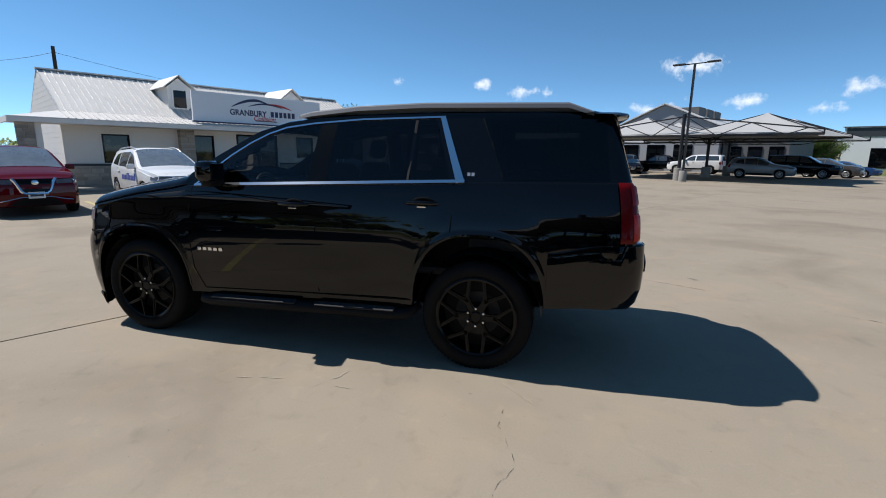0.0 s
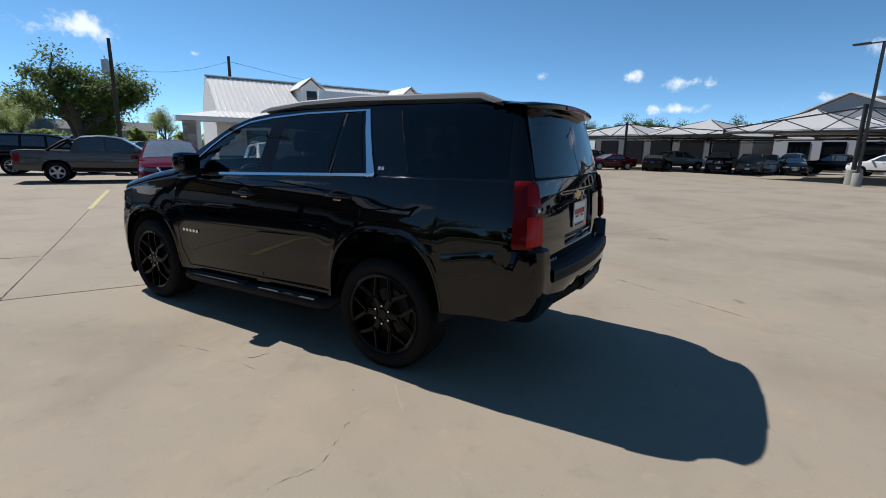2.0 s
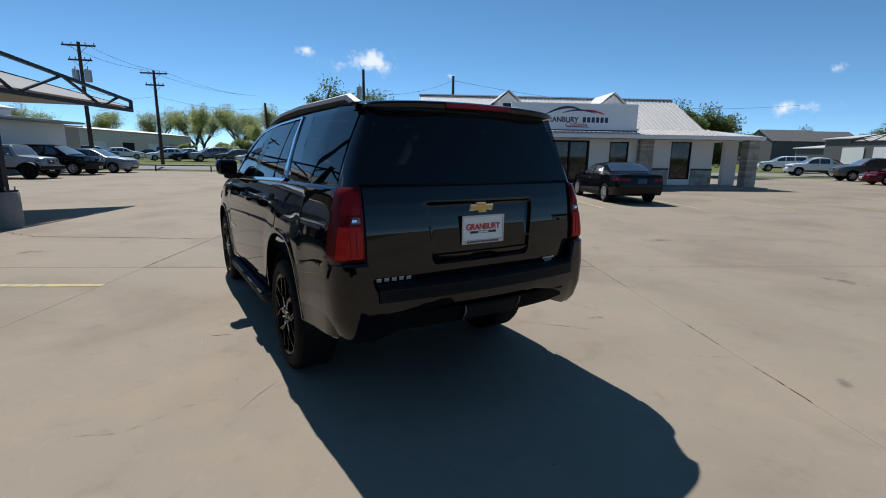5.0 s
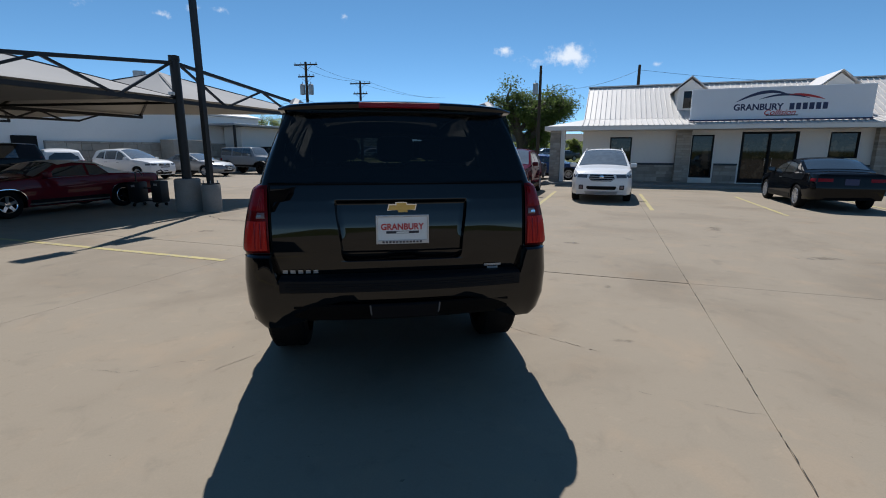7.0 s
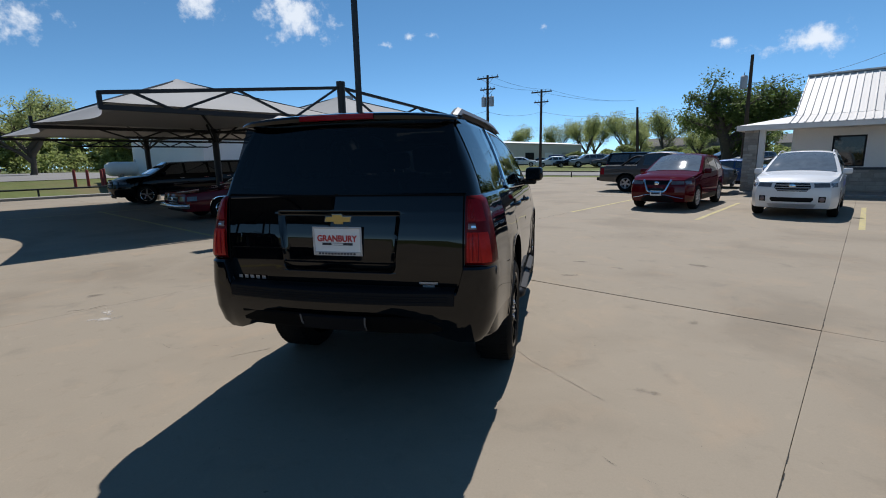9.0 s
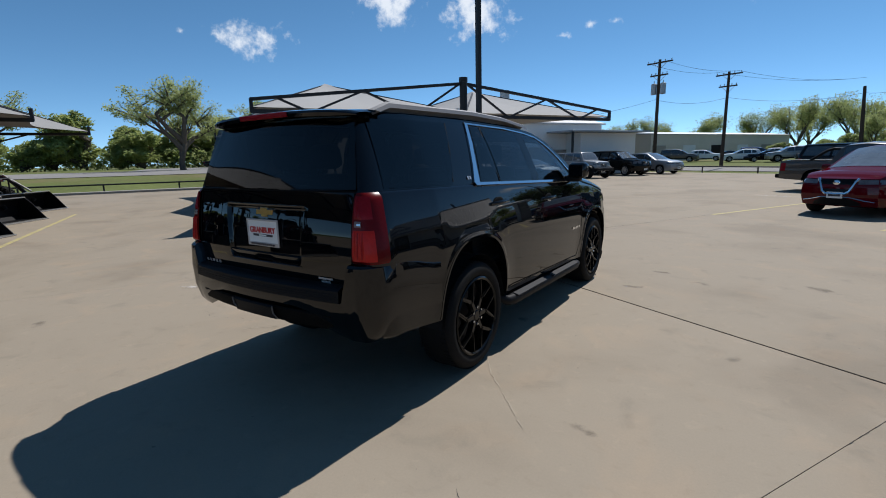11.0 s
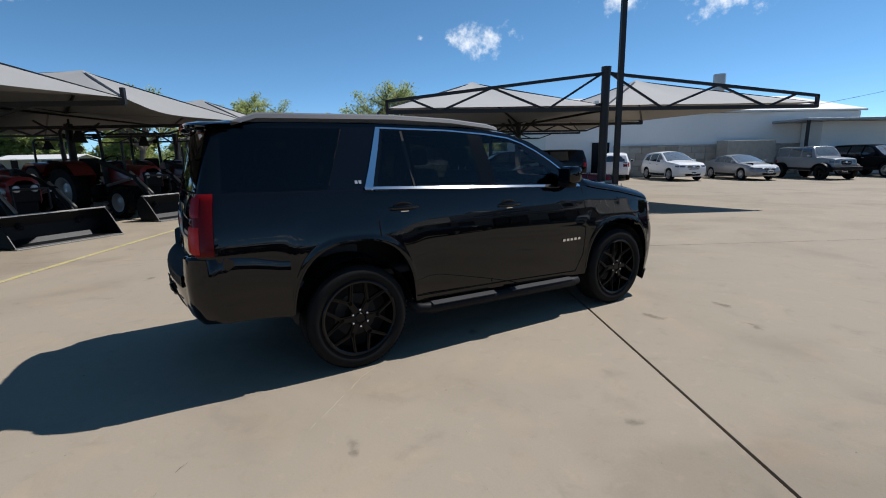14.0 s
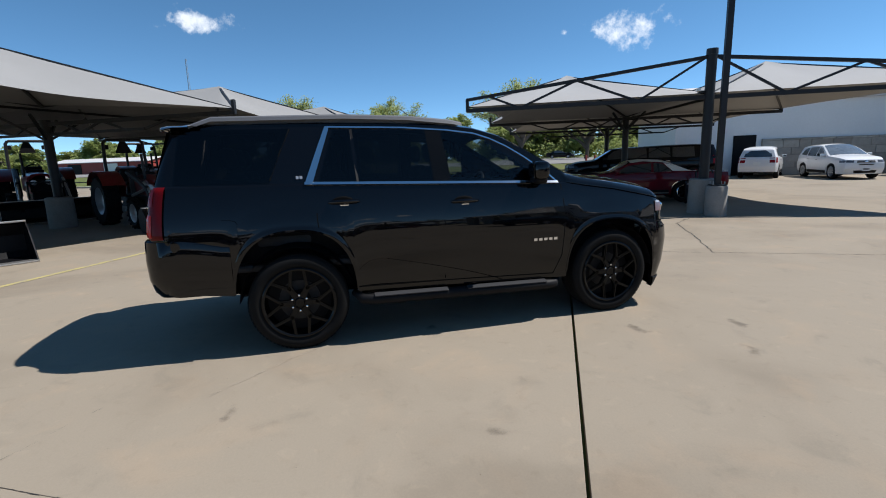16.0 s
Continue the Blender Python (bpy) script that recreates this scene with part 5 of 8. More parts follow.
            part("door_handle", Mesh().tube([(x, y - 0.125, z), (x + s * 0.030, y - 0.10, z + 0.004), (x + s * 0.038, y, z + 0.006), (x + s * 0.030, y + 0.10, z + 0.004), (x, y + 0.125, z)], [0.010, 0.0155, 0.017, 0.0155, 0.010], 12), "black_paint", root, "gloss black door handle", smooth=60)
            part("handle_strip", Mesh().slab(x + s * 0.010 - 0.006, x + s * 0.010 + 0.006, y - 0.035, y + 0.035, z - 0.032, z - 0.018, 0.005), "chrome", root, "chrome strip under the handle")
        # mirror
        mx = s * sh.x_at(0.72, 1.3)
        mm = Matrix.Translation((mx + s * 0.100, 0.66, 1.422)) @ pose(0, 0, 0, 0, 0, s * -8)
        mir = part("door_mirror", Mesh().slab(-0.100, 0.100, -0.055, 0.085, -0.080, 0.080, 0.038, mm), "black_paint", root, "gloss black door mirror", smooth=60)
        part("mirror_glass", Mesh().slab(-0.082, 0.082, -0.063, -0.053, -0.062, 0.062, 0.004, mm), "dark_glass", mir)
        part("mirror_arm", Mesh().slab(-0.085, 0.085, -0.05, 0.06, -0.035, 0.035, 0.025, Matrix.Translation((mx + s * 0.045, 0.69, 1.335))), "black_plastic", mir, smooth=50)
        # running board on brackets
        bx = s * 0.985
        part("running_board", Mesh().tube([(bx - s * 0.10, -1.02, 0.43), (bx - s * 0.01, -0.95, 0.385), (bx, -0.85, 0.375), (bx, 0.0, 0.360), (bx, 0.78, 0.347), (bx - s * 0.01, 0.86, 0.345), (bx - s * 0.10, 0.93, 0.38)], [0.03, 0.044, 0.048, 0.048, 0.048, 0.042, 0.03], 14), "black_plastic", root, "black running board with bright step pads", smooth=50)
        part("board_deck", Mesh().slab(-0.08, 0.08, -0.95, 0.88, -0.018, 0.012, 0.008, Matrix.Translation((bx - s * 0.085, 0, 0.392)) @ pose(0, 0, 0, -1.2, 0, 0)), "black_plastic", root)
        for y in (-0.7, 0.0, 0.65):
            part("board_bracket", Mesh().beam((bx - s * 0.03, y, 0.36), (bx - s * 0.32, y, 0.47), 0.06, 0.03), "black_plastic", root)
        for y0, y1 in ((-0.86, -0.20), (-0.02, 0.76)):
            part("step_pad", Mesh().slab(-0.030, 0.030, y0, y1, 0, 0.012, 0.005, Matrix.Translation((bx + s * 0.020, 0, 0.398)) @ pose(0, 0, 0, -1.2, s * 16, 0)), "step_grey", root, "grey ribbed step pad")
        # roof rail
        rx = 0.655
        rail = [(rx * s, -2.22, 1.878), (rx * s, -2.05, 1.940), (rx * s, -1.0, 1.952), (rx * s, -0.45, 1.934), (rx * s, -0.05, 1.897), (rx * s, 0.06, 1.872)]
        rr = Mesh()
        rr.grid([[(x - s * 0.034, y, z - 0.065 if 0 < i < 5 else z - 0.02), (x - s * 0.026, y, z - 0.008), (x, y, z + 0.004), (x + s * 0.026, y, z - 0.008), (x + s * 0.036, y, z - 0.036 if 0 < i < 5 else z - 0.03)] for i, (x, y, z) in enumerate(rail)], flip=s > 0)
        part("roof_rail", rr, "rail_grey", root, "satin silver roof rail", smooth=40)

        # tail lamps, wrapped round the corner
        def wrap(z, x0, x1, reach, out, rib=0.0):
            px = sh.place(sh.y0, sh.x_at(sh.y0, z), z)[0]
            end = px - 0.006 if x1 is None else min(x1, px - 0.012)
            row = [(s * x, sh.rear_at(x, z, out + rib * (0.5 + 0.5 * math.cos(i * math.pi))), z) for i, x in enumerate(np.linspace(x0, end, 9))]
            if x1 is None:
                for d in (0.0008, 0.004, 0.010, 0.02, 0.035, 0.055, 0.08, 0.10, 0.12):
                    if d <= reach:
                        qx, qy, _ = sh.place(sh.y0 + d, sh.x_at(sh.y0 + d, z), z)
                        f = min(1.0, d / 0.03)
                        row.append((s * (qx + out * (0.3 + 0.7 * f)), qy - out * (1 - f) * 0.6, z))
            return row
        shape = lambda z, a, b: 0.014 * smooth_step(a, a + 0.018, z) * (1 - smooth_step(b - 0.03, b, z)) + 0.001
        lamp = part("tail_lamp", Mesh().grid([wrap(z, 0.788, None, 0.08, shape(z, 1.004, 1.402)) for z in np.linspace(1.004, 1.402, 22)], flip=s > 0), "dark_lens", root, "tall dark red tail lamp", smooth=50)
        for z0, z1, x0, x1, mat, lab, rib in ((1.022, 1.196, 0.800, None, "red_lens", "bright red lower lens", 0.003), (1.258, 1.384, 0.802, None, "red_upper", "deep red upper lens", 0.002), (1.212, 1.246, 0.806, 0.872, "clear_grey", "clear reversing lens", 0.0)):
            rows = [wrap(z, x0, x1, 0.02, shape(z, z0 - 0.012, z1 + 0.02) + 0.005, rib) for z in np.linspace(z0, z1, 9)]
            part("lens", Mesh().grid(rows, flip=s > 0), mat, lamp, lab, smooth=25)
        # a chevron of clear lens and upright ribs inside the lower lens
        part("reflector", Mesh().grid([wrap(1.229 + d * f, 0.826, 0.862, 0, 0.023) for d, f in ((-0.006, 1), (0.006, 1))], flip=s > 0), "chrome", lamp)
        for x in (0.835, 0.868):
            part("lens_rib", Mesh().grid([[(s * (x + d), sh.rear_at(x, z, 0.0235), z) for d in (-0.003, 0.003)] for z in np.linspace(1.035, 1.185, 5)], flip=s > 0), "red_upper", lamp)
        # head lamp with a light bar over it
        corner = lambda y, z, out: Vector((s * (sh.place(y, sh.x_at(y, z), z)[0] + out * 0.7), sh.place(y, 0.9, z)[1] + out * 0.7, z))
        hl = part("head_lamp", Mesh().grid([[corner(y, z + 0.03 * (2.3 - y), 0.008) for y in np.linspace(1.965, 2.29, 10)] for z in np.linspace(0.965, 1.062, 5)], flip=s < 0), "clear_grey", root, "clear head lamp", smooth=60)
        part("light_bar", Mesh().grid([[corner(y, z + 0.03 * (2.3 - y), 0.014) for y in np.linspace(1.97, 2.28, 10)] for z in (1.048, 1.064)], flip=s < 0), "clear_lens", hl, "pale light bar", smooth=60)
        part("projector", Mesh().lathe([(0, 0.012), (0.024, 0.008), (0.032, 0.0)], 16, Matrix.Translation(corner(2.18, 1.01, 0.008)) @ pose(0, 0, 0, 0, 90 * s, 0)), "chrome", hl, smooth=60)
        part("bumper_gap", Mesh().grid([[corner(y, z, 0.003) for y in np.linspace(1.96, 2.29, 10)] for z in (0.866, 0.878)], flip=s < 0), "panel_gap", root)
        part("air_dam", Mesh().grid([[corner(y, z, d) for y in np.linspace(1.965, 2.29, 10)] for z, d in ((0.185, -0.004), (0.205, 0.012), (0.29, 0.014), (0.30, 0.004))], flip=s < 0), "black_plastic", root, "dull black lower lip", smooth=40)
        # badges on the doors and pillars: a maker's lettering as plain bars
        for k in range(5):
            y = 0.640 + 0.051 * k
            part("badge_bar", sh.pane([(y, 0.773), (y + 0.034, 0.773), (y + 0.034, 0.797), (y, 0.797)], 0.006, 1, 1, 0, s), "chrome", root)
        for k in range(2):
            y = -1.425 + 0.030 * k
            part("badge_bar", sh.pane([(y, 1.425), (y + 0.022, 1.425), (y + 0.022, 1.449), (y, 1.449)], 0.006, 1, 1, 0, s), "silver", root)
    # tailgate
    Rm = lambda x0, x1, z0, z1, out, n=8, k=4, f=1.0: Mesh().grid([[(x * (1 + (f - 1) * j / k), sh.rear_at(x * (1 + (f - 1) * j / k), z0 + (z1 - z0) * j / k, out), z0 + (z1 - z0) * j / k) for x in np.linspace(x0, x1, n + 1)] for j in range(k + 1)])
    part("rear_window", Rm(-0.785, 0.785, 1.418, 1.825, 0.006, 18, 8, 0.88), "tint_rear", root, "black rear window", smooth=60)
    part("panel_gap", Rm(-0.785, 0.785, 1.402, 1.412, 0.002, 16, 1), "panel_gap", root)
    part("panel_gap", Rm(-0.755, 0.755, 0.845, 0.855, 0.003, 16, 1), "panel_gap", root)
    for s in (-1, 1):
        part("panel_gap", Mesh().grid([[(s * (0.772 + d), sh.rear_at(0.775, z, 0.003), z) for d in (0, 0.009)] for z in np.linspace(0.85, 1.40, 14)], flip=s > 0), "panel_gap", root)
    # the handle bar along the foot of the plate recess, notched in the middle
    bar = []
    for x in np.linspace(-0.372, 0.372, 41):
        e = smooth_step(0.30, 0.372, abs(x))
        lo, hi, yb = 0.946 + 0.03 * e * e, 1.004, sh.rear_at(0.40, 0.98) - 0.05 * (1 - (x / 0.9) ** 2) + 0.044
        up = 0.020 * (1 - smooth_step(0.075, 0.10, abs(x)))
        bar.append([(x, yb + 0.03, hi), (x, yb + 0.004, hi - 0.001), (x, yb - 0.004, hi - 0.005), (x, yb + 0.004, lo + up + 0.006), (x, yb + 0.010, lo + up), (x, yb + 0.03, lo + up)])
    part("tailgate_handle", Mesh().grid(bar, flip=True), "black_paint", root, "gloss black handle bar under the plate", smooth=45)
    part("latch_pocket", Mesh().slab(-0.088, 0.088, sh.rear_at(0, 0.98) - 0.004, sh.rear_at(0, 0.98) + 0.006, 0.944, 0.972, 0.003), "panel_gap", root)
    y = sh.rear_at(0, 1.13) - 0.004
    pl = part("dealer_plate", Mesh().slab(-0.155, 0.155, y - 0.008, y, 1.05, 1.215, 0.004), "plate", root, "white dealer plate with red lettering in a pale frame")
    for x0, x1, z0, z1 in ((-0.162, -0.149, 1.043, 1.222), (0.149, 0.162, 1.043, 1.222), (-0.149, 0.149, 1.209, 1.222), (-0.149, 0.149, 1.043, 1.068)):
        part("plate_frame", Mesh().slab(x0, x1, y - 0.012, y - 0.003, z0, z1, 0.003), "silver", pl)
    lettering("GRANBURY", 0.262, 0.040, "plate_red", pl, Matrix.Translation((0, y - 0.0095, 1.150)), bold=0.025)
    part("plate_bar", Mesh().box(-0.100, 0.100, y - 0.010, y - 0.007, 1.108, 1.123), "ink", pl)
    part("plate_bar", Mesh().box(-0.038, 0.038, y - 0.0115, y - 0.0095, 1.111, 1.120), "plate", pl)
    for k in range(12):
        part("plate_bar", Mesh().box(-0.125 + 0.0208 * k, -0.111 + 0.0208 * k, y - 0.0145, y - 0.0115, 1.050, 1.062), "ink", pl)
    ye = sh.rear_at(0, 1.262) - 0.005
    turn_up = Matrix.Translation((0, ye + 0.014, 1.264)) @ pose(0, 0, 0, 90, 0, 0) @ Matrix.Diagonal((0.8, 0.8, 1, 1))
    em = part("emblem", Mesh().prism([(-0.105, -0.018), (-0.035, -0.018), (-0.030, -0.036), (0.045, -0.036), (0.040, -0.018), (0.095, -0.018), (0.105, 0.018), (0.035, 0.018), (0.030, 0.036), (-0.045, 0.036), (-0.040, 0.018), (-0.095, 0.018)], 0, 0.016, turn_up), "gold", root, "gold bar emblem with a chrome edge")
    part("emblem_edge", Mesh().prism([(-0.114, -0.026), (-0.042, -0.026), (-0.037, -0.044), (0.053, -0.044), (0.048, -0.026), (0.102, -0.026), (0.114, 0.026), (0.042, 0.026), (0.037, 0.044), (-0.053, 0.044), (-0.048, 0.026), (-0.102, 0.026)], 0, 0.011, turn_up), "chrome", em)
    for k in range(5):
        x = -0.722 + 0.045 * k
        part("badge_bar", Rm(x, x + 0.029, 0.877, 0.899, 0.008, 1, 1), "silver", root)
    part("dealer_badge", Rm(0.515, 0.627, 0.886, 0.900, 0.008, 3, 1), "silver", root, "small silver dealer badge")
    part("dealer_badge", Rm(0.535, 0.607, 0.868, 0.881, 0.008, 3, 1), "silver", root)
    # spoiler with its brake lamp
    sp = []
    for u in np.linspace(-1, 1, 25):
        x = 0.715 * u
        d, dz = 0.03 * u * u + 0.075 * abs(u) ** 7, 0.026 * u * u + 0.012 * abs(u) ** 12
        t = 1 - abs(u) ** 8                 # thins out towards its ends
        roof_z = sh.edge(-2.2) + (sh.mid(-2.2) - sh.edge(-2.2)) * (1 - abs(u) ** 2.5) ** 0.85
        sp.append([(x, -2.14, roof_z - 0.012), (x, -2.22, roof_z + 0.003 * t), (x, -2.32 + d, 1.900 - dz), (x, -2.43 + d, 1.898 - dz), (x, -2.485 + d, 1.888 - dz), (x, -2.493 + d, 1.880 - dz - 0.006 * t), (x, -2.487 + d, 1.876 - dz - 0.023 * t), (x, -2.44 + d, 1.872 - dz - 0.034 * t), (x, -2.34 + d, 1.862 - dz - 0.036 * t)])
    spo = Mesh().grid(sp, flip=True)
    part("spoiler", spo, "black_paint", root, "gloss black roof spoiler", smooth=40)
    part("brake_lamp", Mesh().grid([[(x, -2.4955 + 0.03 * (x / 0.715) ** 2 + e, z) for x in np.linspace(-0.24, 0.24, 13)] for z, e in ((1.852, 0.008), (1.857, -0.001), (1.881, -0.001), (1.883, 0.004))]), "red_upper", root, "high red brake lamp", smooth=30)
    # rear bumper
    half = [("side", y) for y in (-1.966, -2.03, -2.1, -2.2, -2.3, -2.38)] + [("arc", radians(t)) for t in (8, 22, 38, 54, 70, 84)] + [("tail", u) for u in (1.0, 0.955, 0.93, 0.915, 0.9, 0.8, 0.66, 0.58, 0.45, 0.3, 0.15, 0.0)]

    def bumper_line(kind, v, s):
        zt = 1.0
        zbot = 0.53
        if kind == "side":
            zt = 1.0 - 0.075 * smooth_step(-2.35, -1.95, v)
        if kind == "tail":
            zt = 0.852 + 0.148 * min(1, max(0, (v - 0.905) / 0.045))
            zbot = 0.67 - 0.14 * min(1, max(0, (v - 0.55) / 0.38)) ** 0.7
        col = []
        for lv, (z, out) in enumerate(((zt + 0.004, -0.07), (zt, -0.014), (zt - 0.014, 0.0), (zt * 0.66 + zbot * 0.34, 0.008), (zt * 0.33 + zbot * 0.67, 0.005), (zbot + 0.05, -0.004), (zbot, -0.03), (zbot + 0.01, -0.12))):
            X = sh.x_at(-2.3, z) - 0.008
            out -= 0.035 * max(0, (0.72 - z) / 0.2) ** 1.5 if lv < 7 else 0
            if kind == "side":
                x, y, nx, ny = sh.x_at(v, z) + 0.003, v, 1.0, 0.0
                out = max(out, -0.03) * (0.3 if lv < 5 else 1)
            elif kind == "arc":
                x, y, nx, ny = X - 0.13 + 0.13 * math.cos(v), -2.42 - 0.18 * math.sin(v), math.cos(v), -math.sin(v)
            else:
                x, y, nx, ny = (X - 0.13) * v, -2.685 + 0.085 * v * v, 0.15 * v, -1.0
            col.append((s * (x + nx * out), y + ny * out, z))
        return col
    rb = [bumper_line(k, v, -1) for k, v in half] + [bumper_line(k, v, 1) for k, v in half[-2::-1]]
    part("rear_bumper", Mesh().grid(rb, flip=True), "black_paint", root, "gloss black rear bumper", smooth=35)
    bow = lambda x: -2.685 + 0.085 * (x / 0.86) ** 2
    part("valance", Mesh().grid([[(x, bow(x) - 0.012 + d, z) for x in np.linspace(-0.66, 0.66, 13)] for z, d in ((0.58, 0.08), (0.62, 0.03), (0.69, 0.012), (0.70, 0.02))]), "panel_gap", root, "dull black lower valance", smooth=40)
    part("bumper_step", Mesh().grid([[(x, bow(x) + d, z) for x in np.linspace(-0.735, 0.735, 21)] for z, d in ((0.775, -0.001), (0.782, -0.012), (0.85, -0.010), (0.862, 0.004), (0.868, 0.03), (0.868, 0.13))]), "black_plastic", root, "ribbed black step pad along the bumper", smooth=30)
    for z in (0.80, 0.815, 0.83):
        part("step_rib", Mesh().tube([(x, bow(x) - 0.011, z) for x in np.linspace(-0.70, 0.70, 13)], 0.003, 6), "black_plastic", root)
    part("hitch_cover", Mesh().grid([[(x, bow(x) - 0.018 + d, z) for x in np.linspace(-0.205, 0.205, 9)] for z, d in ((0.598, 0.07), (0.61, 0.02), (0.69, 0.0), (0.70, 0.012))]), "black_plastic", root, "black hitch cover", smooth=40)
    for s in (-1, 1):
        part("cover_edge", Mesh().tube([(s * 0.210, bow(0.21) - 0.022, 0.70), (s * 0.206, bow(0.21) - 0.016, 0.655), (s * 0.198, bow(0.21) + 0.02, 0.606)], 0.005, 6), "rail_grey", root, "bright edge of the hitch cover")
    part("rear_axle", Mesh().tube([(-0.8, -1.473, 0.40), (-0.15, -1.473, 0.40), (0, -1.473, 0.40), (0.15, -1.473, 0.40), (0.8, -1.473, 0.40)], [0.05, 0.06, 0.15, 0.06, 0.05], 12), "black_plastic", root)
    part("underbody", Mesh().box(-0.62, 0.62, -2.2, 2.0, 0.46, 0.64), "panel_gap", root)
    part("spare_wheel", Mesh().lathe([(0.1, 0.02), (0.36, 0.02), (0.38, 0.1), (0.36, 0.2), (0.1, 0.2)], 24, Matrix.Translation((0, -1.98, 0.50))), "rubber", root, smooth=50)
    # windscreen, wipers and front
    ws = []
    for j in range(10):
        y = 1.14 - 0.70 * j / 9
        ws.append([(sh.x_at(y, sh.edge(y)) * u, y, sh.edge(y) + (sh.mid(y) - sh.edge(y)) * (1 - abs(u) ** 2.5) ** 0.85 + 0.008) for u in np.linspace(-0.9, 0.9, 13)])
    part("windscreen", Mesh().grid(ws), "tint_screen", root, "clear windscreen", smooth=60)
    part("grille", Mesh().slab(-0.46, 0.46, 2.30, 2.375, 0.70, 1.0, 0.03), "chrome", root, "chrome grille")
    part("front_plate", Mesh().slab(-0.155, 0.155, 2.44, 2.465, 0.52, 0.67, 0.003), "plate", root)
    wheels(root, sh, 0.408, 0.285, 0.297, "split", "black_gloss", 0.992, (-1.478, 1.468), seg=56)
    return root


big_suv()


def spec(**k):
    base = dict(lean=0.34, roofcurve=0.25, curve=0.28, bulge=0.66, tuck=0.28, stations=30, rear_reach=0.5, nose_reach=0.6, nose_round=0.16, rear_round=0.10, nose_bulge=0.14, rear_bulge=0.07)
    base.update(k)
    return base


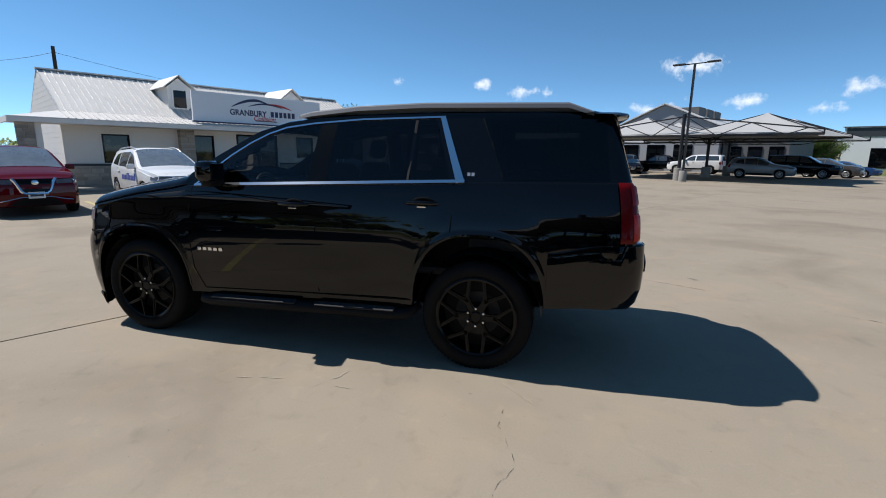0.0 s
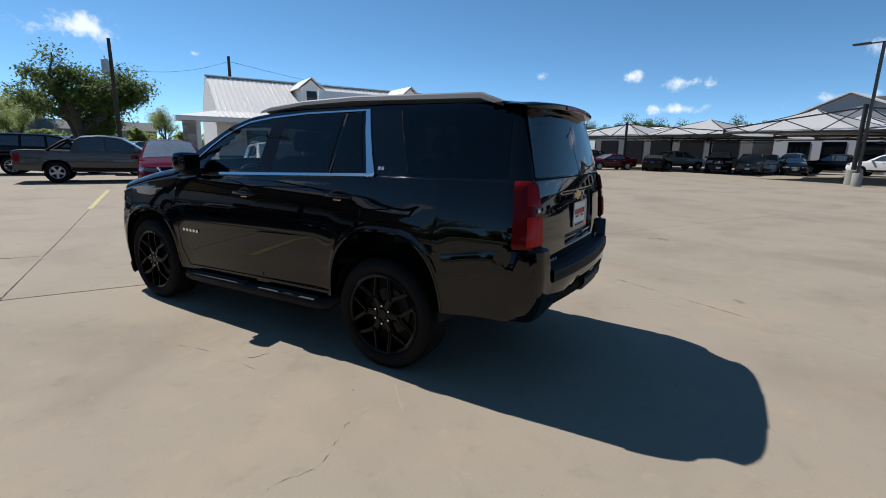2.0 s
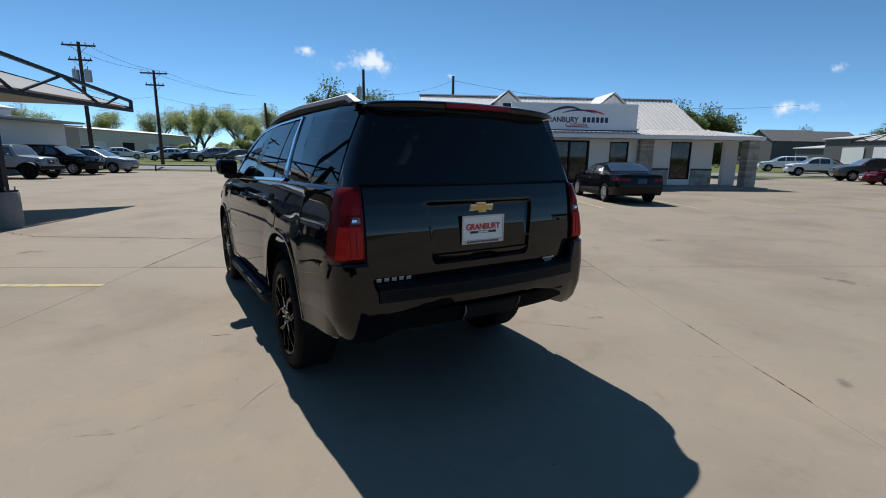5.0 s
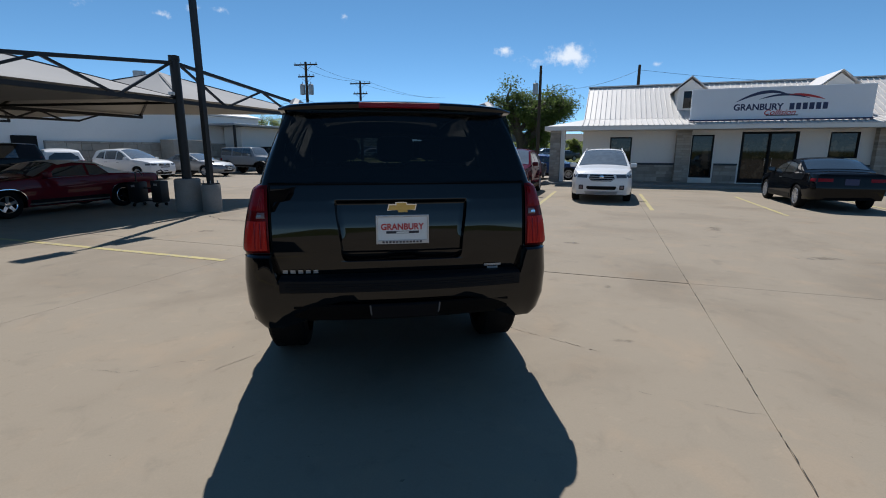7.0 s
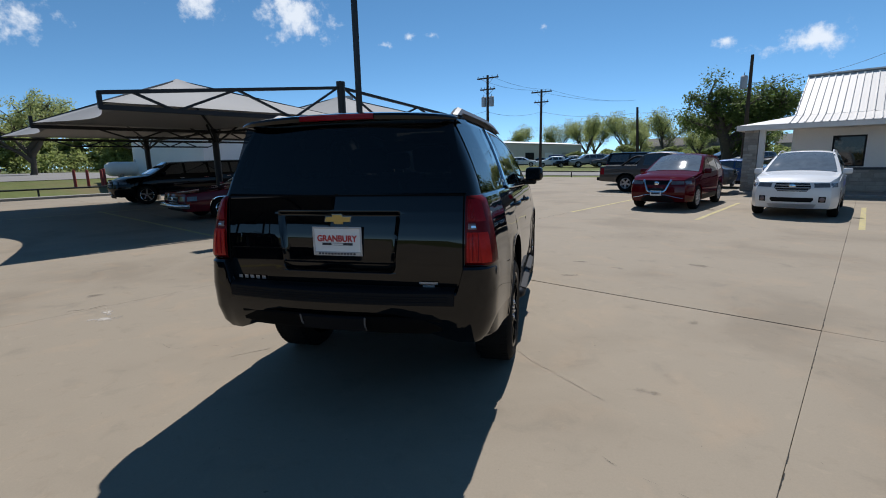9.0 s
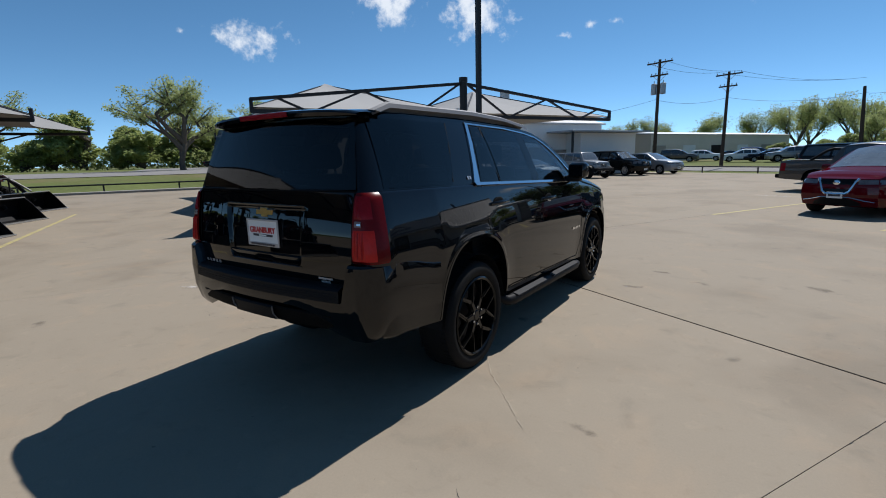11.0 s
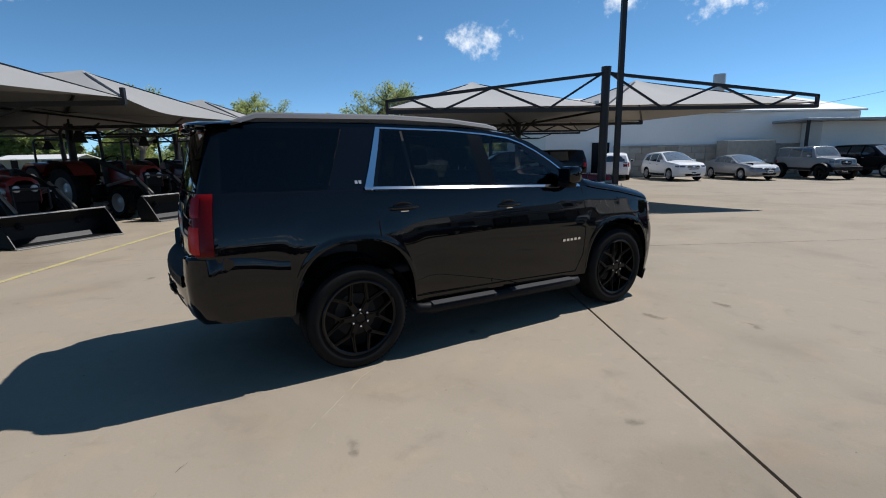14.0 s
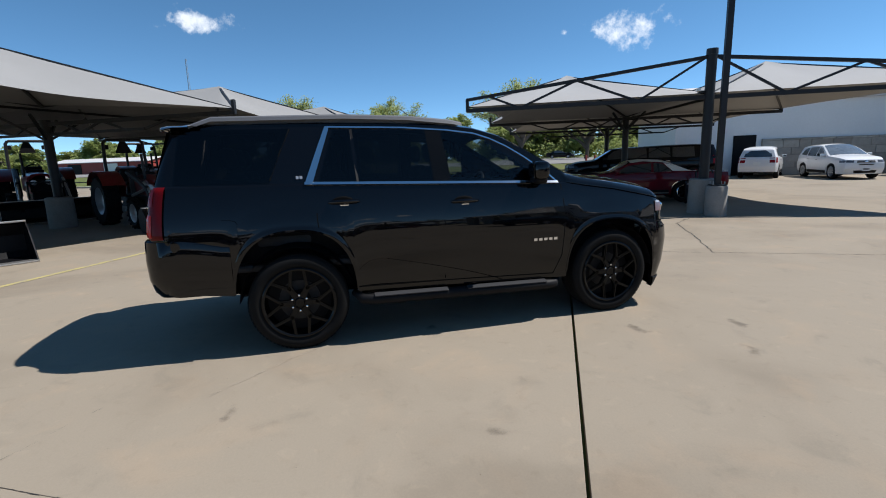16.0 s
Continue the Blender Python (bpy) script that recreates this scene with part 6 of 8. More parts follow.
KINDS = {
    "crossover": dict(
        shell=spec(low=[(-2.28, 0.36), (-1.0, 0.26), (1.0, 0.25), (2.25, 0.26)], belt=[(-2.28, 1.12), (-0.5, 1.06), (1.0, 1.02), (2.25, 0.84)],
                   edge=[(-2.28, 1.48), (-1.6, 1.57), (-0.5, 1.61), (-0.05, 1.56), (0.35, 1.38), (0.84, 1.12), (0.98, 1.075), (1.8, 1.00), (2.1, 0.95), (2.25, 0.90)],
                   mid=[(-2.28, 1.54), (-1.6, 1.64), (-0.5, 1.68), (-0.05, 1.63), (0.37, 1.45), (0.92, 1.16), (1.1, 1.125), (1.8, 1.06), (2.1, 1.00), (2.25, 0.94)],
                   wide=[(-2.28, 0.88), (-1.0, 0.92), (1.0, 0.92), (1.8, 0.91), (2.25, 0.87)], rear=[(0.3, -2.20), (0.65, -2.28), (1.0, -2.24), (1.55, -1.95)],
                   nose=[(0.25, 2.14), (0.5, 2.24), (0.75, 2.23), (0.95, 2.14)], arches=[(-1.35, 0.36, 0.40, 0.40), (1.35, 0.36, 0.40, 0.39)], lean=0.28, nose_round=0.12),
        wheel=(0.36, 0.23, 0.235, 0.91), axles=(-1.35, 1.35), panes=[[(-0.15, 1.08), (0.72, 1.06), (0.16, 1.42), (-0.17, 1.53)], [(-1.02, 1.11), (-0.22, 1.09), (-0.24, 1.54), (-1.05, 1.52)], [(-1.75, 1.17), (-1.12, 1.12), (-1.14, 1.51), (-1.50, 1.46)]],
        screen=(-0.05, 0.95), back=(1.12, 1.46, 0.62), lamps=(0.76, 0.89), tails=(0.82, 1.08), hood=True),
    "sedan": dict(
        shell=spec(low=[(-2.40, 0.32), (-1.0, 0.22), (1.0, 0.21), (2.38, 0.24)], belt=[(-2.4, 1.0), (-0.5, 0.95), (1.0, 0.92), (2.38, 0.7)],
                   edge=[(-2.40, 0.99), (-1.75, 1.01), (-1.55, 1.06), (-0.95, 1.30), (-0.35, 1.35), (0.15, 1.29), (0.6, 1.10), (0.98, 0.93), (1.9, 0.82), (2.38, 0.66)],
                   mid=[(-2.40, 1.03), (-1.75, 1.06), (-1.55, 1.10), (-0.95, 1.38), (-0.35, 1.43), (0.15, 1.37), (0.62, 1.16), (1.08, 0.97), (1.9, 0.88), (2.38, 0.72)],
                   wide=[(-2.4, 0.84), (-1.0, 0.91), (1.0, 0.91), (1.9, 0.89), (2.38, 0.80)], rear=[(0.25, -2.32), (0.6, -2.40), (0.95, -2.36), (1.1, -2.30)],
                   nose=[(0.2, 2.26), (0.45, 2.38), (0.65, 2.33), (0.9, 2.15)], arches=[(-1.39, 0.34, 0.37, 0.36), (1.39, 0.34, 0.37, 0.36)]),
        wheel=(0.335, 0.22, 0.225, 0.89), axles=(-1.39, 1.39), panes=[[(-0.15, 0.97), (0.82, 0.95), (0.35, 1.19), (-0.18, 1.29)], [(-1.10, 1.00), (-0.22, 0.98), (-0.25, 1.29), (-0.92, 1.26)]],
        screen=(0.12, 1.0), rear_screen=(-1.52, -0.92), lamps=(0.60, 0.72), tails=(0.80, 0.885), tail_in=0.55, hood=True),
    "pickup": dict(
        shell=spec(low=[(-2.85, 0.50), (-1.0, 0.42), (1.0, 0.40), (2.55, 0.42)], belt=[(-2.85, 1.10), (-0.5, 1.18), (1.0, 1.15), (2.55, 0.95)],
                   edge=[(-2.85, 1.17), (-1.02, 1.19), (-0.98, 1.70), (-0.2, 1.77), (0.45, 1.70), (0.9, 1.42), (1.22, 1.19), (2.1, 1.11), (2.55, 0.98)],
                   mid=[(-2.85, 1.18), (-1.02, 1.20), (-0.98, 1.76), (-0.2, 1.83), (0.45, 1.77), (0.92, 1.48), (1.3, 1.23), (2.1, 1.17), (2.55, 1.03)],
                   wide=[(-2.85, 0.92), (-1.0, 0.93), (1.0, 0.94), (2.0, 0.93), (2.55, 0.85)], rear=[(0.4, -2.85), (1.2, -2.85)], nose=[(0.4, 2.42), (0.7, 2.54), (1.0, 2.48), (1.2, 2.4)],
                   arches=[(-1.6, 0.42, 0.45, 0.45), (1.6, 0.42, 0.45, 0.45)], rear_bulge=0.02, rear_round=0.03),
        wheel=(0.40, 0.26, 0.24, 0.91), axles=(-1.6, 1.6), panes=[[(0.02, 1.21), (1.05, 1.19), (0.55, 1.57), (-0.0, 1.70)], [(-0.86, 1.21), (-0.06, 1.20), (-0.08, 1.70), (-0.84, 1.66)]],
        screen=(0.5, 1.28), lamps=(0.82, 1.02), tails=(0.80, 1.10), hood=True, bed=True),
    "offroader": dict(
        shell=spec(low=[(-2.05, 0.50), (-1.0, 0.48), (1.0, 0.46), (2.05, 0.50)], belt=[(-2.05, 1.18), (1.0, 1.15), (2.05, 1.02)],
                   edge=[(-2.05, 1.74), (0.55, 1.76), (0.72, 1.55), (0.90, 1.20), (1.9, 1.11), (2.05, 1.07)], mid=[(-2.05, 1.78), (0.55, 1.80), (0.72, 1.58), (0.92, 1.24), (1.9, 1.16), (2.05, 1.12)],
                   wide=[(-2.05, 0.78), (0.8, 0.79), (2.05, 0.66)], rear=[(0.4, -2.05), (1.8, -2.02)], nose=[(0.4, 2.0), (0.8, 2.05), (1.15, 2.02)],
                   arches=[(-1.475, 0.44, 0.52, 0.44), (1.475, 0.44, 0.52, 0.44)], lean=0.12, rear_bulge=0.02, nose_bulge=0.04, nose_round=0.06, rear_reach=0.2, nose_reach=0.2),
        wheel=(0.41, 0.26, 0.23, 0.93), axles=(-1.475, 1.475), panes=[[(-0.10, 1.22), (0.66, 1.20), (0.50, 1.66), (-0.10, 1.68)], [(-0.95, 1.22), (-0.18, 1.22), (-0.18, 1.68), (-0.95, 1.68)], [(-1.92, 1.24), (-1.05, 1.23), (-1.05, 1.68), (-1.90, 1.68)]],
        screen=(0.57, 0.88), back=(1.22, 1.66, 0.6), lamps=(0.88, 1.05), tails=(0.82, 1.06), hood=True),
    "big_wagon": dict(
        shell=spec(low=[(-2.5, 0.48), (-1.0, 0.42), (1.0, 0.40), (2.5, 0.36)], belt=[(-2.5, 1.28), (-0.5, 1.25), (1.0, 1.20), (2.5, 1.0)],
                   edge=[(-2.5, 1.80), (-1.5, 1.83), (-0.2, 1.81), (0.35, 1.72), (0.8, 1.45), (1.15, 1.22), (2.1, 1.12), (2.5, 1.0)], mid=[(-2.5, 1.85), (-1.5, 1.88), (-0.2, 1.87), (0.35, 1.79), (0.82, 1.50), (1.25, 1.26), (2.1, 1.18), (2.5, 1.05)],
                   wide=[(-2.5, 0.96), (1.0, 0.97), (2.0, 0.96), (2.5, 0.88)], rear=[(0.4, -2.46), (1.0, -2.5), (1.4, -2.46), (1.85, -2.34)], nose=[(0.3, 2.38), (0.7, 2.5), (1.1, 2.42)],
                   arches=[(-1.48, 0.42, 0.47, 0.46), (1.48, 0.42, 0.47, 0.46)], rear_reach=0.3),
        wheel=(0.41, 0.27, 0.27, 0.95), axles=(-1.48, 1.48), panes=[[(-0.12, 1.28), (0.82, 1.25), (0.30, 1.66), (-0.15, 1.75)], [(-1.05, 1.30), (-0.22, 1.28), (-0.25, 1.75), (-1.05, 1.76)], [(-2.25, 1.32), (-1.15, 1.31), (-1.15, 1.75), (-2.15, 1.74)]],
        screen=(0.35, 1.18), back=(1.30, 1.72, 0.72), lamps=(0.88, 1.08), tails=(0.95, 1.32), hood=True),
    "coupe": dict(
        shell=spec(low=[(-2.65, 0.34), (-1.0, 0.24), (1.0, 0.24), (2.45, 0.30)], belt=[(-2.65, 0.90), (-0.8, 0.93), (1.0, 0.88), (2.45, 0.78)],
                   edge=[(-2.65, 0.90), (-1.75, 0.93), (-1.5, 0.97), (-0.85, 1.22), (-0.2, 1.27), (0.2, 1.21), (0.72, 0.93), (1.0, 0.90), (2.45, 0.80)], mid=[(-2.65, 0.93), (-1.75, 0.97), (-1.5, 1.01), (-0.85, 1.29), (-0.2, 1.33), (0.2, 1.28), (0.8, 0.96), (1.1, 0.95), (2.45, 0.84)],
                   wide=[(-2.65, 0.88), (-1.2, 0.95), (1.0, 0.95), (2.0, 0.94), (2.45, 0.90)], rear=[(0.3, -2.58), (0.6, -2.65), (0.95, -2.62)], nose=[(0.3, 2.36), (0.6, 2.45), (0.9, 2.38)],
                   arches=[(-1.42, 0.33, 0.38, 0.33), (1.42, 0.33, 0.39, 0.35)], nose_round=0.05, rear_round=0.06, nose_bulge=0.05),
        wheel=(0.335, 0.22, 0.20, 0.90), axles=(-1.42, 1.42), panes=[[(-0.45, 0.95), (0.62, 0.93), (0.22, 1.15), (-0.45, 1.22)], [(-1.05, 0.96), (-0.52, 0.95), (-0.52, 1.22), (-0.78, 1.19)]],
        screen=(0.2, 0.78), rear_screen=(-1.48, -0.85), lamps=(0.58, 0.74), tails=(0.62, 0.80), hood=True),
}
KINDS["limousine"] = dict(KINDS["big_wagon"])
stretch = lambda pts: [(y if y > 0 else y - 1.8, z) for y, z in pts]
KINDS["limousine"]["shell"] = dict(KINDS["big_wagon"]["shell"], **{k: stretch(KINDS["big_wagon"]["shell"][k]) for k in ("low", "belt", "edge", "mid", "wide")},
                                   rear=[(z, y - 1.8) for z, y in KINDS["big_wagon"]["shell"]["rear"]], arches=[(-3.28, 0.42, 0.47, 0.46), (1.48, 0.42, 0.47, 0.46)])
KINDS["limousine"].update(axles=(-3.28, 1.48), panes=[[(-0.12, 1.28), (0.82, 1.25), (0.30, 1.66), (-0.15, 1.75)]] + [[(-0.22 - 1.05 * k - 0.97, 1.29), (-0.22 - 1.05 * k, 1.29), (-0.25 - 1.05 * k, 1.76), (-0.22 - 1.05 * k - 0.97, 1.76)] for k in range(3)])


def vehicle(kind, mat, name, label, m, style="five", rim="silver", category="car", group="parked cars", front="plain", seg=24, top=None, rails=False, plate="plate"):
    k = KINDS[kind]
    sh = Shell(k["shell"])
    root = thing(name, m, label, category, group)
    part("body", sh.mesh(), mat, root, smooth=32)
    for s in (1, -1):
        for c in k["panes"]:
            part("side_window", sh.pane(c, 0.006, 8, 5, 0, s), "car_glass", root, smooth=60)
        low = [(y, sh.low(y) + 0.09) for y in np.linspace(k["axles"][0] + 0.45, k["axles"][1] - 0.45, 8)]
        part("sill", sh.band(low, 0.14, 0.012, s, 0.02), "black_plastic", root, "dark sill moulding")
        yd = [c[0][0] - 0.04 for c in k["panes"][:-1]] + [k["panes"][0][1][0] + 0.06]
        for y in yd:
            part("panel_gap", sh.band([(y, sh.belt(y) - 0.02), (y, sh.low(y) + 0.17)], 0.008, 0.0025, s, 0.004), "black_plastic", root)
        for y in yd[:-1]:
            z = sh.belt(y) - 0.13
            part("door_handle", Mesh().slab(s * sh.x_at(y + 0.14, z) - 0.02, s * sh.x_at(y + 0.14, z) + 0.02, y + 0.06, y + 0.24, z - 0.014, z + 0.014, 0.008), mat if mat != "paint_black" else "chrome", root)
        ym = k["panes"][0][1][0] - 0.08
        zm = sh.belt(ym) + 0.10
        xm = s * (sh.x_at(ym, zm - 0.05) + 0.11)
        mir = part("door_mirror", Mesh().slab(xm - 0.10, xm + 0.10, ym - 0.05, ym + 0.07, zm - 0.07, zm + 0.07, 0.03), mat, root, smooth=40)
        part("mirror_glass", Mesh().slab(xm - 0.08, xm + 0.08, ym - 0.058, ym - 0.05, zm - 0.05, zm + 0.05, 0.003), "car_glass", mir)
        z0, z1 = k["lamps"]
        lamp_in = {"angular": 0.54, "barred": 0.58}.get(front, 0.62)
        nose = lambda u, z: (s * sh.place(sh.y1, sh.x_at(sh.y1, z), z)[0] * u, sh.nose(z) + k["shell"]["nose_bulge"] * (1 - u * u) + 0.006, z)
        lamp = [[nose(u, z + 0.02 * (u - 0.8)) for u in (lamp_in, 0.74, 0.86, 0.97)] + [(s * (sh.place(y, sh.x_at(y, z), z)[0] + 0.006), sh.place(y, 0.5, z)[1], z) for y in (sh.y1 - 0.06, sh.y1 - 0.16, sh.y1 - 0.30)] for z in (z0 + 0.02, (z0 + z1) / 2 + 0.01, z1 - 0.01)]
        hl = part("head_lamp", Mesh().grid(lamp, flip=s > 0), "lamp_smoke", root, "smoked clear head lamp", smooth=60)
        z0, z1 = k["tails"]
        tail = [[(s * (sh.place(y, sh.x_at(y, z), z)[0] + 0.006), sh.place(y, 0.5, z)[1], z) for y in (sh.y0 + 0.22, sh.y0 + 0.12, sh.y0 + 0.04)] + [(s * sh.place(sh.y0, sh.x_at(sh.y0, z), z)[0] * u, sh.rear(z) - k["shell"]["rear_bulge"] * (1 - u * u) - 0.006, z) for u in (0.97, 0.86, 0.74, k.get("tail_in", 0.68))] for z in (z0, (z0 + z1) / 2, z1)]
        part("tail_lamp", Mesh().grid(tail, flip=s > 0), "red_upper", root, "red tail lamp", smooth=60)
    def strip(ya, yb, cut=0.9):
        rows = []
        for j in range(7):
            y = ya + (yb - ya) * j / 6
            xe = sh.x_at(y, sh.edge(y))
            d = 0.10 * (abs(y - min(ya, yb)) / abs(yb - ya) if yb > 0 else 0)
            row = []
            for u in np.linspace(-cut, cut, 11):
                z = sh.edge(y) + (sh.mid(y) - sh.edge(y)) * (1 - abs(u) ** 2.6) ** 0.8
                row.append((xe * u, y, z + 0.009))
            rows.append(row)
        return Mesh().grid(rows, flip=ya < yb)
    part("windscreen", strip(*k["screen"]), "screen_glass", root, "windscreen", smooth=60)
    if "rear_screen" in k:
        part("rear_window", strip(*k["rear_screen"]), "car_glass", root, smooth=60)
    if "back" in k:
        z0, z1, x = k["back"]
        part("rear_window", Mesh().grid([[(u * x * (1 - 0.15 * j / 4), sh.rear_at(u * x, z0 + (z1 - z0) * j / 4, 0.008), z0 + (z1 - z0) * j / 4) for u in np.linspace(-1, 1, 9)] for j in range(5)]), "car_glass", root, smooth=60)
    z0, z1 = k["lamps"]

    def on_nose(u, z, out=0.006):
        w = sh.place(sh.y1, sh.x_at(sh.y1, z), z)[0]
        return (u * w, sh.nose(z) + k["shell"]["nose_bulge"] * (1 - u * u) + out, z)

    def patch(levels, out=0.006, n=12):
        """A sheet on the nose; levels: (height, half width as a share)."""
        return Mesh().grid([[on_nose(u * h, z, out) for u in np.linspace(-1, 1, n + 1)] for z, h in levels], flip=True)

    def line(pts, width, out=0.014):
        """A bright moulding through (share, height) points on the nose."""
        return Mesh().tube([on_nose(u, z, out - 0.008) for u, z in pts], width, 6)
    if front == "angular":
        gr = part("grille", patch(((z1 - 0.34, 0.26), (z1 - 0.30, 0.32), (z1 - 0.1, 0.44), (z1 + 0.0, 0.50))), "black_gloss", root, "dark grille in a chrome V")
        part("grille_trim", line([(-0.56, z1 + 0.01), (-0.48, z1 - 0.05), (-0.34, z1 - 0.28), (-0.26, z1 - 0.33), (0, z1 - 0.34), (0.26, z1 - 0.33), (0.34, z1 - 0.28), (0.48, z1 - 0.05), (0.56, z1 + 0.01)], 0.034), "chrome", gr, "chrome V moulding", smooth=50)
        part("lower_grille", patch(((0.27, 0.66), (0.36, 0.58), (0.45, 0.34))), "black_plastic", root, "black lower intake")
        part("bumper_trim", line([(-0.93, 0.37), (-0.7, 0.40), (-0.36, 0.47), (0, 0.475), (0.36, 0.47), (0.7, 0.40), (0.93, 0.37)], 0.011), "chrome", root, "thin chrome bumper line")
    elif front == "barred":
        gr = part("grille", patch(((z1 - 0.21, 0.38), (z1 - 0.12, 0.50), (z1 - 0.01, 0.47))), "black_plastic", root, "dark hexagonal grille")
        for z, h in ((z1 - 0.18, 0.41), (z1 - 0.12, 0.48), (z1 - 0.06, 0.47)):
            part("grille_bar", line([(-h, z), (-h / 2, z), (0, z), (h / 2, z), (h, z)], 0.014), "silver", gr)
        part("lower_grille", patch(((0.42, 0.52), (0.48, 0.58), (0.53, 0.56))), "black_plastic", root, "black lower intake")
        part("skid_plate", patch(((0.27, 0.60), (0.37, 0.66)), 0.012), "silver", root, "silver skid plate")
        for s in (-1, 1):
            fb = part("fog_bezel", Mesh().grid([[on_nose(s * u, z, 0.005) for u in (0.70, 0.79, 0.88)] for z in (0.42, 0.49, 0.56)], flip=s > 0), "black_plastic", root)
            part("fog_lamp", Mesh().lathe([(0, 0.012), (0.045, 0.01), (0.055, 0)], 14, Matrix.Translation(on_nose(s * 0.79, 0.49, 0.006)) @ pose(0, 0, 0, -90, 0, s * -14)), "clear_grey", fb, "round fog lamp")
    else:
        gr = part("grille", patch(((z0 - 0.10, 0.36), (z0 + 0.02, 0.48), (z1 - 0.02, 0.46))), "black_plastic", root, "dark grille")
        for z in (z0 - 0.05, z0 + 0.02, z1 - 0.05):
            part("grille_bar", line([(-0.42, z), (0, z), (0.42, z)], 0.011), "silver", gr)
        part("lower_grille", patch(((0.30, 0.55), (0.42, 0.60))), "black_plastic", root, "black lower intake")
    part("grille_badge", Mesh().lathe([(0.0, 0.012), (0.05, 0.01), (0.068, 0)], 18, Matrix.Translation(on_nose(0, (z0 + z1) / 2 - 0.02, 0.008)) @ pose(0, 0, 0, -90, 0, 0)), "chrome", gr, "round chrome badge", smooth=40)
    if front != "barred":
        zp = 0.52 if front == "angular" else 0.48
        q = on_nose(0, zp, 0.0)
        fp = part("front_plate", Mesh().slab(-0.155, 0.155, q[1] - 0.02, q[1] + 0.02, zp - 0.075, zp + 0.075, 0.003), "plate", root)
        part("plate_bar", Mesh().box(-0.12, 0.12, q[1] + 0.02, q[1] + 0.0225, zp - 0.03, zp + 0.03), "ink", fp)
    if kind == "offroader":
        part("front_bumper", Mesh().slab(-0.78, 0.78, 2.06, 2.28, 0.52, 0.70, 0.03), "black_plastic", root, "black steel bumper", smooth=40)
        for y in k["axles"]:
            for s in (-1, 1):
                part("fender_flare", Mesh().grid([[(s * x, y + 0.56 * math.cos(t), 0.42 + 0.50 * math.sin(t) ** 0.7 + (0 if x < 0.9 else -0.04)) for x in (0.74, 0.92, 0.95)] for t in np.linspace(0.05, math.pi - 0.05, 11)], flip=s > 0), "black_plastic", root, "wide black fender flare", smooth=40)
        part("spare_wheel", Mesh().lathe([(0, 0.14), (0.2, 0.14), (0.22, 0.2), (0.38, 0.2), (0.41, 0.12), (0.38, 0)], 24, Matrix.Translation((0, -2.06, 1.02)) @ pose(0, 0, 0, 90, 0, 0)), "rubber", root, smooth=40)
    if rails:
        for s in (-1, 1):
            part("roof_rail", Mesh().tube([(s * (sh.x_at(y, sh.edge(y)) - 0.06), y, sh.edge(y) + (0.075 if -1.7 < y < 0.0 else 0.035)) for y in np.linspace(-1.8, 0.05, 8)], 0.018, 8), "silver", root, smooth=50)
    part("rear_plate", Mesh().slab(-0.155, 0.155, sh.rear(0.8) - k["shell"]["rear_bulge"] - 0.012, sh.rear(0.8) - 0.02, 0.72, 0.88, 0.003), plate, root)
    if k.get("bed"):
        part("sport_bar", Mesh().tube([(-0.78, -1.85, 1.2), (-0.76, -1.35, 1.55), (-0.72, -1.2, 1.6), (0.72, -1.2, 1.6), (0.76, -1.35, 1.55), (0.78, -1.85, 1.2)], 0.05, 8), "black_plastic", root, smooth=50)
        part("bed_cover", Mesh().slab(-0.72, 0.72, -2.78, -1.12, 1.19, 1.215, 0.01), "black_plastic", root)
        part("rear_bumper", Mesh().slab(-0.88, 0.88, -3.0, -2.80, 0.52, 0.68, 0.03), "black_plastic", root)
    r, w, rr, tr = k["wheel"]
    wheels(root, sh, r, w, rr, style, rim, tr, k["axles"], seg)
    if top:
        for s in (1, -1):
            part("rocker_trim", sh.band([(y, sh.low(y) + 0.06) for y in np.linspace(-0.98, 1.0, 10)], 0.035, 0.016, s, 0.02), "chrome", root, "chrome rocker strip")
            part("window_trim", sh.band([(y, sh.belt(y) + 0.015) for y in np.linspace(-1.02, 0.66, 8)], 0.014, 0.012, s, 0.01), "chrome", root)
            for yc, zc, ry, rz in k["shell"]["arches"]:
                part("arch_trim", sh.band([(yc + ry * math.sin(u), zc + rz * (1 - abs(math.sin(u)) ** 2.5) ** 0.4 + 0.012) for u in np.linspace(-1.4, 1.4, 15)], 0.02, 0.01, s, 0.01), "chrome", root)
        part("front_bumper", Mesh().tube([(-0.93, 2.35, 0.46), (-0.8, 2.53, 0.46), (0, 2.58, 0.46), (0.8, 2.53, 0.46), (0.93, 2.35, 0.46)], 0.07, 8), "chrome", root, "chrome bumper", smooth=50)
        rows = []
        for y in np.linspace(-1.5, 0.15, 10):
            xe = sh.x_at(y, sh.edge(y))
            rows.append([(xe * u, y, sh.edge(y) + (sh.mid(y) - sh.edge(y)) * (1 - abs(u) ** 2.6) ** 0.8 + 0.012) for u in np.linspace(-1, 1, 13)])
        part("vinyl_top", Mesh().grid(rows, flip=True), top, root, "tan vinyl roof", smooth=60)
        for s in (1, -1):
            part("vinyl_side", sh.pane([(-1.60, 0.96), (-1.06, 0.97), (-0.80, 1.21), (-1.0, 1.17)], 0.010, 5, 5, 0, s), top, root)
    return root


def repaint(root, mat):
    for o in root.children:
        if o.name.split(".")[0] in ("body", "door_mirror"):
            o.material_slots[0].link = "OBJECT"
            o.material_slots[0].material = M[mat]


UP, DOWN = -28.3, 151.7          # facing the shop, and facing away from it


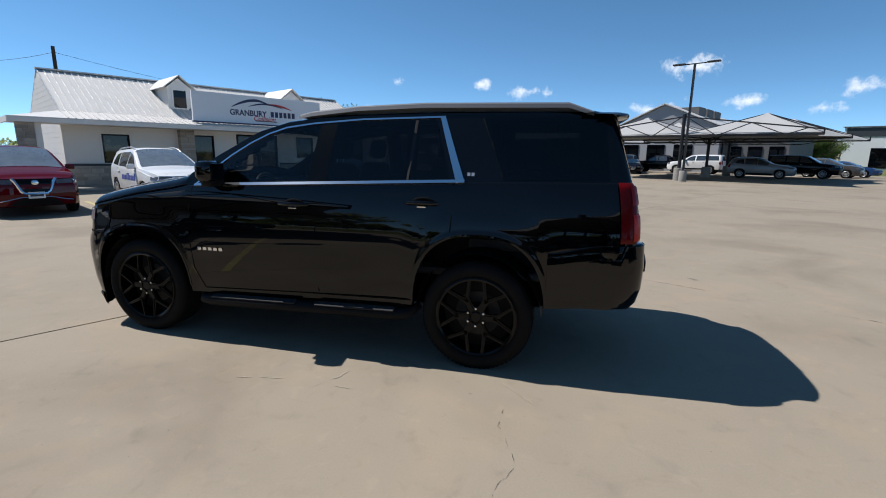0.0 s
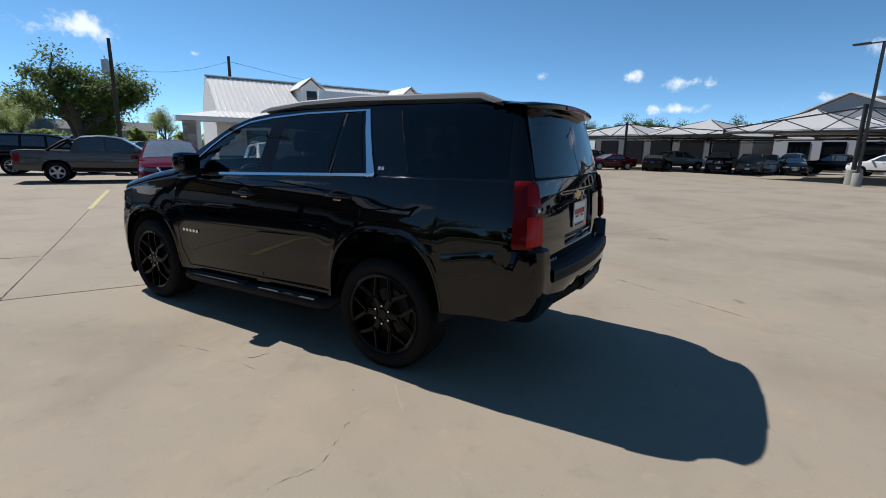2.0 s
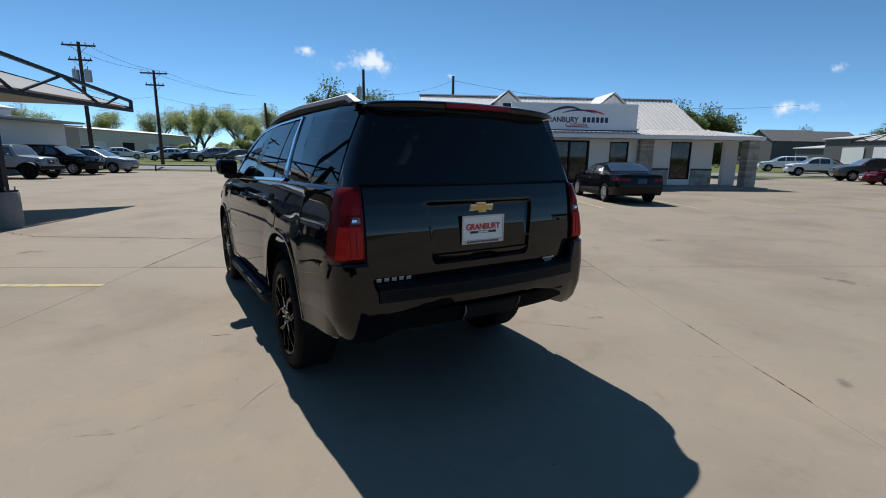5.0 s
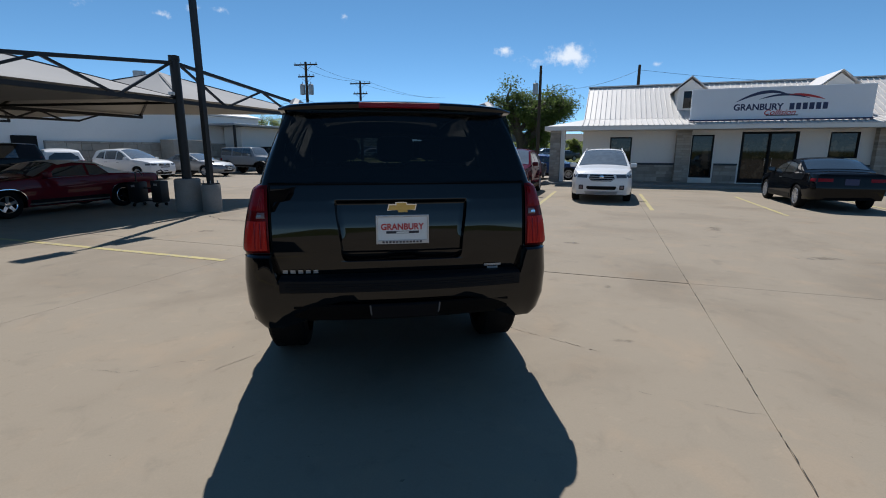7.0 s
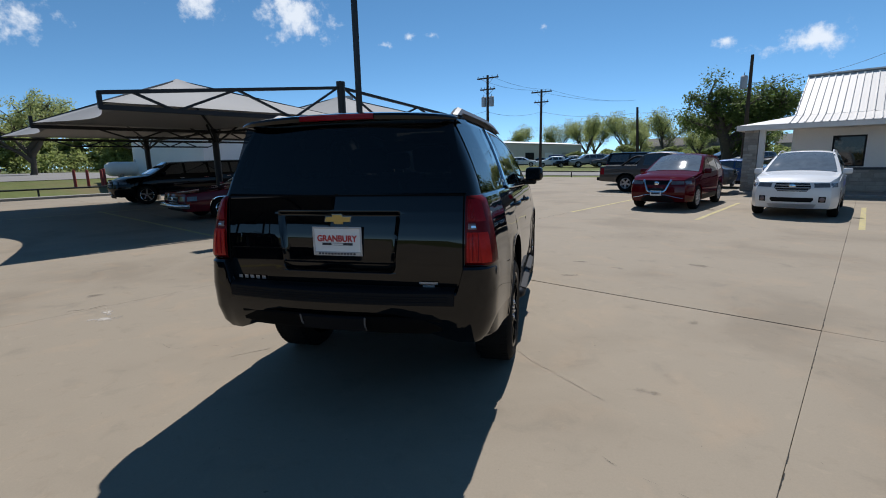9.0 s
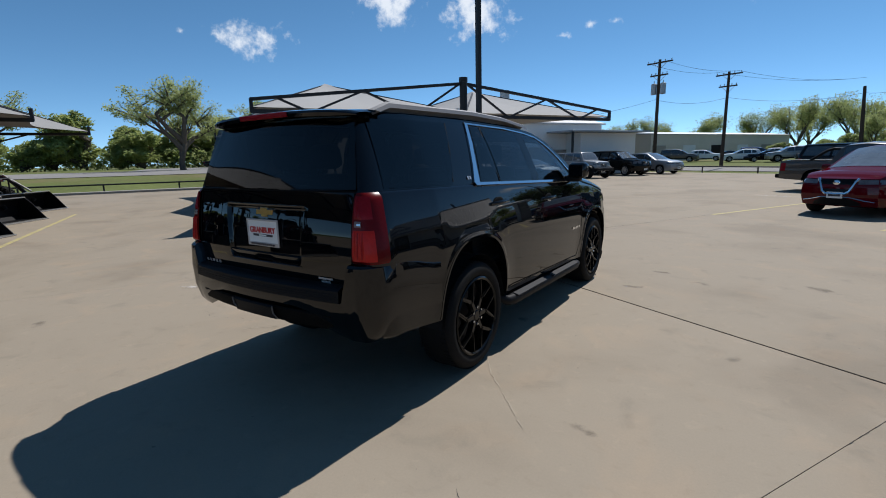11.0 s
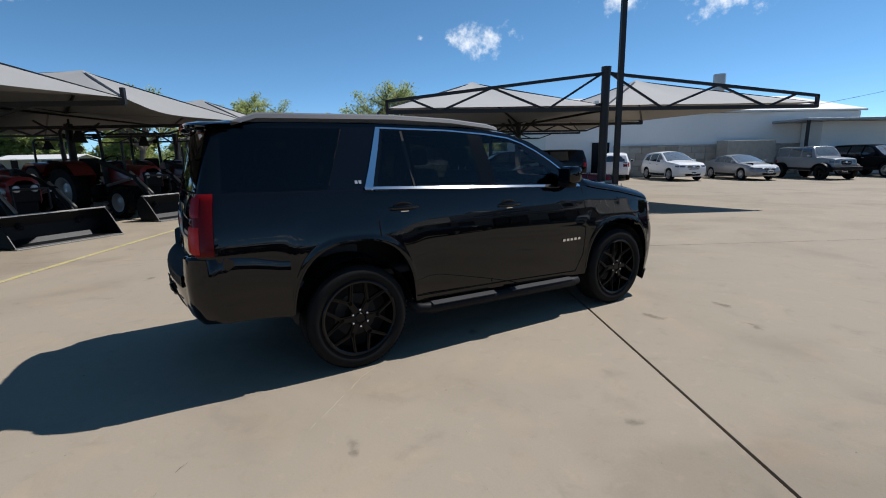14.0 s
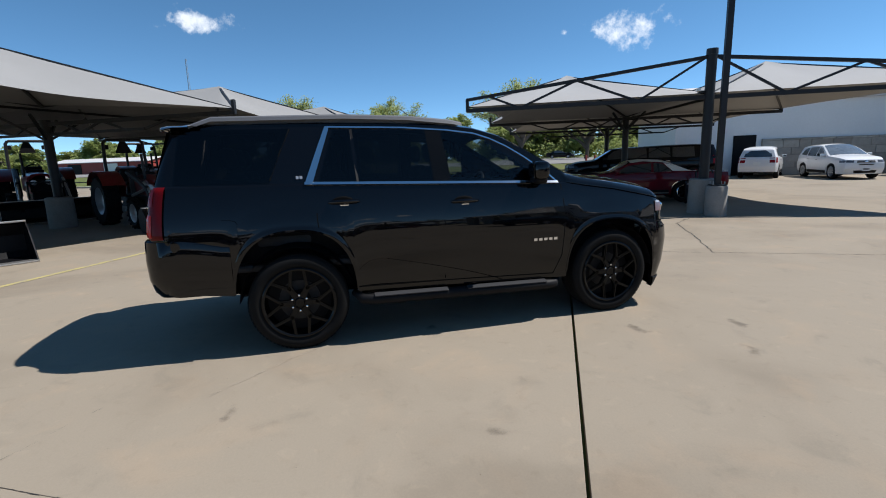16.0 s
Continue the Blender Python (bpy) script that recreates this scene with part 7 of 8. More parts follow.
def at(a, b, turn):
    """A vehicle's pose in the lot; turn 0 faces the shop, 90 turns it to its left."""
    return lot_pose(a, b, rise(a, b), turn)


red = vehicle("crossover", "paint_red", "crossover", "metallic red crossover with a chrome V grille", at(-1.05, 13.15, 180), front="angular", style="ten")
white = vehicle("crossover", "paint_white", "crossover", "white compact crossover with blue lettering on its doors", at(2.25, 12.85, 180), style="ten", front="barred", rails=True)
for s in (1, -1):
    for k in range(9):
        y = 0.62 - 0.15 * k if s > 0 else -0.58 + 0.15 * k
        part("door_lettering", Shell(KINDS["crossover"]["shell"]).pane([(y, 0.72), (y + 0.11, 0.72), (y + 0.13, 0.86 if k not in (0, 4) else 0.92), (y + 0.02, 0.86 if k not in (0, 4) else 0.92)], 0.005, 1, 1, 0, s), "blue_print", white, "blue sign lettering")
sedan = vehicle("sedan", "paint_black", "sedan", "black mid-size sedan with silver wheels", at(8.5, 12.8, 0), style="ten", plate="navy")
truck = vehicle("pickup", "paint_grey", "pickup_truck", "dark grey pickup with a black sport bar", at(-3.1, 18.9, -90), category="pickup truck")
coupe = vehicle("coupe", "paint_maroon", "classic_coupe", "maroon classic coupe with a tan vinyl roof", at(-11.75, 3.6, 180), rim="chrome", top="vinyl_tan")
limo = vehicle("limousine", "paint_black", "limousine", "long black stretched wagon", at(-20.55, 4.2, 180), rim="chrome", category="limousine")
jeep = vehicle("offroader", "paint_silver", "offroader", "boxy silver off-roader with black wheels", at(-21.1, 22.2, -90), rim="black_gloss")
wagon = vehicle("big_wagon", "paint_black", "large_wagon", "black full-size SUV with chrome wheels", at(-22.0, 26.9, -90), style="ten")


def again(proto, mat, label, m):
    c = copy_thing(proto, m)
    repaint(c, mat)
    return tagged(c, label)


sil = vehicle("crossover", "paint_silver", "crossover", "silver crossover at the end of the row", at(-21.6, 30.4, -90), style="ten")
again(sil, "paint_white", "white crossover with tinted windows", at(-23.0, 14.9, -90))
again(sil, "paint_white", "small white hatchback seen from behind", at(-25.1, 12.3, 65))
again(sedan, "paint_silver", "silver-grey sedan in the parked row", at(-22.2, 18.6, -90))
# behind the pickup
again(wagon, "paint_black", "dark SUV beyond the pickup", at(-5.6, 24.6, -90))
again(sedan, "paint_blue", "dark blue sedan beyond the pickup", at(-0.9, 23.2, -96))
# the far side lot past the guard rail
rnd = random.Random(11)
paints = ["paint_white", "paint_black", "paint_silver", "paint_grey", "paint_white", "paint_black", "paint_blue"]
words = {"paint_white": "white", "paint_black": "black", "paint_silver": "silver", "paint_grey": "dark grey", "paint_blue": "dark blue", "paint_red": "red"}
for k in range(11):
    p = paints[k % 7]
    proto, kind = ((sil, "crossover"), (sedan, "sedan"), (wagon, "SUV"))[k % 3]
    again(proto, p, f"{words[p]} {kind} parked on the far lot", at(-33.0 + 2.95 * k, 62.0 + 0.4 * (k % 2), 128 + rnd.uniform(-4, 4)))
for k in range(8):
    p = paints[(k + 3) % 7]
    proto, kind = ((wagon, "SUV"), (sil, "crossover"), (sedan, "sedan"))[k % 3]
    again(proto, p, f"{words[p]} {kind} parked before the long shed", at(-42.0 + 0.9 * k, 62.0 + 5.2 * k, -60 + rnd.uniform(-5, 5)))
again(sedan, "paint_black", "black sedan parked across the road", at(-84, 1.6, 0))
# under the far canopies
for proto, p, what, a, b, turn in (
        (wagon, "paint_white", "white three-row SUV under the canopy", 49.5, 9.8, 0), (sil, "paint_silver", "silver-grey crossover under the canopy", 43.2, 3.3, 184),
        (wagon, "paint_black", "black SUV parked in the canopy's shade", 47.0, 0.9, 176), (sil, "paint_grey", "grey crossover at the canopy's end", 50.2, -0.6, 172), (sedan, "paint_blue", "dark blue sedan at the canopy's end", 54.0, -1.6, 172),
        (truck, "paint_black", "dark pickup in the back row", 50.6, 13.6, 4), (truck, "paint_grey", "dark grey pickup under the canopy", 36.6, 29.9, 72), (sedan, "paint_red", "bright red sedan beside the canopy", 33.7, 24.6, 72),
        (sedan, "paint_black", "black sedan in the canopy's shade", 37.0, 22.2, -60), (truck, "paint_silver", "silver pickup in the canopy's shade", 40.9, 22.6, -108), (wagon, "paint_black", "black SUV in the canopy's shade", 39.6, 17.9, 118),
        (sil, "paint_grey", "dark grey crossover in the canopy's shade", 40.6, 15.9, 112), (sil, "paint_white", "white crossover in the canopy's shade", 44.4, 16.4, 112), (sedan, "paint_black", "black sedan nosing out of the canopy's shade", 43.9, 14.1, 115),
        (truck, "paint_white", "white pickup in the back row", 50.2, 16.9, 100), (wagon, "paint_white", "white SUV on the far row", 62.0, 66.0, 90),
        (truck, "paint_white", "white pickup on the far row", 66.5, 64.0, 90), (wagon, "paint_white", "white SUV parked behind the shop", 45.8, 50.4, 62), (sil, "paint_white", "white crossover parked behind the shop", 46.4, 47.0, 62),
        (truck, "paint_white", "white pickup parked behind the shop", 40.6, 39.6, 66)):
    again(proto, p, what, at(a, b, turn))


# ---- tractors under the near canopy ----
def tractor(m, label):
    root = thing("tractor", m, label, "tractor", "loader tractors")
    part("frame", Mesh().slab(-0.22, 0.22, -0.25, 2.0, 0.45, 0.75, 0.04), "black_plastic", root, "black tractor frame")
    hood = [[(x * w, y, z) for x, z in ((-1, 0.78), (-1, 1.02), (-0.9, 1.16), (-0.55, 1.24), (0, 1.26), (0.55, 1.24), (0.9, 1.16), (1, 1.02), (1, 0.78))] for y, w in ((0.85, 0.34), (1.3, 0.34), (1.8, 0.32), (2.0, 0.29), (2.06, 0.22))]
    hood = [[(x, y, z - 0.04 * max(0, y - 0.85) - (0.06 if y > 2.03 else 0)) for x, y, z in r] for r in hood]
    b = Mesh().grid(hood, flip=True)
    part("hood", b, "tractor_red", root, "glossy red hood", smooth=40)
    part("grille", Mesh().slab(-0.24, 0.24, 1.98, 2.07, 0.72, 1.06, 0.02), "black_plastic", root, "black grille")
    for s in (1, -1):
        part("head_lamp", Mesh().lathe([(0, 0.02), (0.06, 0.015), (0.07, 0)], 14, Matrix.Translation((s * 0.15, 2.07, 0.98)) @ pose(0, 0, 0, -90, 0, 0)), "clear_lens", root, "round head lamp")
        for y, x, r, w, rr in ((0, 0.72, 0.62, 0.34, 0.33), (1.72, 0.62, 0.37, 0.22, 0.20)):
            wm = Matrix.Translation((s * x, y, r)) @ pose(0, 0, 0, 0, 90 * s, 0)
            ty = part("wheel", Mesh().lathe([(rr, -w / 2), (rr + 0.02, w / 2 - 0.02), (r - 0.07, w / 2), (r - 0.02, w / 2 - 0.05), (r - 0.02, -w / 2 + 0.05), (r - 0.07, -w / 2), (rr, -w / 2)], 28), "rubber", root, "lugged tractor tyre", smooth=40, m=wm)
            lugs = Mesh()
            for k in range(18):
                q = pose(0, 0, 0, 0, 0, 20 * k + (10 if s > 0 else 0))
                for t in (1, -1):
                    lugs.beam(q @ Vector((r - 0.012, 0, 0)), q @ Matrix.Rotation(radians(13), 4, "Z") @ Vector((r - 0.03, 0, t * w * 0.48)), 0.05, 0.05)
            tagged(part("tread", lugs, "rubber", ty), kind="stuff")
            part("rim", Mesh().lathe([(0, w * 0.18), (rr * 0.6, w * 0.12), (rr * 0.92, w * 0.36), (rr + 0.02, w * 0.42)], 24), "silver", ty, smooth=40)
        fen = [[(s * x, 0.74 * math.cos(t), 0.62 + 0.74 * math.sin(t)) for x in (0.42, 0.92)] for t in np.linspace(0.55, 2.6, 9)]
        part("fender", Mesh().grid(fen, flip=s > 0), "tractor_red", root, "red rear fender", smooth=50)
        part("fender_side", Mesh().add([(s * 0.42, 0.74 * math.cos(t), 0.62 + 0.74 * math.sin(t)) for t in np.linspace(0.55, 2.6, 9)] + [(s * 0.42, -0.5, 0.7), (s * 0.42, 0.5, 0.7)], [tuple(range(11))]), "tractor_red", root)
        part("loader_post", Mesh().beam((s * 0.40, 1.0, 0.6), (s * 0.40, 0.92, 1.35), 0.09), "black_steel", root)
        part("loader_arm", Mesh().tube([(s * 0.44, 0.9, 1.32), (s * 0.46, 1.6, 1.12), (s * 0.48, 2.1, 0.95), (s * 0.50, 2.72, 0.30)], [0.055, 0.06, 0.06, 0.05], 8), "black_steel", root, "black loader arm")
        part("lift_cylinder", Mesh().tube([(s * 0.43, 1.0, 0.75), (s * 0.47, 1.95, 0.92)], 0.035, 8), "worn_edge", root, "bright hydraulic cylinder")
        part("tilt_cylinder", Mesh().tube([(s * 0.47, 1.95, 1.08), (s * 0.50, 2.66, 0.58)], 0.03, 8), "worn_edge", root, "bright hydraulic cylinder")
        part("roll_bar_post", Mesh().tube([(s * 0.48, -0.42, 0.7), (s * 0.48, -0.45, 1.6), (s * 0.46, -0.45, 2.08), (s * 0.40, -0.45, 2.16)], 0.04, 8), "black_steel", root, "black roll bar", smooth=50)
        part("work_lamp", Mesh().slab(s * 0.40 - 0.06, s * 0.40 + 0.06, -0.55, -0.46, 1.92, 2.04, 0.02), "black_plastic", root)
    part("roll_bar", Mesh().tube([(-0.40, -0.45, 2.16), (0.40, -0.45, 2.16)], 0.04, 8), "black_steel", root, "black roll bar")
    part("slow_sign", Mesh().prism([(-0.2, -0.16), (0.2, -0.16), (0.05, 0.2), (-0.05, 0.2)], -0.006, 0.006, Matrix.Translation((0, -0.5, 1.98)) @ pose(0, 0, 0, 90, 0, 0)), "black_plastic", root, "triangular warning sign seen from its dark back")
    part("seat", Mesh().slab(-0.24, 0.24, -0.25, 0.22, 0.95, 1.07, 0.05), "black_plastic", root, "black seat", smooth=50)
    part("backrest", Mesh().slab(-0.24, 0.24, -0.32, -0.2, 1.0, 1.42, 0.05), "black_plastic", root, smooth=50)
    part("dashboard", Mesh().slab(-0.2, 0.2, 0.68, 0.88, 0.9, 1.32, 0.04), "black_plastic", root, smooth=50)
    part("steering_wheel", Mesh().lathe([(0.17 + 0.016 * math.cos(t), 0.016 * math.sin(t)) for t in np.linspace(0, math.tau, 9)], 24, Matrix.Translation((0, 0.58, 1.36)) @ pose(0, 0, 0, 35, 0, 0)), "black_plastic", root, smooth=60)
    part("exhaust", Mesh().tube([(0.28, 1.5, 1.1), (0.28, 1.5, 1.75)], 0.03, 10), "black_steel", root)
    part("brush_guard", Mesh().tube([(-0.3, 2.0, 0.5), (-0.3, 2.22, 0.6), (-0.3, 2.22, 0.98), (0.3, 2.22, 0.98), (0.3, 2.22, 0.6), (0.3, 2.0, 0.5)], 0.025, 8), "black_steel", root)
    part("hitch_arm", Mesh().beam((0, -0.25, 0.5), (0, -0.85, 0.42), 0.35, 0.06), "black_steel", root)
    prof = [(3.32, 0.02), (2.75, 0.02), (2.66, 0.12), (2.64, 0.34), (2.72, 0.50), (2.86, 0.55)]
    bk = Mesh().grid([[(x, y, z) for y, z in prof] for x in (-0.915, 0.915)])
    bk.grid([[(x, y + (0.012 if 0 < i else 0), z - (0.014 if i < 3 else 0.0)) for i, (y, z) in enumerate(prof)] for x in (-0.915, 0.915)], flip=True)
    bucket = part("bucket", bk, "bucket", root, "black steel loader bucket", smooth=30)
    for s in (1, -1):
        part("bucket_side", Mesh().prism([(y, z) for y, z in prof] + [(3.0, 0.42)], -0.008, 0.008, Matrix(((0, 0, 1, s * 0.912), (1, 0, 0, 0), (0, 1, 0, 0), (0, 0, 0, 1)))), "bucket", bucket)
    part("cutting_edge", Mesh().slab(-0.92, 0.92, 3.18, 3.36, 0.004, 0.026, 0.004), "worn_edge", bucket, "worn bright cutting edge")
    part("bucket_lip", Mesh().slab(-0.92, 0.92, 2.82, 2.89, 0.54, 0.565, 0.005), "worn_edge", bucket)
    return root


TR = "red loader tractor with a black bucket and folded roll bar"


def parked(a, b, turn):
    """A tractor's pose, given by the point 3.2 m ahead of its rear axle."""
    h = radians(-turn)
    return lot_pose(a - 3.6 * math.sin(h), b - 3.6 * math.cos(h), 0, turn) @ Matrix.Scale(1.12, 4)


proto = tractor(parked(-5.1, -7.75, -25), TR)
for a, b, turn in ((-9.4, -7.55, -25), (-13.6, -7.8, -24), (-0.5, -8.7, -26), (-6.6, -14.5, -32), (-11.5, -14.0, -28), (-16.1, -13.8, -28), (-17.9, -8.1, -25)):
    copy_thing(proto, parked(a, b, turn))


# ---- other buildings ----
def hall(name, label, a0, a1, b0, b1, z0, h, ridge, mat, roof, along="b", doors=(), category="building", stone=0.0, face="a1"):
    """A shed with a low gable roof; doors: (from, to, height, material) along its front."""
    root = thing(name, lot_pose(0, 0, z0), label, category)
    t = 0.2
    for x0, x1, y0, y1 in ((a0, a0 + t, b0, b1), (a1 - t, a1, b0, b1), (a0 + t, a1 - t, b0, b0 + t), (a0 + t, a1 - t, b1 - t, b1)):
        part("wall", Mesh().box(x0, x1, y0, y1, -0.5, h), mat, root)
    e = 0.25
    if along == "b":
        m = (a0 + a1) / 2
        slopes = [[(a1 + e, b0 - e, h), (a1 + e, b1 + e, h), (m, b1 + e, ridge), (m, b0 - e, ridge)], [(a0 - e, b1 + e, h), (a0 - e, b0 - e, h), (m, b0 - e, ridge), (m, b1 + e, ridge)]]
        gables = [[(a0, y, h), (a1, y, h), (m, y, ridge - 0.05)] for y in (b0 + 0.1, b1 - 0.1)]
    else:
        m = (b0 + b1) / 2
        slopes = [[(a0 - e, b0 - e, h), (a1 + e, b0 - e, h), (a1 + e, m, ridge), (a0 - e, m, ridge)], [(a1 + e, b1 + e, h), (a0 - e, b1 + e, h), (a0 - e, m, ridge), (a1 + e, m, ridge)]]
        gables = [[(x, b0, h), (x, b1, h), (x, m, ridge - 0.05)] for x in (a0 + 0.1, a1 - 0.1)]
    for q in slopes:
        part("roof", Mesh().add([Vector(p) + Vector((0, 0, d)) for d in (0, 0.12) for p in q], [(3, 2, 1, 0), (4, 5, 6, 7), (0, 1, 5, 4), (1, 2, 6, 5), (2, 3, 7, 6), (3, 0, 4, 7)]), roof, root)
    for q in gables:
        part("gable", Mesh().add(q, [(0, 1, 2)]), mat, root)
    for lo, hi, z, zt, dm in doors:
        if face in ("a1", "a0"):
            x = a1 if face == "a1" else a0 - 0.05
            d = part("door", Mesh().slab(x - 0.03 if face == "a1" else x - 0.03, x + 0.06, lo, hi, z, zt, 0.01), dm, root)
        else:
            d = part("door", Mesh().slab(lo, hi, b0 - 0.06, b0 + 0.03, z, zt, 0.01), dm, root)
    return root


wh = hall("warehouse", "white sheet-metal warehouse with a stone base", -41, -27, 8.2, 30.2, 0, 4.2, 5.9, "shed_white", "metal_roof", doors=((11.4, 12.6, 0, 2.35, "black_plastic"), (8.5, 9.6, 0, 2.1, "shed_white")))
rnd = random.Random(5)
sb = part("stone_base", Mesh().box(-27.0, -26.92, 12.9, 30.2, 0, 2.1), "mortar", wh, "pale stone veneer")
z = 0.0
while z < 2.05:
    h = rnd.choice((0.3, 0.42))
    b = 12.9
    while b < 30.1:
        l = min(rnd.uniform(0.5, 1.1), 30.2 - b)
        part("stone", Mesh().slab(-26.94, -26.86 + rnd.uniform(0, 0.02), b + 0.01, b + l - 0.01, z + 0.01, min(z + h, 2.1) - 0.01, 0.015), "stone", sb)
        b += l
    z += h
part("roof_vent", Mesh().lathe([(0, 1.5), (0.42, 1.5), (0.42, 0.3), (0.36, 0.3), (0.36, -1.0)], 20, Matrix.Translation((-30.6, 22.2, 5.75))), "grey_steel", wh, "round steel roof vent", smooth=40)
part("stone_enclosure", Mesh().slab(-26.8, -25.6, 20.0, 23.3, 0, 2.3, 0.03), "stone", wh, "stone bin enclosure")
part("canopy_wall", Mesh().box(-26.9, -25.2, 26.0, 32.5, 0, 3.4), "shed_white", wh)
part("canopy_roof", Mesh().slab(-27.0, -23.9, 23.9, 32.8, 3.42, 3.56, 0.02), "grey_steel", wh, "flat porch roof")
part("canopy_post", Mesh().beam((-24.1, 24.1, 0), (-24.1, 24.1, 3.42), 0.14, up=(1, 0, 0)), "black_steel", wh)
hall("store_shed", "tan sheet-metal store shed", -34, -27.4, 32.9, 37.3, 0, 3.4, 3.7, "shed_tan", "grey_steel")
doors = [(42 + 8.0 * k, 45.4 + 8.0 * k, 0, 2.5, ("shed_white", "black_plastic", "shed_white", "shed_tan")[k % 4]) for k in range(8)]
hall("long_shed", "long low pale shed with roller doors", -60, -50, 38, 108, 0.4, 4.3, 4.9, "shed_pale", "grey_steel", doors=doors)
show = hall("showroom", "dark grey showroom with a pale gabled roof", 56, 84, 9.4, 21.4, 0, 4.84, 7.57, "shed_mid", "metal_roof", along="a", face="a0", doors=((12, 14, 0.2, 3, "dark_glass"), (15, 17, 0.2, 3, "dark_glass"), (18, 20, 0.2, 3, "dark_glass")))
for a in (58.6, 62.2, 65.8):
    part("roof_dormer", Mesh().slab(a, a + 2.7, 12.4, 15.2, 5.4, 7.35, 0.05), "shed_grey", show, "dark flat roof dormer")
hall("showroom_wing", "dark grey sales wing behind the canopies", 57, 80, 3.2, 9.2, 0, 4.0, 4.6, "shed_grey", "metal_roof", face="a0", doors=[(3.6 + 1.9 * k, 4.9 + 1.9 * k, 0.2, 2.8, "dark_glass") for k in range(3)])
hall("service_hall", "grey sheet-metal service hall with wide bays", 56, 78, 23.5, 56, 0, 4.3, 5.4, "shed_grey", "metal_roof", face="a0", doors=[(25 + 4.2 * k, 28 + 4.2 * k, 0, 3.2, "shed_white" if k > 4 else "black_plastic") for k in range(7)])
hall("side_hall", "lower grey sheet-metal annex beside the hall", 57, 70, 56.3, 62, 0, 3.2, 3.8, "shed_grey", "metal_roof", face="a0")
hall("store_building", "pale shop block with a dark upper front", 100, 116, -16, 1.2, 0, 6.7, 7.0, "shed_white", "shed_grey", face="a0", doors=((-15.6, 0.9, 5.2, 6.6, "wainscot"), (-14, -12.6, 0.2, 3, "dark_glass"), (-9, -6.5, 1.0, 3, "dark_glass"), (-4.6, -2.4, 0.2, 3.4, "dark_glass")))
hall("store_annex", "low pale shop wing with dark windows", 101, 114, 1.4, 16, 0, 4.5, 4.8, "shed_pale", "metal_roof", face="a0", doors=[(2.4 + 2.8 * k, 4.0 + 2.8 * k, 0.9, 2.8, "dark_glass") for k in range(5)])
for a, b, w, hgt in ((72, 86, 11, 4.2), (86, 92, 11, 4.4), (64, 100, 11, 4.2), (84, 108, 11, 4.4)):
    hall("house", "dark grey house with a shingled gable roof", a, a + w, b, b + 8, 0.4, hgt + 0.5, hgt + 2.9, "shed_grey", "shingle", along="a", category="house", face="b0", doors=((a + 1.5, a + 2.6, 0.9, 2.0, "dark_glass"), (a + 5, a + 6, 0, 2.1, "wainscot")))
for a, b in ((-26, 118), (-12, 122), (-38, 116)):
    hall("house", "tan house with a grey roof", a, a + 11, b, b + 8, 0.4, 3.4, 5.4, "shed_tan", "shingle", along="a", category="house", face="b0")
hall("cottage", "small white house with a grey roof across the road", -76, -70, -64.5, -53, 1.0, 1.3, 2.0, "shed_tan", "metal_roof", category="house", doors=((-62, -61, 0, 1.5, "black_plastic"), (-57.5, -56, 0.5, 1.3, "dark_glass")))
hall("barn", "long low red barn with a white metal roof across the road", -68, -62, -88, -66.5, 1.0, 1.9, 2.6, "bollard_red", "metal_roof", category="barn", doors=((-84, -81, 0, 1.7, "black_plastic"), (-76, -73, 0, 1.7, "shed_white")))


# ---- poles and wires ----
def power_pole(x, y, z0, height, arms=1, lean=0.0, box=False, turn=0.0, label="weathered wooden power pole"):
    root = thing("power_pole", Matrix.Translation((x, y, z0)) @ pose(0, 0, 0, 0, lean, turn), label, "utility pole", "power poles")
    part("pole", Mesh().tube([(0, 0, -0.3), (0, 0, height)], [0.17, 0.11], 12), "wood_pole", root, smooth=50)
    for k in range(arms):
        z = height - 0.25 - 1.05 * k
        arm = part("cross_arm", Mesh().slab(-1.15 if k == 0 else -0.8, 1.15 if k == 0 else 0.8, -0.06, 0.06, z - 0.06, z + 0.06, 0.01), "wood_pole", root)
        for s in (-1, -0.45, 0.45, 1):
            part("insulator", Mesh().lathe([(0, 0.16), (0.03, 0.16), (0.045, 0.10), (0.03, 0.06), (0.02, 0.0)], 10, Matrix.Translation((s * (1.05 if k == 0 else 0.7), 0, z + 0.06))), "grey_steel", arm)
        part("arm_brace", Mesh().beam((-0.6, 0.07, z), (0, 0.07, z - 0.55), 0.03), "grey_steel", arm)
        part("arm_brace", Mesh().beam((0.6, 0.07, z), (0, 0.07, z - 0.55), 0.03), "grey_steel", arm)
    if box:
        for s in ((-1, 1) if arms > 1 else (-1,)):
            zt = height - 2.9 if arms > 1 else height - 2.4
            part("transformer", Mesh().lathe([(0, 0.95), (0.18, 0.93), (0.24, 0.86), (0.24, 0.02), (0.2, 0)], 20, Matrix.Translation((s * 0.42, 0, zt))), "grey_steel", root, "grey transformer can", smooth=40)
            part("bushing", Mesh().tube([(s * 0.42, 0, zt + 0.93), (s * 0.42, 0, zt + 1.15)], 0.035, 8), "grey_steel", root)
    return root


def wire(p, q, sag, r=0.012):
    p, q = Vector(p), Vector(q)
    pts = []
    for i in range(17):
        t = i / 16
        v = p.lerp(q, t)
        v.z -= sag * 4 * t * (1 - t)
        pts.append(v)
    ob = part("power_line", Mesh().tube(pts, r, 5), "black_plastic")
    return tagged(ob, "thin black sagging power line", "cable", "power lines")


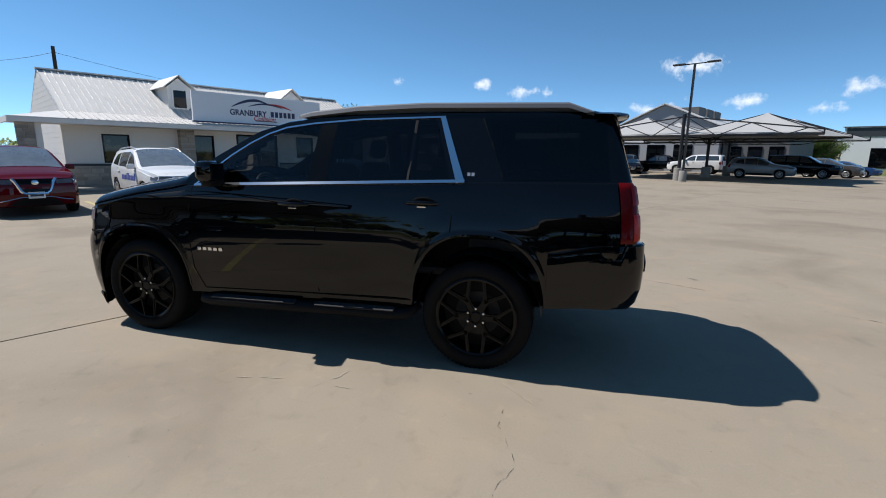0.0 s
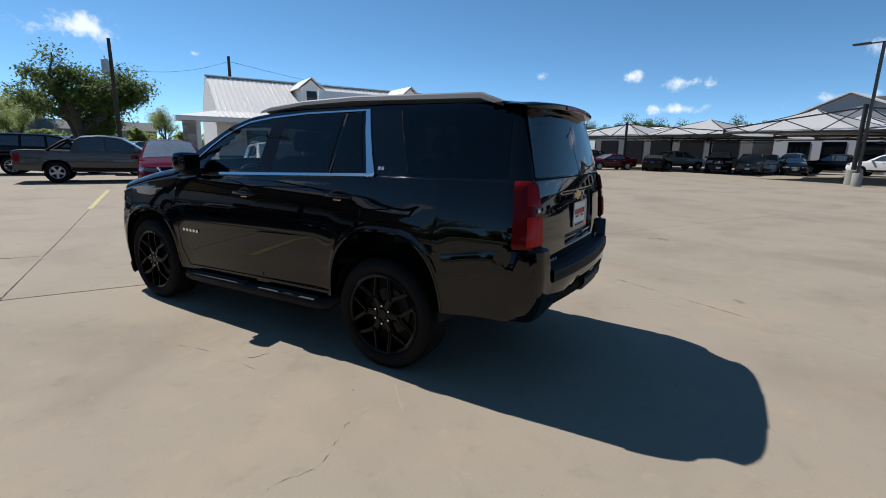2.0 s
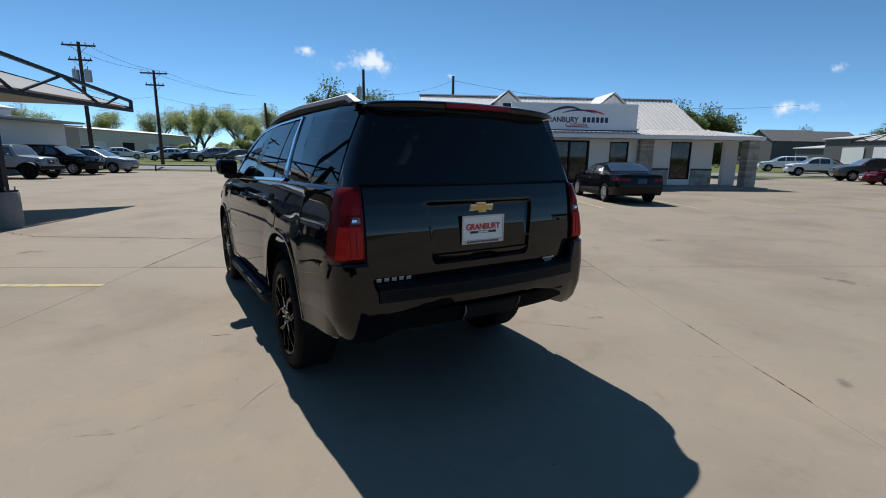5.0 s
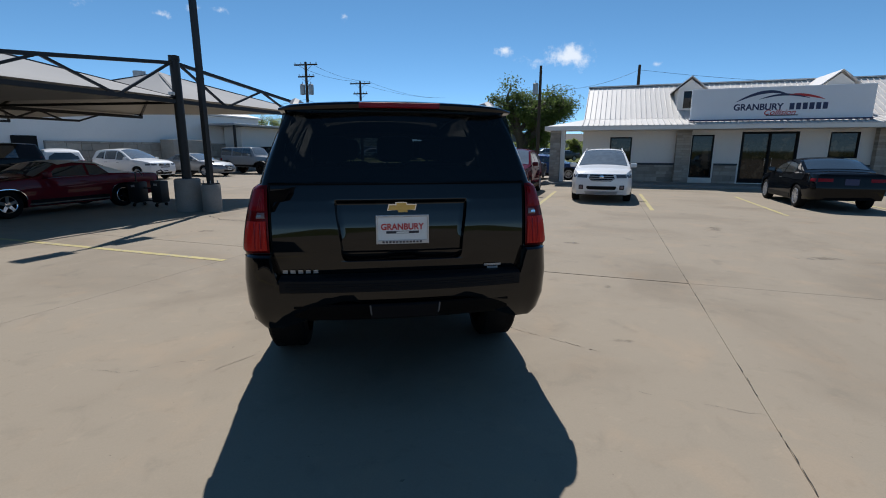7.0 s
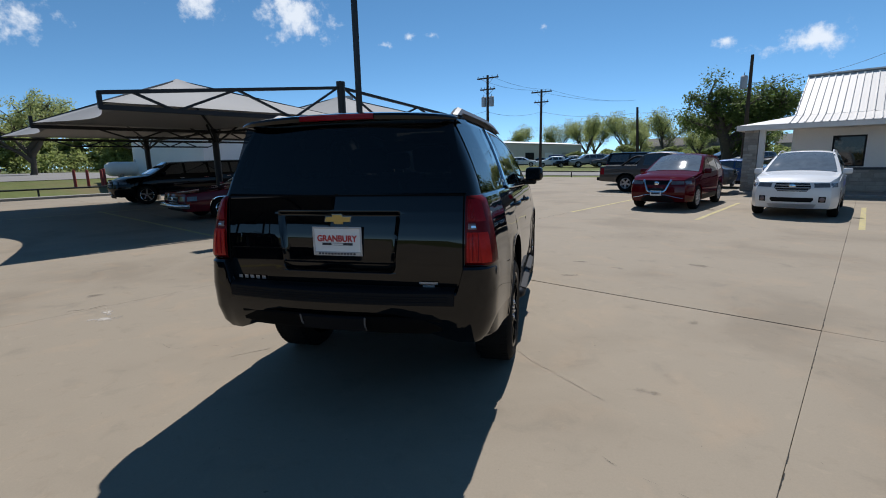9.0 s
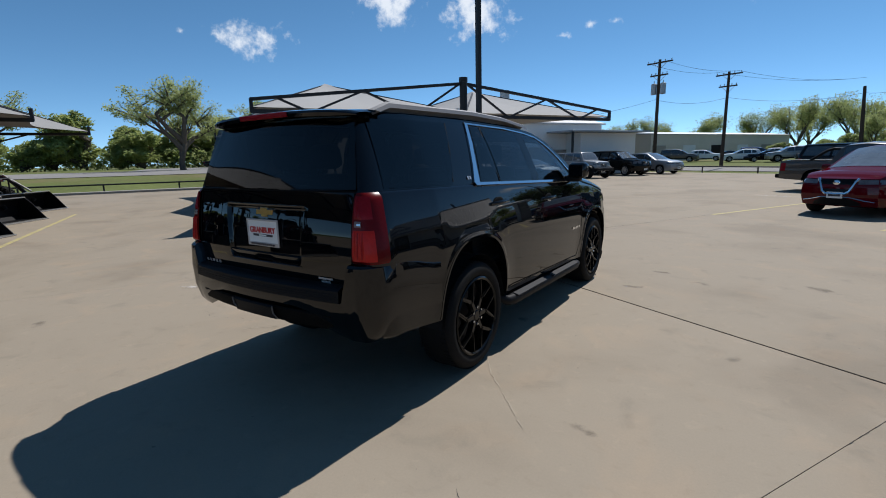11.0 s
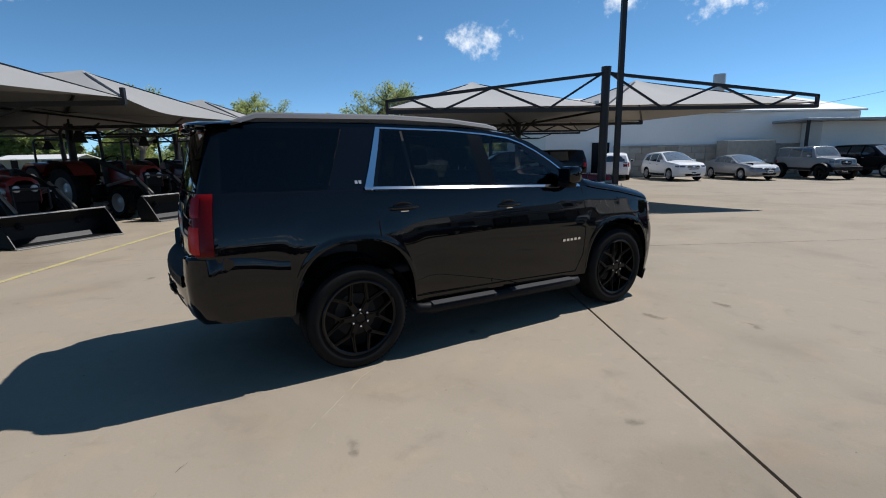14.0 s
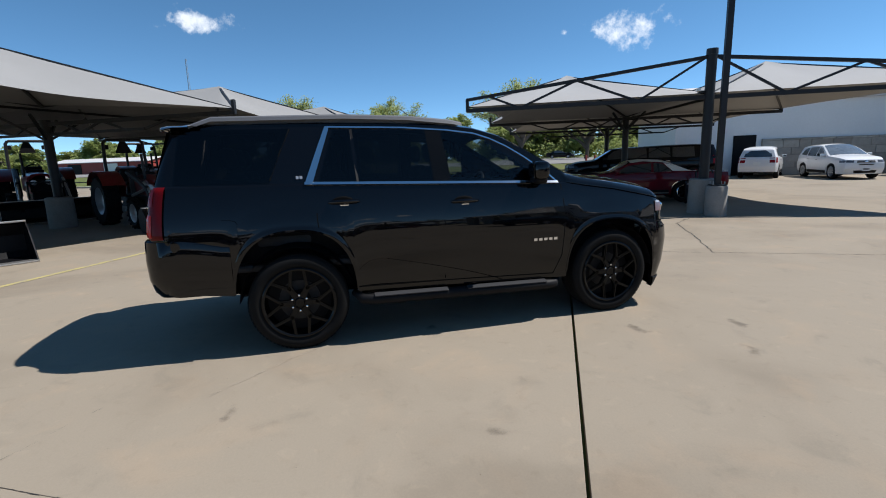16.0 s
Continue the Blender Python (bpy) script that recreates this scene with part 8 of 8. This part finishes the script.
power_pole(15.3, 36.2, 0.3, 8.6, arms=0, box=True)
power_pole(22.9, 33.2, 0.2, 8.5, arms=0)
power_pole(-5.4, 42.0, 0.3, 9.3, arms=2, box=True, turn=-20)
power_pole(-0.5, 48.5, 0.5, 8.4, arms=2, turn=-20)
power_pole(9.5, 48.0, 0.6, 6.0, arms=0, lean=-3)
wire((22.9, 33.2, 8.3), (15.3, 36.2, 6.9), 0.55)
wire((22.9, 33.2, 8.3), (60, 20, 7.5), 1.2)
wire((15.3, 36.2, 6.3), (9.5, 48.0, 6.0), 0.4)
wire((9.5, 48.0, 6.1), (-0.5, 48.5, 6.6), 0.5)
wire((-0.5, 48.5, 6.6), (-5.4, 42.0, 6.2), 0.4)
wire((-5.4, 42.0, 6.3), (-24.0, 33.0, 4.4), 0.9)
for d in (-0.8, 0.8):
    wire((-5.4 + d, 42.0, 9.3), (-0.5 + d, 48.5, 8.9), 0.3)
    wire((-0.5 + d, 48.5, 8.9), (11, 62, 8.8), 0.5)
tower = thing("radio_mast", pose(-190.4, -44.3, 0), "thin grey lattice radio mast on the horizon", "mast")
for k in range(3):
    part("leg", Mesh().beam((0.5 * math.cos(k * 2.1), 0.5 * math.sin(k * 2.1), 0), (0.25 * math.cos(k * 2.1), 0.25 * math.sin(k * 2.1), 40), 0.1), "grey_steel", tower)


# ---- rails, kerb, road, tank ----
kerb = part("kerb", Mesh().slab(-30.0, -29.2, -60, 33.4, -0.1, 0.13, 0.02, lot_pose(0, 0)), "footing")
tagged(kerb, "worn concrete kerb along the lot's edge", "kerb", kind="structure")
road = part("road", Mesh().grid([[lot(a, b, rise(a, b) - 0.02) for a in (-58, -52, -47.3, -44)] for b in (-200, -60, -20, 0, 20, 35.9)]), "asphalt")
tagged(road, "pale gravelly road beyond the grass", "road", kind="structure")
far = part("road", Mesh().grid([[lot(a, b, rise(a, b) - 0.02) for a in (-60, -30, 0, 30, 60, 120)] for b in (37.5, 41, 45)], flip=True), "asphalt")
tagged(far, "pale street beyond the guard rail", "road", kind="structure")


def pipe_rail(label, pts, height, step):
    root = thing("pipe_rail", Matrix(), label, "railing", "pipe rails")
    p, q = (lot(*e) for e in pts)
    n = int((q - p).length / step)
    for k in range(n + 1):
        v = p.lerp(q, k / n)
        part("post", Mesh().tube([v, v + Vector((0, 0, height))], 0.05, 8), "black_steel", root)
    part("rail", Mesh().tube([p + Vector((0, 0, height - 0.04)), q + Vector((0, 0, height - 0.04))], 0.05, 8), "black_steel", root)
    return root


pipe_rail("low dark pipe rail along the grass verge", ((-31.6, -45, 0.0), (-31.6, 9.0, 0.0)), 0.5, 3.9)
pipe_rail("low grey pipe rail at the lot's far edge", ((-24.0, 34.0, -0.05), (6.0, 34.0, -0.05)), 0.55, 4.0)
tank = thing("propane_tank", lot_pose(-40.6, 8.3, rise(-40.6, 8)), "long white horizontal propane tank", "tank")
prof = [(0.0, -2.3), (0.35, -2.2), (0.5, -2.0), (0.56, -1.7), (0.56, 1.7), (0.5, 2.0), (0.35, 2.2), (0.0, 2.3)]
part("shell", Mesh().lathe(prof, 24, Matrix.Translation((0, 0, 0.95)) @ pose(0, 0, 0, 90, 0, 0)), "tank_white", tank, smooth=40)
for y in (-1.2, 1.2):
    part("saddle", Mesh().slab(-0.4, 0.4, y - 0.12, y + 0.12, 0, 0.55, 0.02), "footing", tank)
part("valve_dome", Mesh().lathe([(0, 0.25), (0.15, 0.22), (0.18, 0)], 14, Matrix.Translation((0, 0, 1.48))), "grey_steel", tank)
for a, b in ((-37.9, 3.6), (-37.6, 4.3), (-37.9, 5.2), (-38.9, 5.6), (-38.6, 11.4), (-38.6, 12.6)):
    bo = part("bollard", Mesh().lathe([(0, 1.22), (0.06, 1.20), (0.09, 1.14), (0.09, 0)], 14, lot_pose(a, b, rise(a, b) - 0.05)), "bollard_red", smooth=40)
    tagged(bo, "round steel bollard painted dull red", "bollard", "red bollards")
tr = thing("flat_trailer", lot_pose(-9.4, 37.6, rise(-9.4, 37.6), -80), "low black flat-bed trailer with a mesh ramp", "trailer")
part("deck", Mesh().slab(-1.0, 1.0, -2.4, 2.4, 0.5, 0.62, 0.02), "black_steel", tr)
for k in range(7):
    part("ramp_bar", Mesh().beam((-0.95 + 0.31 * k, -2.4, 0.6), (-0.95 + 0.31 * k, -2.5, 1.5), 0.04, up=(1, 0, 0)), "black_steel", tr)
part("ramp_rail", Mesh().beam((-0.95, -2.5, 1.5), (0.95, -2.5, 1.5), 0.05), "black_steel", tr)
for s in (1, -1):
    for y in (-0.4, 0.4):
        part("wheel", Mesh().lathe([(0.1, -0.1), (0.34, -0.1), (0.36, 0), (0.34, 0.1), (0.1, 0.1)], 20, Matrix.Translation((s * 1.05, y, 0.36)) @ pose(0, 0, 0, 0, 90, 0)), "rubber", tr, smooth=40)
cart = thing("utility_cart", lot_pose(-10.15, 5.25, 0, 12), "small black steel workshop cart with two upright cases", "cart")
for x, w, h in ((-0.34, 0.19, 0.70), (0.36, 0.16, 0.74)):
    part("case", Mesh().slab(x - w, x + w, -0.17, 0.17, 0.12, h, 0.03), "black_steel", cart, "black upright case", smooth=40)
    part("handle", Mesh().tube([(x - 0.12, 0.1, h - 0.02), (x - 0.10, 0.1, h + 0.26), (x + 0.02, 0.1, h + 0.30), (x + 0.12, 0.1, h + 0.18)], 0.018, 8), "black_steel", cart, smooth=50)
    part("clip", Mesh().slab(x - 0.05, x + 0.05, -0.185, -0.168, h - 0.14, h - 0.08, 0.005), "silver", cart, "small bright clip")
    for y in (-0.2, 0.2):
        part("foot", Mesh().beam((x, 0, 0.13), (x, y, 0.09), 0.04), "black_steel", cart)
        part("caster", Mesh().lathe([(0, -0.02), (0.045, -0.02), (0.05, 0), (0.045, 0.02), (0, 0.02)], 12, Matrix.Translation((x, y, 0.05)) @ pose(0, 0, 0, 0, 90, 0)), "rubber", cart, smooth=40)
for z in (0.16, 0.52):
    part("crossbar", Mesh().beam((-0.2, 0.02, z), (0.22, 0.02, z), 0.035), "black_steel", cart)
cam_box = thing("security_camera", lot_pose(-8.25, 4.85, 2.95), "small white camera clamped to the mast", "camera")
part("housing", Mesh().slab(0.1, 0.26, -0.36, -0.28, 0.0, 0.08, 0.015), "plate", cam_box)
part("clamp", Mesh().beam((0, 0, 0), (0.2, -0.33, 0.0), 0.05), "black_steel", cam_box)


# ---- painted lines ----
Y = "worn yellow painted parking line"
for a in (-2.92, 0.5, 3.64, 6.78, 9.92, 13.06, 16.2):
    stripe("parking_line", a, 9.1, a, 14.4, 0.11, "yellow", Y)
stripe("parking_line", -17.6, 0.48, -2.9, 0.48, 0.11, "yellow", Y)
stripe("parking_line", -17.1, 3.0, -17.1, -3.0, 0.11, "yellow", Y)
stripe("parking_line", -15.5, -6.28, 1.6, -6.28, 0.11, "yellow", Y)
stripe("parking_line", -5.5, 15.6, -1.6, 15.6, 0.10, "white_line", "faded pale parking line")


def crack(pts, width, seed, wander=0.03, broken=0.0, step=0.12):
    """A ragged open crack along lot points; broken: the share of it that has closed up again."""
    r = random.Random(seed)
    line = []
    for p, q in zip(pts, pts[1:]):
        n = max(3, int(math.dist(p, q) / step))
        for i in range(n):
            t = i / n
            line.append((p[0] + (q[0] - p[0]) * t + r.uniform(-wander, wander), p[1] + (q[1] - p[1]) * t + r.uniform(-wander, wander)))
    line.append(pts[-1])
    cut, run, rows = Mesh(), 0, []
    for i, (a, b) in enumerate(line):
        p, q = line[max(i - 1, 0)], line[min(i + 1, len(line) - 1)]
        l = math.dist(p, q) or 1
        closes = broken and r.random() < broken
        w = width * r.uniform(0.15, 1.0) * (0.04 if closes or i in (0, len(line) - 1) else 1)
        na, nb = -(q[1] - p[1]) / l * w, (q[0] - p[0]) / l * w
        rows.append([lot(a + na, b + nb, 0.003), lot(a - na, b - nb, 0.003)])
        if closes:
            if len(rows) > 2:
                cut.grid(rows, flip=True)
            rows = []
    if len(rows) > 1:
        cut.grid(rows, flip=True)
    ob = part("crack", cut, "joint")
    return tagged(ob, "ragged hairline crack in the concrete", "crack", "concrete cracks", kind="structure")


def scrape(pts, width, seed, label):
    ob = crack(pts, width, seed, 0.005, 0.12, 0.05)
    ob.name = "scrape"
    ob.data.materials[0] = M["scuff"]
    return tagged(ob, label, "scratch", "")


crack([(-7.2, 4.35), (-6.2, 3.80), (-4.66, 3.72), (-2.9, 3.58)], 0.013, 1)
crack([(2.67, -1.66), (2.9, -1.70), (3.14, -1.71), (3.43, -1.72)], 0.0014, 12, 0.012, 0.3, 0.05)
for k in range(14):                     # the joint has crumbled here and there
    if k % 3 != 1:
        b0 = -4.4 + 0.95 * k
        crack([(3.431, b0), (3.433, b0 + 0.3), (3.431, b0 + 0.62)], 0.0028 if k % 2 else 0.004, 20 + k, 0.003, 0.2, 0.03)
crack([(-2.93, 1.4), (-2.91, 4.5), (-2.93, 9.0)], 0.006, 4, 0.006, 0.06, 0.05)
crack([(-0.46, -2.25), (-0.55, -2.29), (-0.65, -2.34), (-0.72, -2.44), (-0.81, -2.54), (-0.88, -2.62), (-0.98, -2.63), (-1.09, -2.64), (-1.15, -2.67)], 0.0013, 5, 0.006, 0.28, 0.022)
scrape([(1.50, -0.70), (1.75, -0.83), (2.05, -0.93), (2.44, -1.07)], 0.006, 7, "pale curved scrape across the concrete")
scrape([(-1.44, -0.62), (-1.32, -0.75), (-1.22, -0.88)], 0.005, 31, "thin pale scrape on the concrete")
scrape([(-1.24, -1.14), (-1.04, -1.13), (-0.92, -1.14), (-0.83, -1.12)], 0.008, 32, "thin pale scrape on the concrete")
scrape([(-1.04, -1.22), (-0.98, -1.35)], 0.006, 33, "thin pale scrape on the concrete")
scrape([(-0.18, -2.0), (-0.23, -2.15), (-0.30, -2.39)], 0.006, 34, "thin pale scrape on the concrete")
for pts, wide, seed in (([(-3.06, -3.04), (-2.97, -2.79), (-2.98, -2.61)], 0.013, 8), ([(-2.96, -2.64), (-2.65, -2.70), (-2.40, -2.72)], 0.012, 9)):
    scrape(pts, wide, seed, "short pale scrape beside a scuffed patch")
for a, b, sx, sy, turn in ((0.38, 2.85, 0.20, 0.10, 20), (0.63, 1.93, 0.22, 0.10, 40), (1.03, 2.74, 0.16, 0.1, 0), (2.48, 0.91, 0.13, 0.07, 60), (2.6, -0.78, 0.16, 0.08, 15), (-0.92, 2.08, 0.3, 0.14, 0),
                           (3.9, -2.2, 0.14, 0.1, 30), (-3.6, -2.6, 0.2, 0.12, 80), (5.6, 3.6, 0.5, 0.2, 10), (4.6, 6.2, 0.6, 0.25, 70), (-1.6, -4.2, 0.18, 0.1, 0), (6.5, 0.6, 0.4, 0.22, 120), (0.9, 0.1, 0.12, 0.08, 0), (-5.2, 2.4, 0.4, 0.2, 30), (1.9, 3.6, 0.3, 0.15, 0)):
    spot = part("oil_stain", Mesh().add([(1.5 * math.cos(k * math.tau / 16), 1.5 * math.sin(k * math.tau / 16), 0) for k in range(16)], [tuple(range(16))]), "oil", m=lot_pose(a, b, 0.0025, turn) @ Matrix.Diagonal((sx, sy, 1, 1)))
    tagged(spot, "faint dark oil stain on the concrete", "stain", "oil stains", kind="structure")
for a, b, sx, sy, turn in ((-2.37, -2.78, 0.26, 0.13, 60), (-2.62, -2.71, 0.24, 0.08, 5)):
    spot = part("scuff_patch", Mesh().add([(1.5 * math.cos(k * math.tau / 16), 1.5 * math.sin(k * math.tau / 16), 0) for k in range(16)], [tuple(range(16))]), "pale_scuff", m=lot_pose(a, b, 0.0022, turn) @ Matrix.Diagonal((sx, sy, 1, 1)))
    tagged(spot, "pale scuffed patch on the concrete", "stain", "oil stains", kind="structure")
drive = part("road", Mesh().grid([[lot(a, b, rise(a, b) - 0.02) for a in (-92, -75, -58.2)] for b in (-9, 0, 13)]), "asphalt")
tagged(drive, "pale gravel drive across the road", "road", kind="structure")


# ---- trees ----
def tree(m, height, spread, trunk, leaf, seed, leaves=5200, bare=0.28, size=0.26, label="spreading live oak in full leaf", group="trees", bark="bark", gap=0.5, clump=(0.10, 0.22)):
    """A tapered trunk, forking limbs and a crown of many small leaf sprays gathered in clumps."""
    r = random.Random(seed)
    root = thing("tree", m, label, "tree", group)
    wood, tips = Mesh(), []

    def limb(p, d, length, rad, level):
        pts, rs = [p], [rad]
        n = 5
        for i in range(n):
            d = (d + Vector((r.uniform(-0.22, 0.22), r.uniform(-0.22, 0.22), r.uniform(-0.08, 0.14)))).normalized()
            p = p + d * length / n
            pts.append(p)
            rs.append(rad * (1 - 0.62 * (i + 1) / n))
        wood.tube(pts, rs, 8 if level < 2 else 5, cap=level < 1)
        if level >= 3:
            tips.append((pts[-1], length))
            tips.append((pts[-3], length))
            return
        for k in range(r.choice((3, 4)) if level else r.choice((4, 5))):
            a = r.uniform(0, math.tau)
            out = Vector((math.cos(a), math.sin(a), r.uniform(0.15, 0.75) if level else r.uniform(0.35, 1.0)))
            start = pts[-1] if k == 0 else pts[r.choice((2, 3, 4, 5))]
            limb(start, (d * 0.45 + out).normalized(), length * r.uniform(0.62, 0.86), rad * 0.46, level + 1)
            if level == 2:
                tips.append((start, length))
    limb(Vector((0, 0, -0.1)), Vector((r.uniform(-0.12, 0.12), r.uniform(-0.12, 0.12), 1)), height * bare, trunk, 0)
    xs = np.array([t[0] for t in tips])
    top, wide = xs[:, 2].max(), np.abs(xs[:, :2]).max()
    kx, kz = spread * 0.93 / wide, (height * 0.95 - height * bare * 0.6) / max(0.1, top - height * bare * 0.6)

    def fit(v):
        f = min(1.0, max(0.0, (v[2] - height * bare * 0.4) / (height * bare * 0.6)))
        return Vector((v[0] * (1 + (kx - 1) * f), v[1] * (1 + (kx - 1) * f), v[2] if v[2] < height * bare * 0.6 else height * bare * 0.6 + (v[2] - height * bare * 0.6) * kz))
    wood.v = [tuple(fit(v)) for v in wood.v]
    part("trunk", wood, bark, root, smooth=60)
    nr = np.random.RandomState(seed)
    tips = [fit(t[0]) for t in tips if r.random() > gap * 0.5]
    per = max(1, leaves // len(tips))
    verts, faces = [], []
    for c in tips:
        rad = spread * r.uniform(*clump)
        for k in range(per):
            p = nr.normal(size=3)
            p = p / np.linalg.norm(p) * rad * nr.uniform(0.25, 1.0) * (1, 1, 0.7) + np.array(c)
            n, u = nr.normal(size=3), nr.normal(size=3)
            n[2] = abs(n[2]) + 0.4
            u = np.cross(n, u)
            u /= np.linalg.norm(u)
            w = np.cross(n / np.linalg.norm(n), u)
            s = size * nr.uniform(0.5, 1.15)
            i = len(verts)
            verts += [tuple(p - u * s), tuple(p + w * s * 0.42), tuple(p + u * s), tuple(p - w * s * 0.42)]
            faces.append((i, i + 1, i + 2, i + 3))
    part("crown", Mesh().add(verts, faces), leaf, root, "crown of many small leaves")
    return root


oak = tree(Matrix.Translation((18.4, 50.4, 0.5)) @ pose(0, 0, 0, 0, 0, 40) @ Matrix.Scale(1.5, 4), 6.0, 4.75, 0.34, "leaf_oak", 4, 27000, bare=0.19, size=0.125, gap=0.3, clump=(0.12, 0.26))
spring = tree(Matrix.Translation((18.2, 118.0, 0.4)), 12.0, 7.0, 0.36, "leaf_spring", 8, 8000, bare=0.22, size=0.22, label="thin-crowned tree in fresh spring leaf", gap=0.8, clump=(0.16, 0.36))
verge = tree(Matrix.Translation((-51.0, 23.6, 1.0)), 9.8, 6.6, 0.38, "leaf_spring", 15, 13000, bare=0.24, size=0.17, label="wide tree in fresh spring leaf on the verge", gap=0.7)
bush = tree(Matrix.Translation(lot(-108, 20, 0.9)), 6.5, 5.0, 0.2, "leaf_hedge", 21, 9000, bare=0.08, size=0.3, label="dense roadside thicket tree", group="roadside woods", gap=0.2)


def plant(proto, x, y, z, scale=1.0, turn=0.0, tall=1.0):
    return copy_thing(proto, Matrix.Translation((x, y, z)) @ pose(0, 0, 0, 0, 0, turn) @ Matrix.Diagonal((scale, scale, scale * tall, 1)))


for x, y, s, turn in ((26.4, 116.0, 0.95, 70), (9.4, 134.0, 1.0, 130), (0.6, 146.0, 1.0, 200), (12.0, 147.0, 1.1, 300), (33.8, 115.0, 0.85, 20), (-12.5, 158.0, 1.0, 250), (39.5, 122, 0.95, 110), (22.0, 135, 1.05, 15), (-26, 170, 1.05, 40), (-40, 180, 1.05, 160)):
    plant(spring, x, y, 0.4, s * 1.08, turn)
for x, y, s, turn in ((-56.0, 36.0, 0.95, 90), (-58.0, 8.0, 0.9, 190), (-66.0, -4.0, 1.0, 30)):
    plant(verge, x, y, 1.0, s, turn)
r2 = random.Random(77)
for k in range(78):
    a, b = -108 + r2.uniform(-7, 7), -245 + 4.6 * k
    p = lot(a, b)
    plant(bush, p.x, p.y, 0.9, r2.uniform(1.1, 1.7), r2.uniform(0, 360), r2.uniform(0.75, 1.0))
for k in range(12):
    p = lot(-48 + 7.5 * k, 96 + r2.uniform(-4, 4))
    plant(bush, p.x, p.y, 0.4, r2.uniform(0.6, 0.85), r2.uniform(0, 360), r2.uniform(0.6, 0.8))
for x, y, z, s in ((42.0, 20.0, 0.0, 0.74), (80.7, -40.0, 0, 0.72), (116, 44, 0, 0.92), (96.5, 11.5, 0, 0.95), (102, 4.6, 0, 0.84), (101.5, -4.6, 0, 0.92), (118, 29, 0, 0.95), (104, 24, 0, 0.88)):
    plant(oak, x, y, z, s, x * 7)


# ---- low thickets that close the view under the far trees ----
def thicket(label, path, height, deep, n, seed):
    nr = np.random.RandomState(seed)
    verts, faces = [], []
    for k in range(n):
        t = nr.uniform()
        f = t * (len(path) - 1)
        i = min(int(f), len(path) - 2)
        a = path[i][0] + (path[i + 1][0] - path[i][0]) * (f - i) + nr.normal() * deep
        b = path[i][1] + (path[i + 1][1] - path[i][1]) * (f - i) + nr.normal() * deep
        top = height * (0.62 + 0.22 * math.sin(a * 0.9 + b * 0.55) + 0.16 * math.sin(a * 0.31 - b * 1.7))
        c = np.array(lot(a, b, rise(a, b) + top * nr.uniform(0, 1) ** 0.7))
        nn, u = nr.normal(size=3), nr.normal(size=3)
        nn[2] = abs(nn[2]) + 0.3
        u = np.cross(nn, u)
        u /= np.linalg.norm(u)
        w = np.cross(nn / np.linalg.norm(nn), u)
        s = nr.uniform(0.16, 0.42)
        i = len(verts)
        verts += [tuple(c - u * s), tuple(c + w * s * 0.5), tuple(c + u * s), tuple(c - w * s * 0.5)]
        faces.append((i, i + 1, i + 2, i + 3))
    ob = part("thicket", Mesh().add(verts, faces), "leaf_hedge")
    return tagged(ob, label, "bushes", kind="stuff")


thicket("dense green roadside undergrowth", [(-108, -250), (-105, -130), (-105, -10), (-104, 110)], 4.6, 2.0, 60000, 5)
thicket("green scrub behind the far street", [(-42, 100), (0, 97), (60, 92)], 3.0, 1.2, 15000, 6)
for k in range(6):
    p = lot(-28 + 9.5 * k, 86 + r2.uniform(-3, 3))
    plant(spring, p.x, p.y, 0.4, r2.uniform(0.5, 0.68), r2.uniform(0, 360))
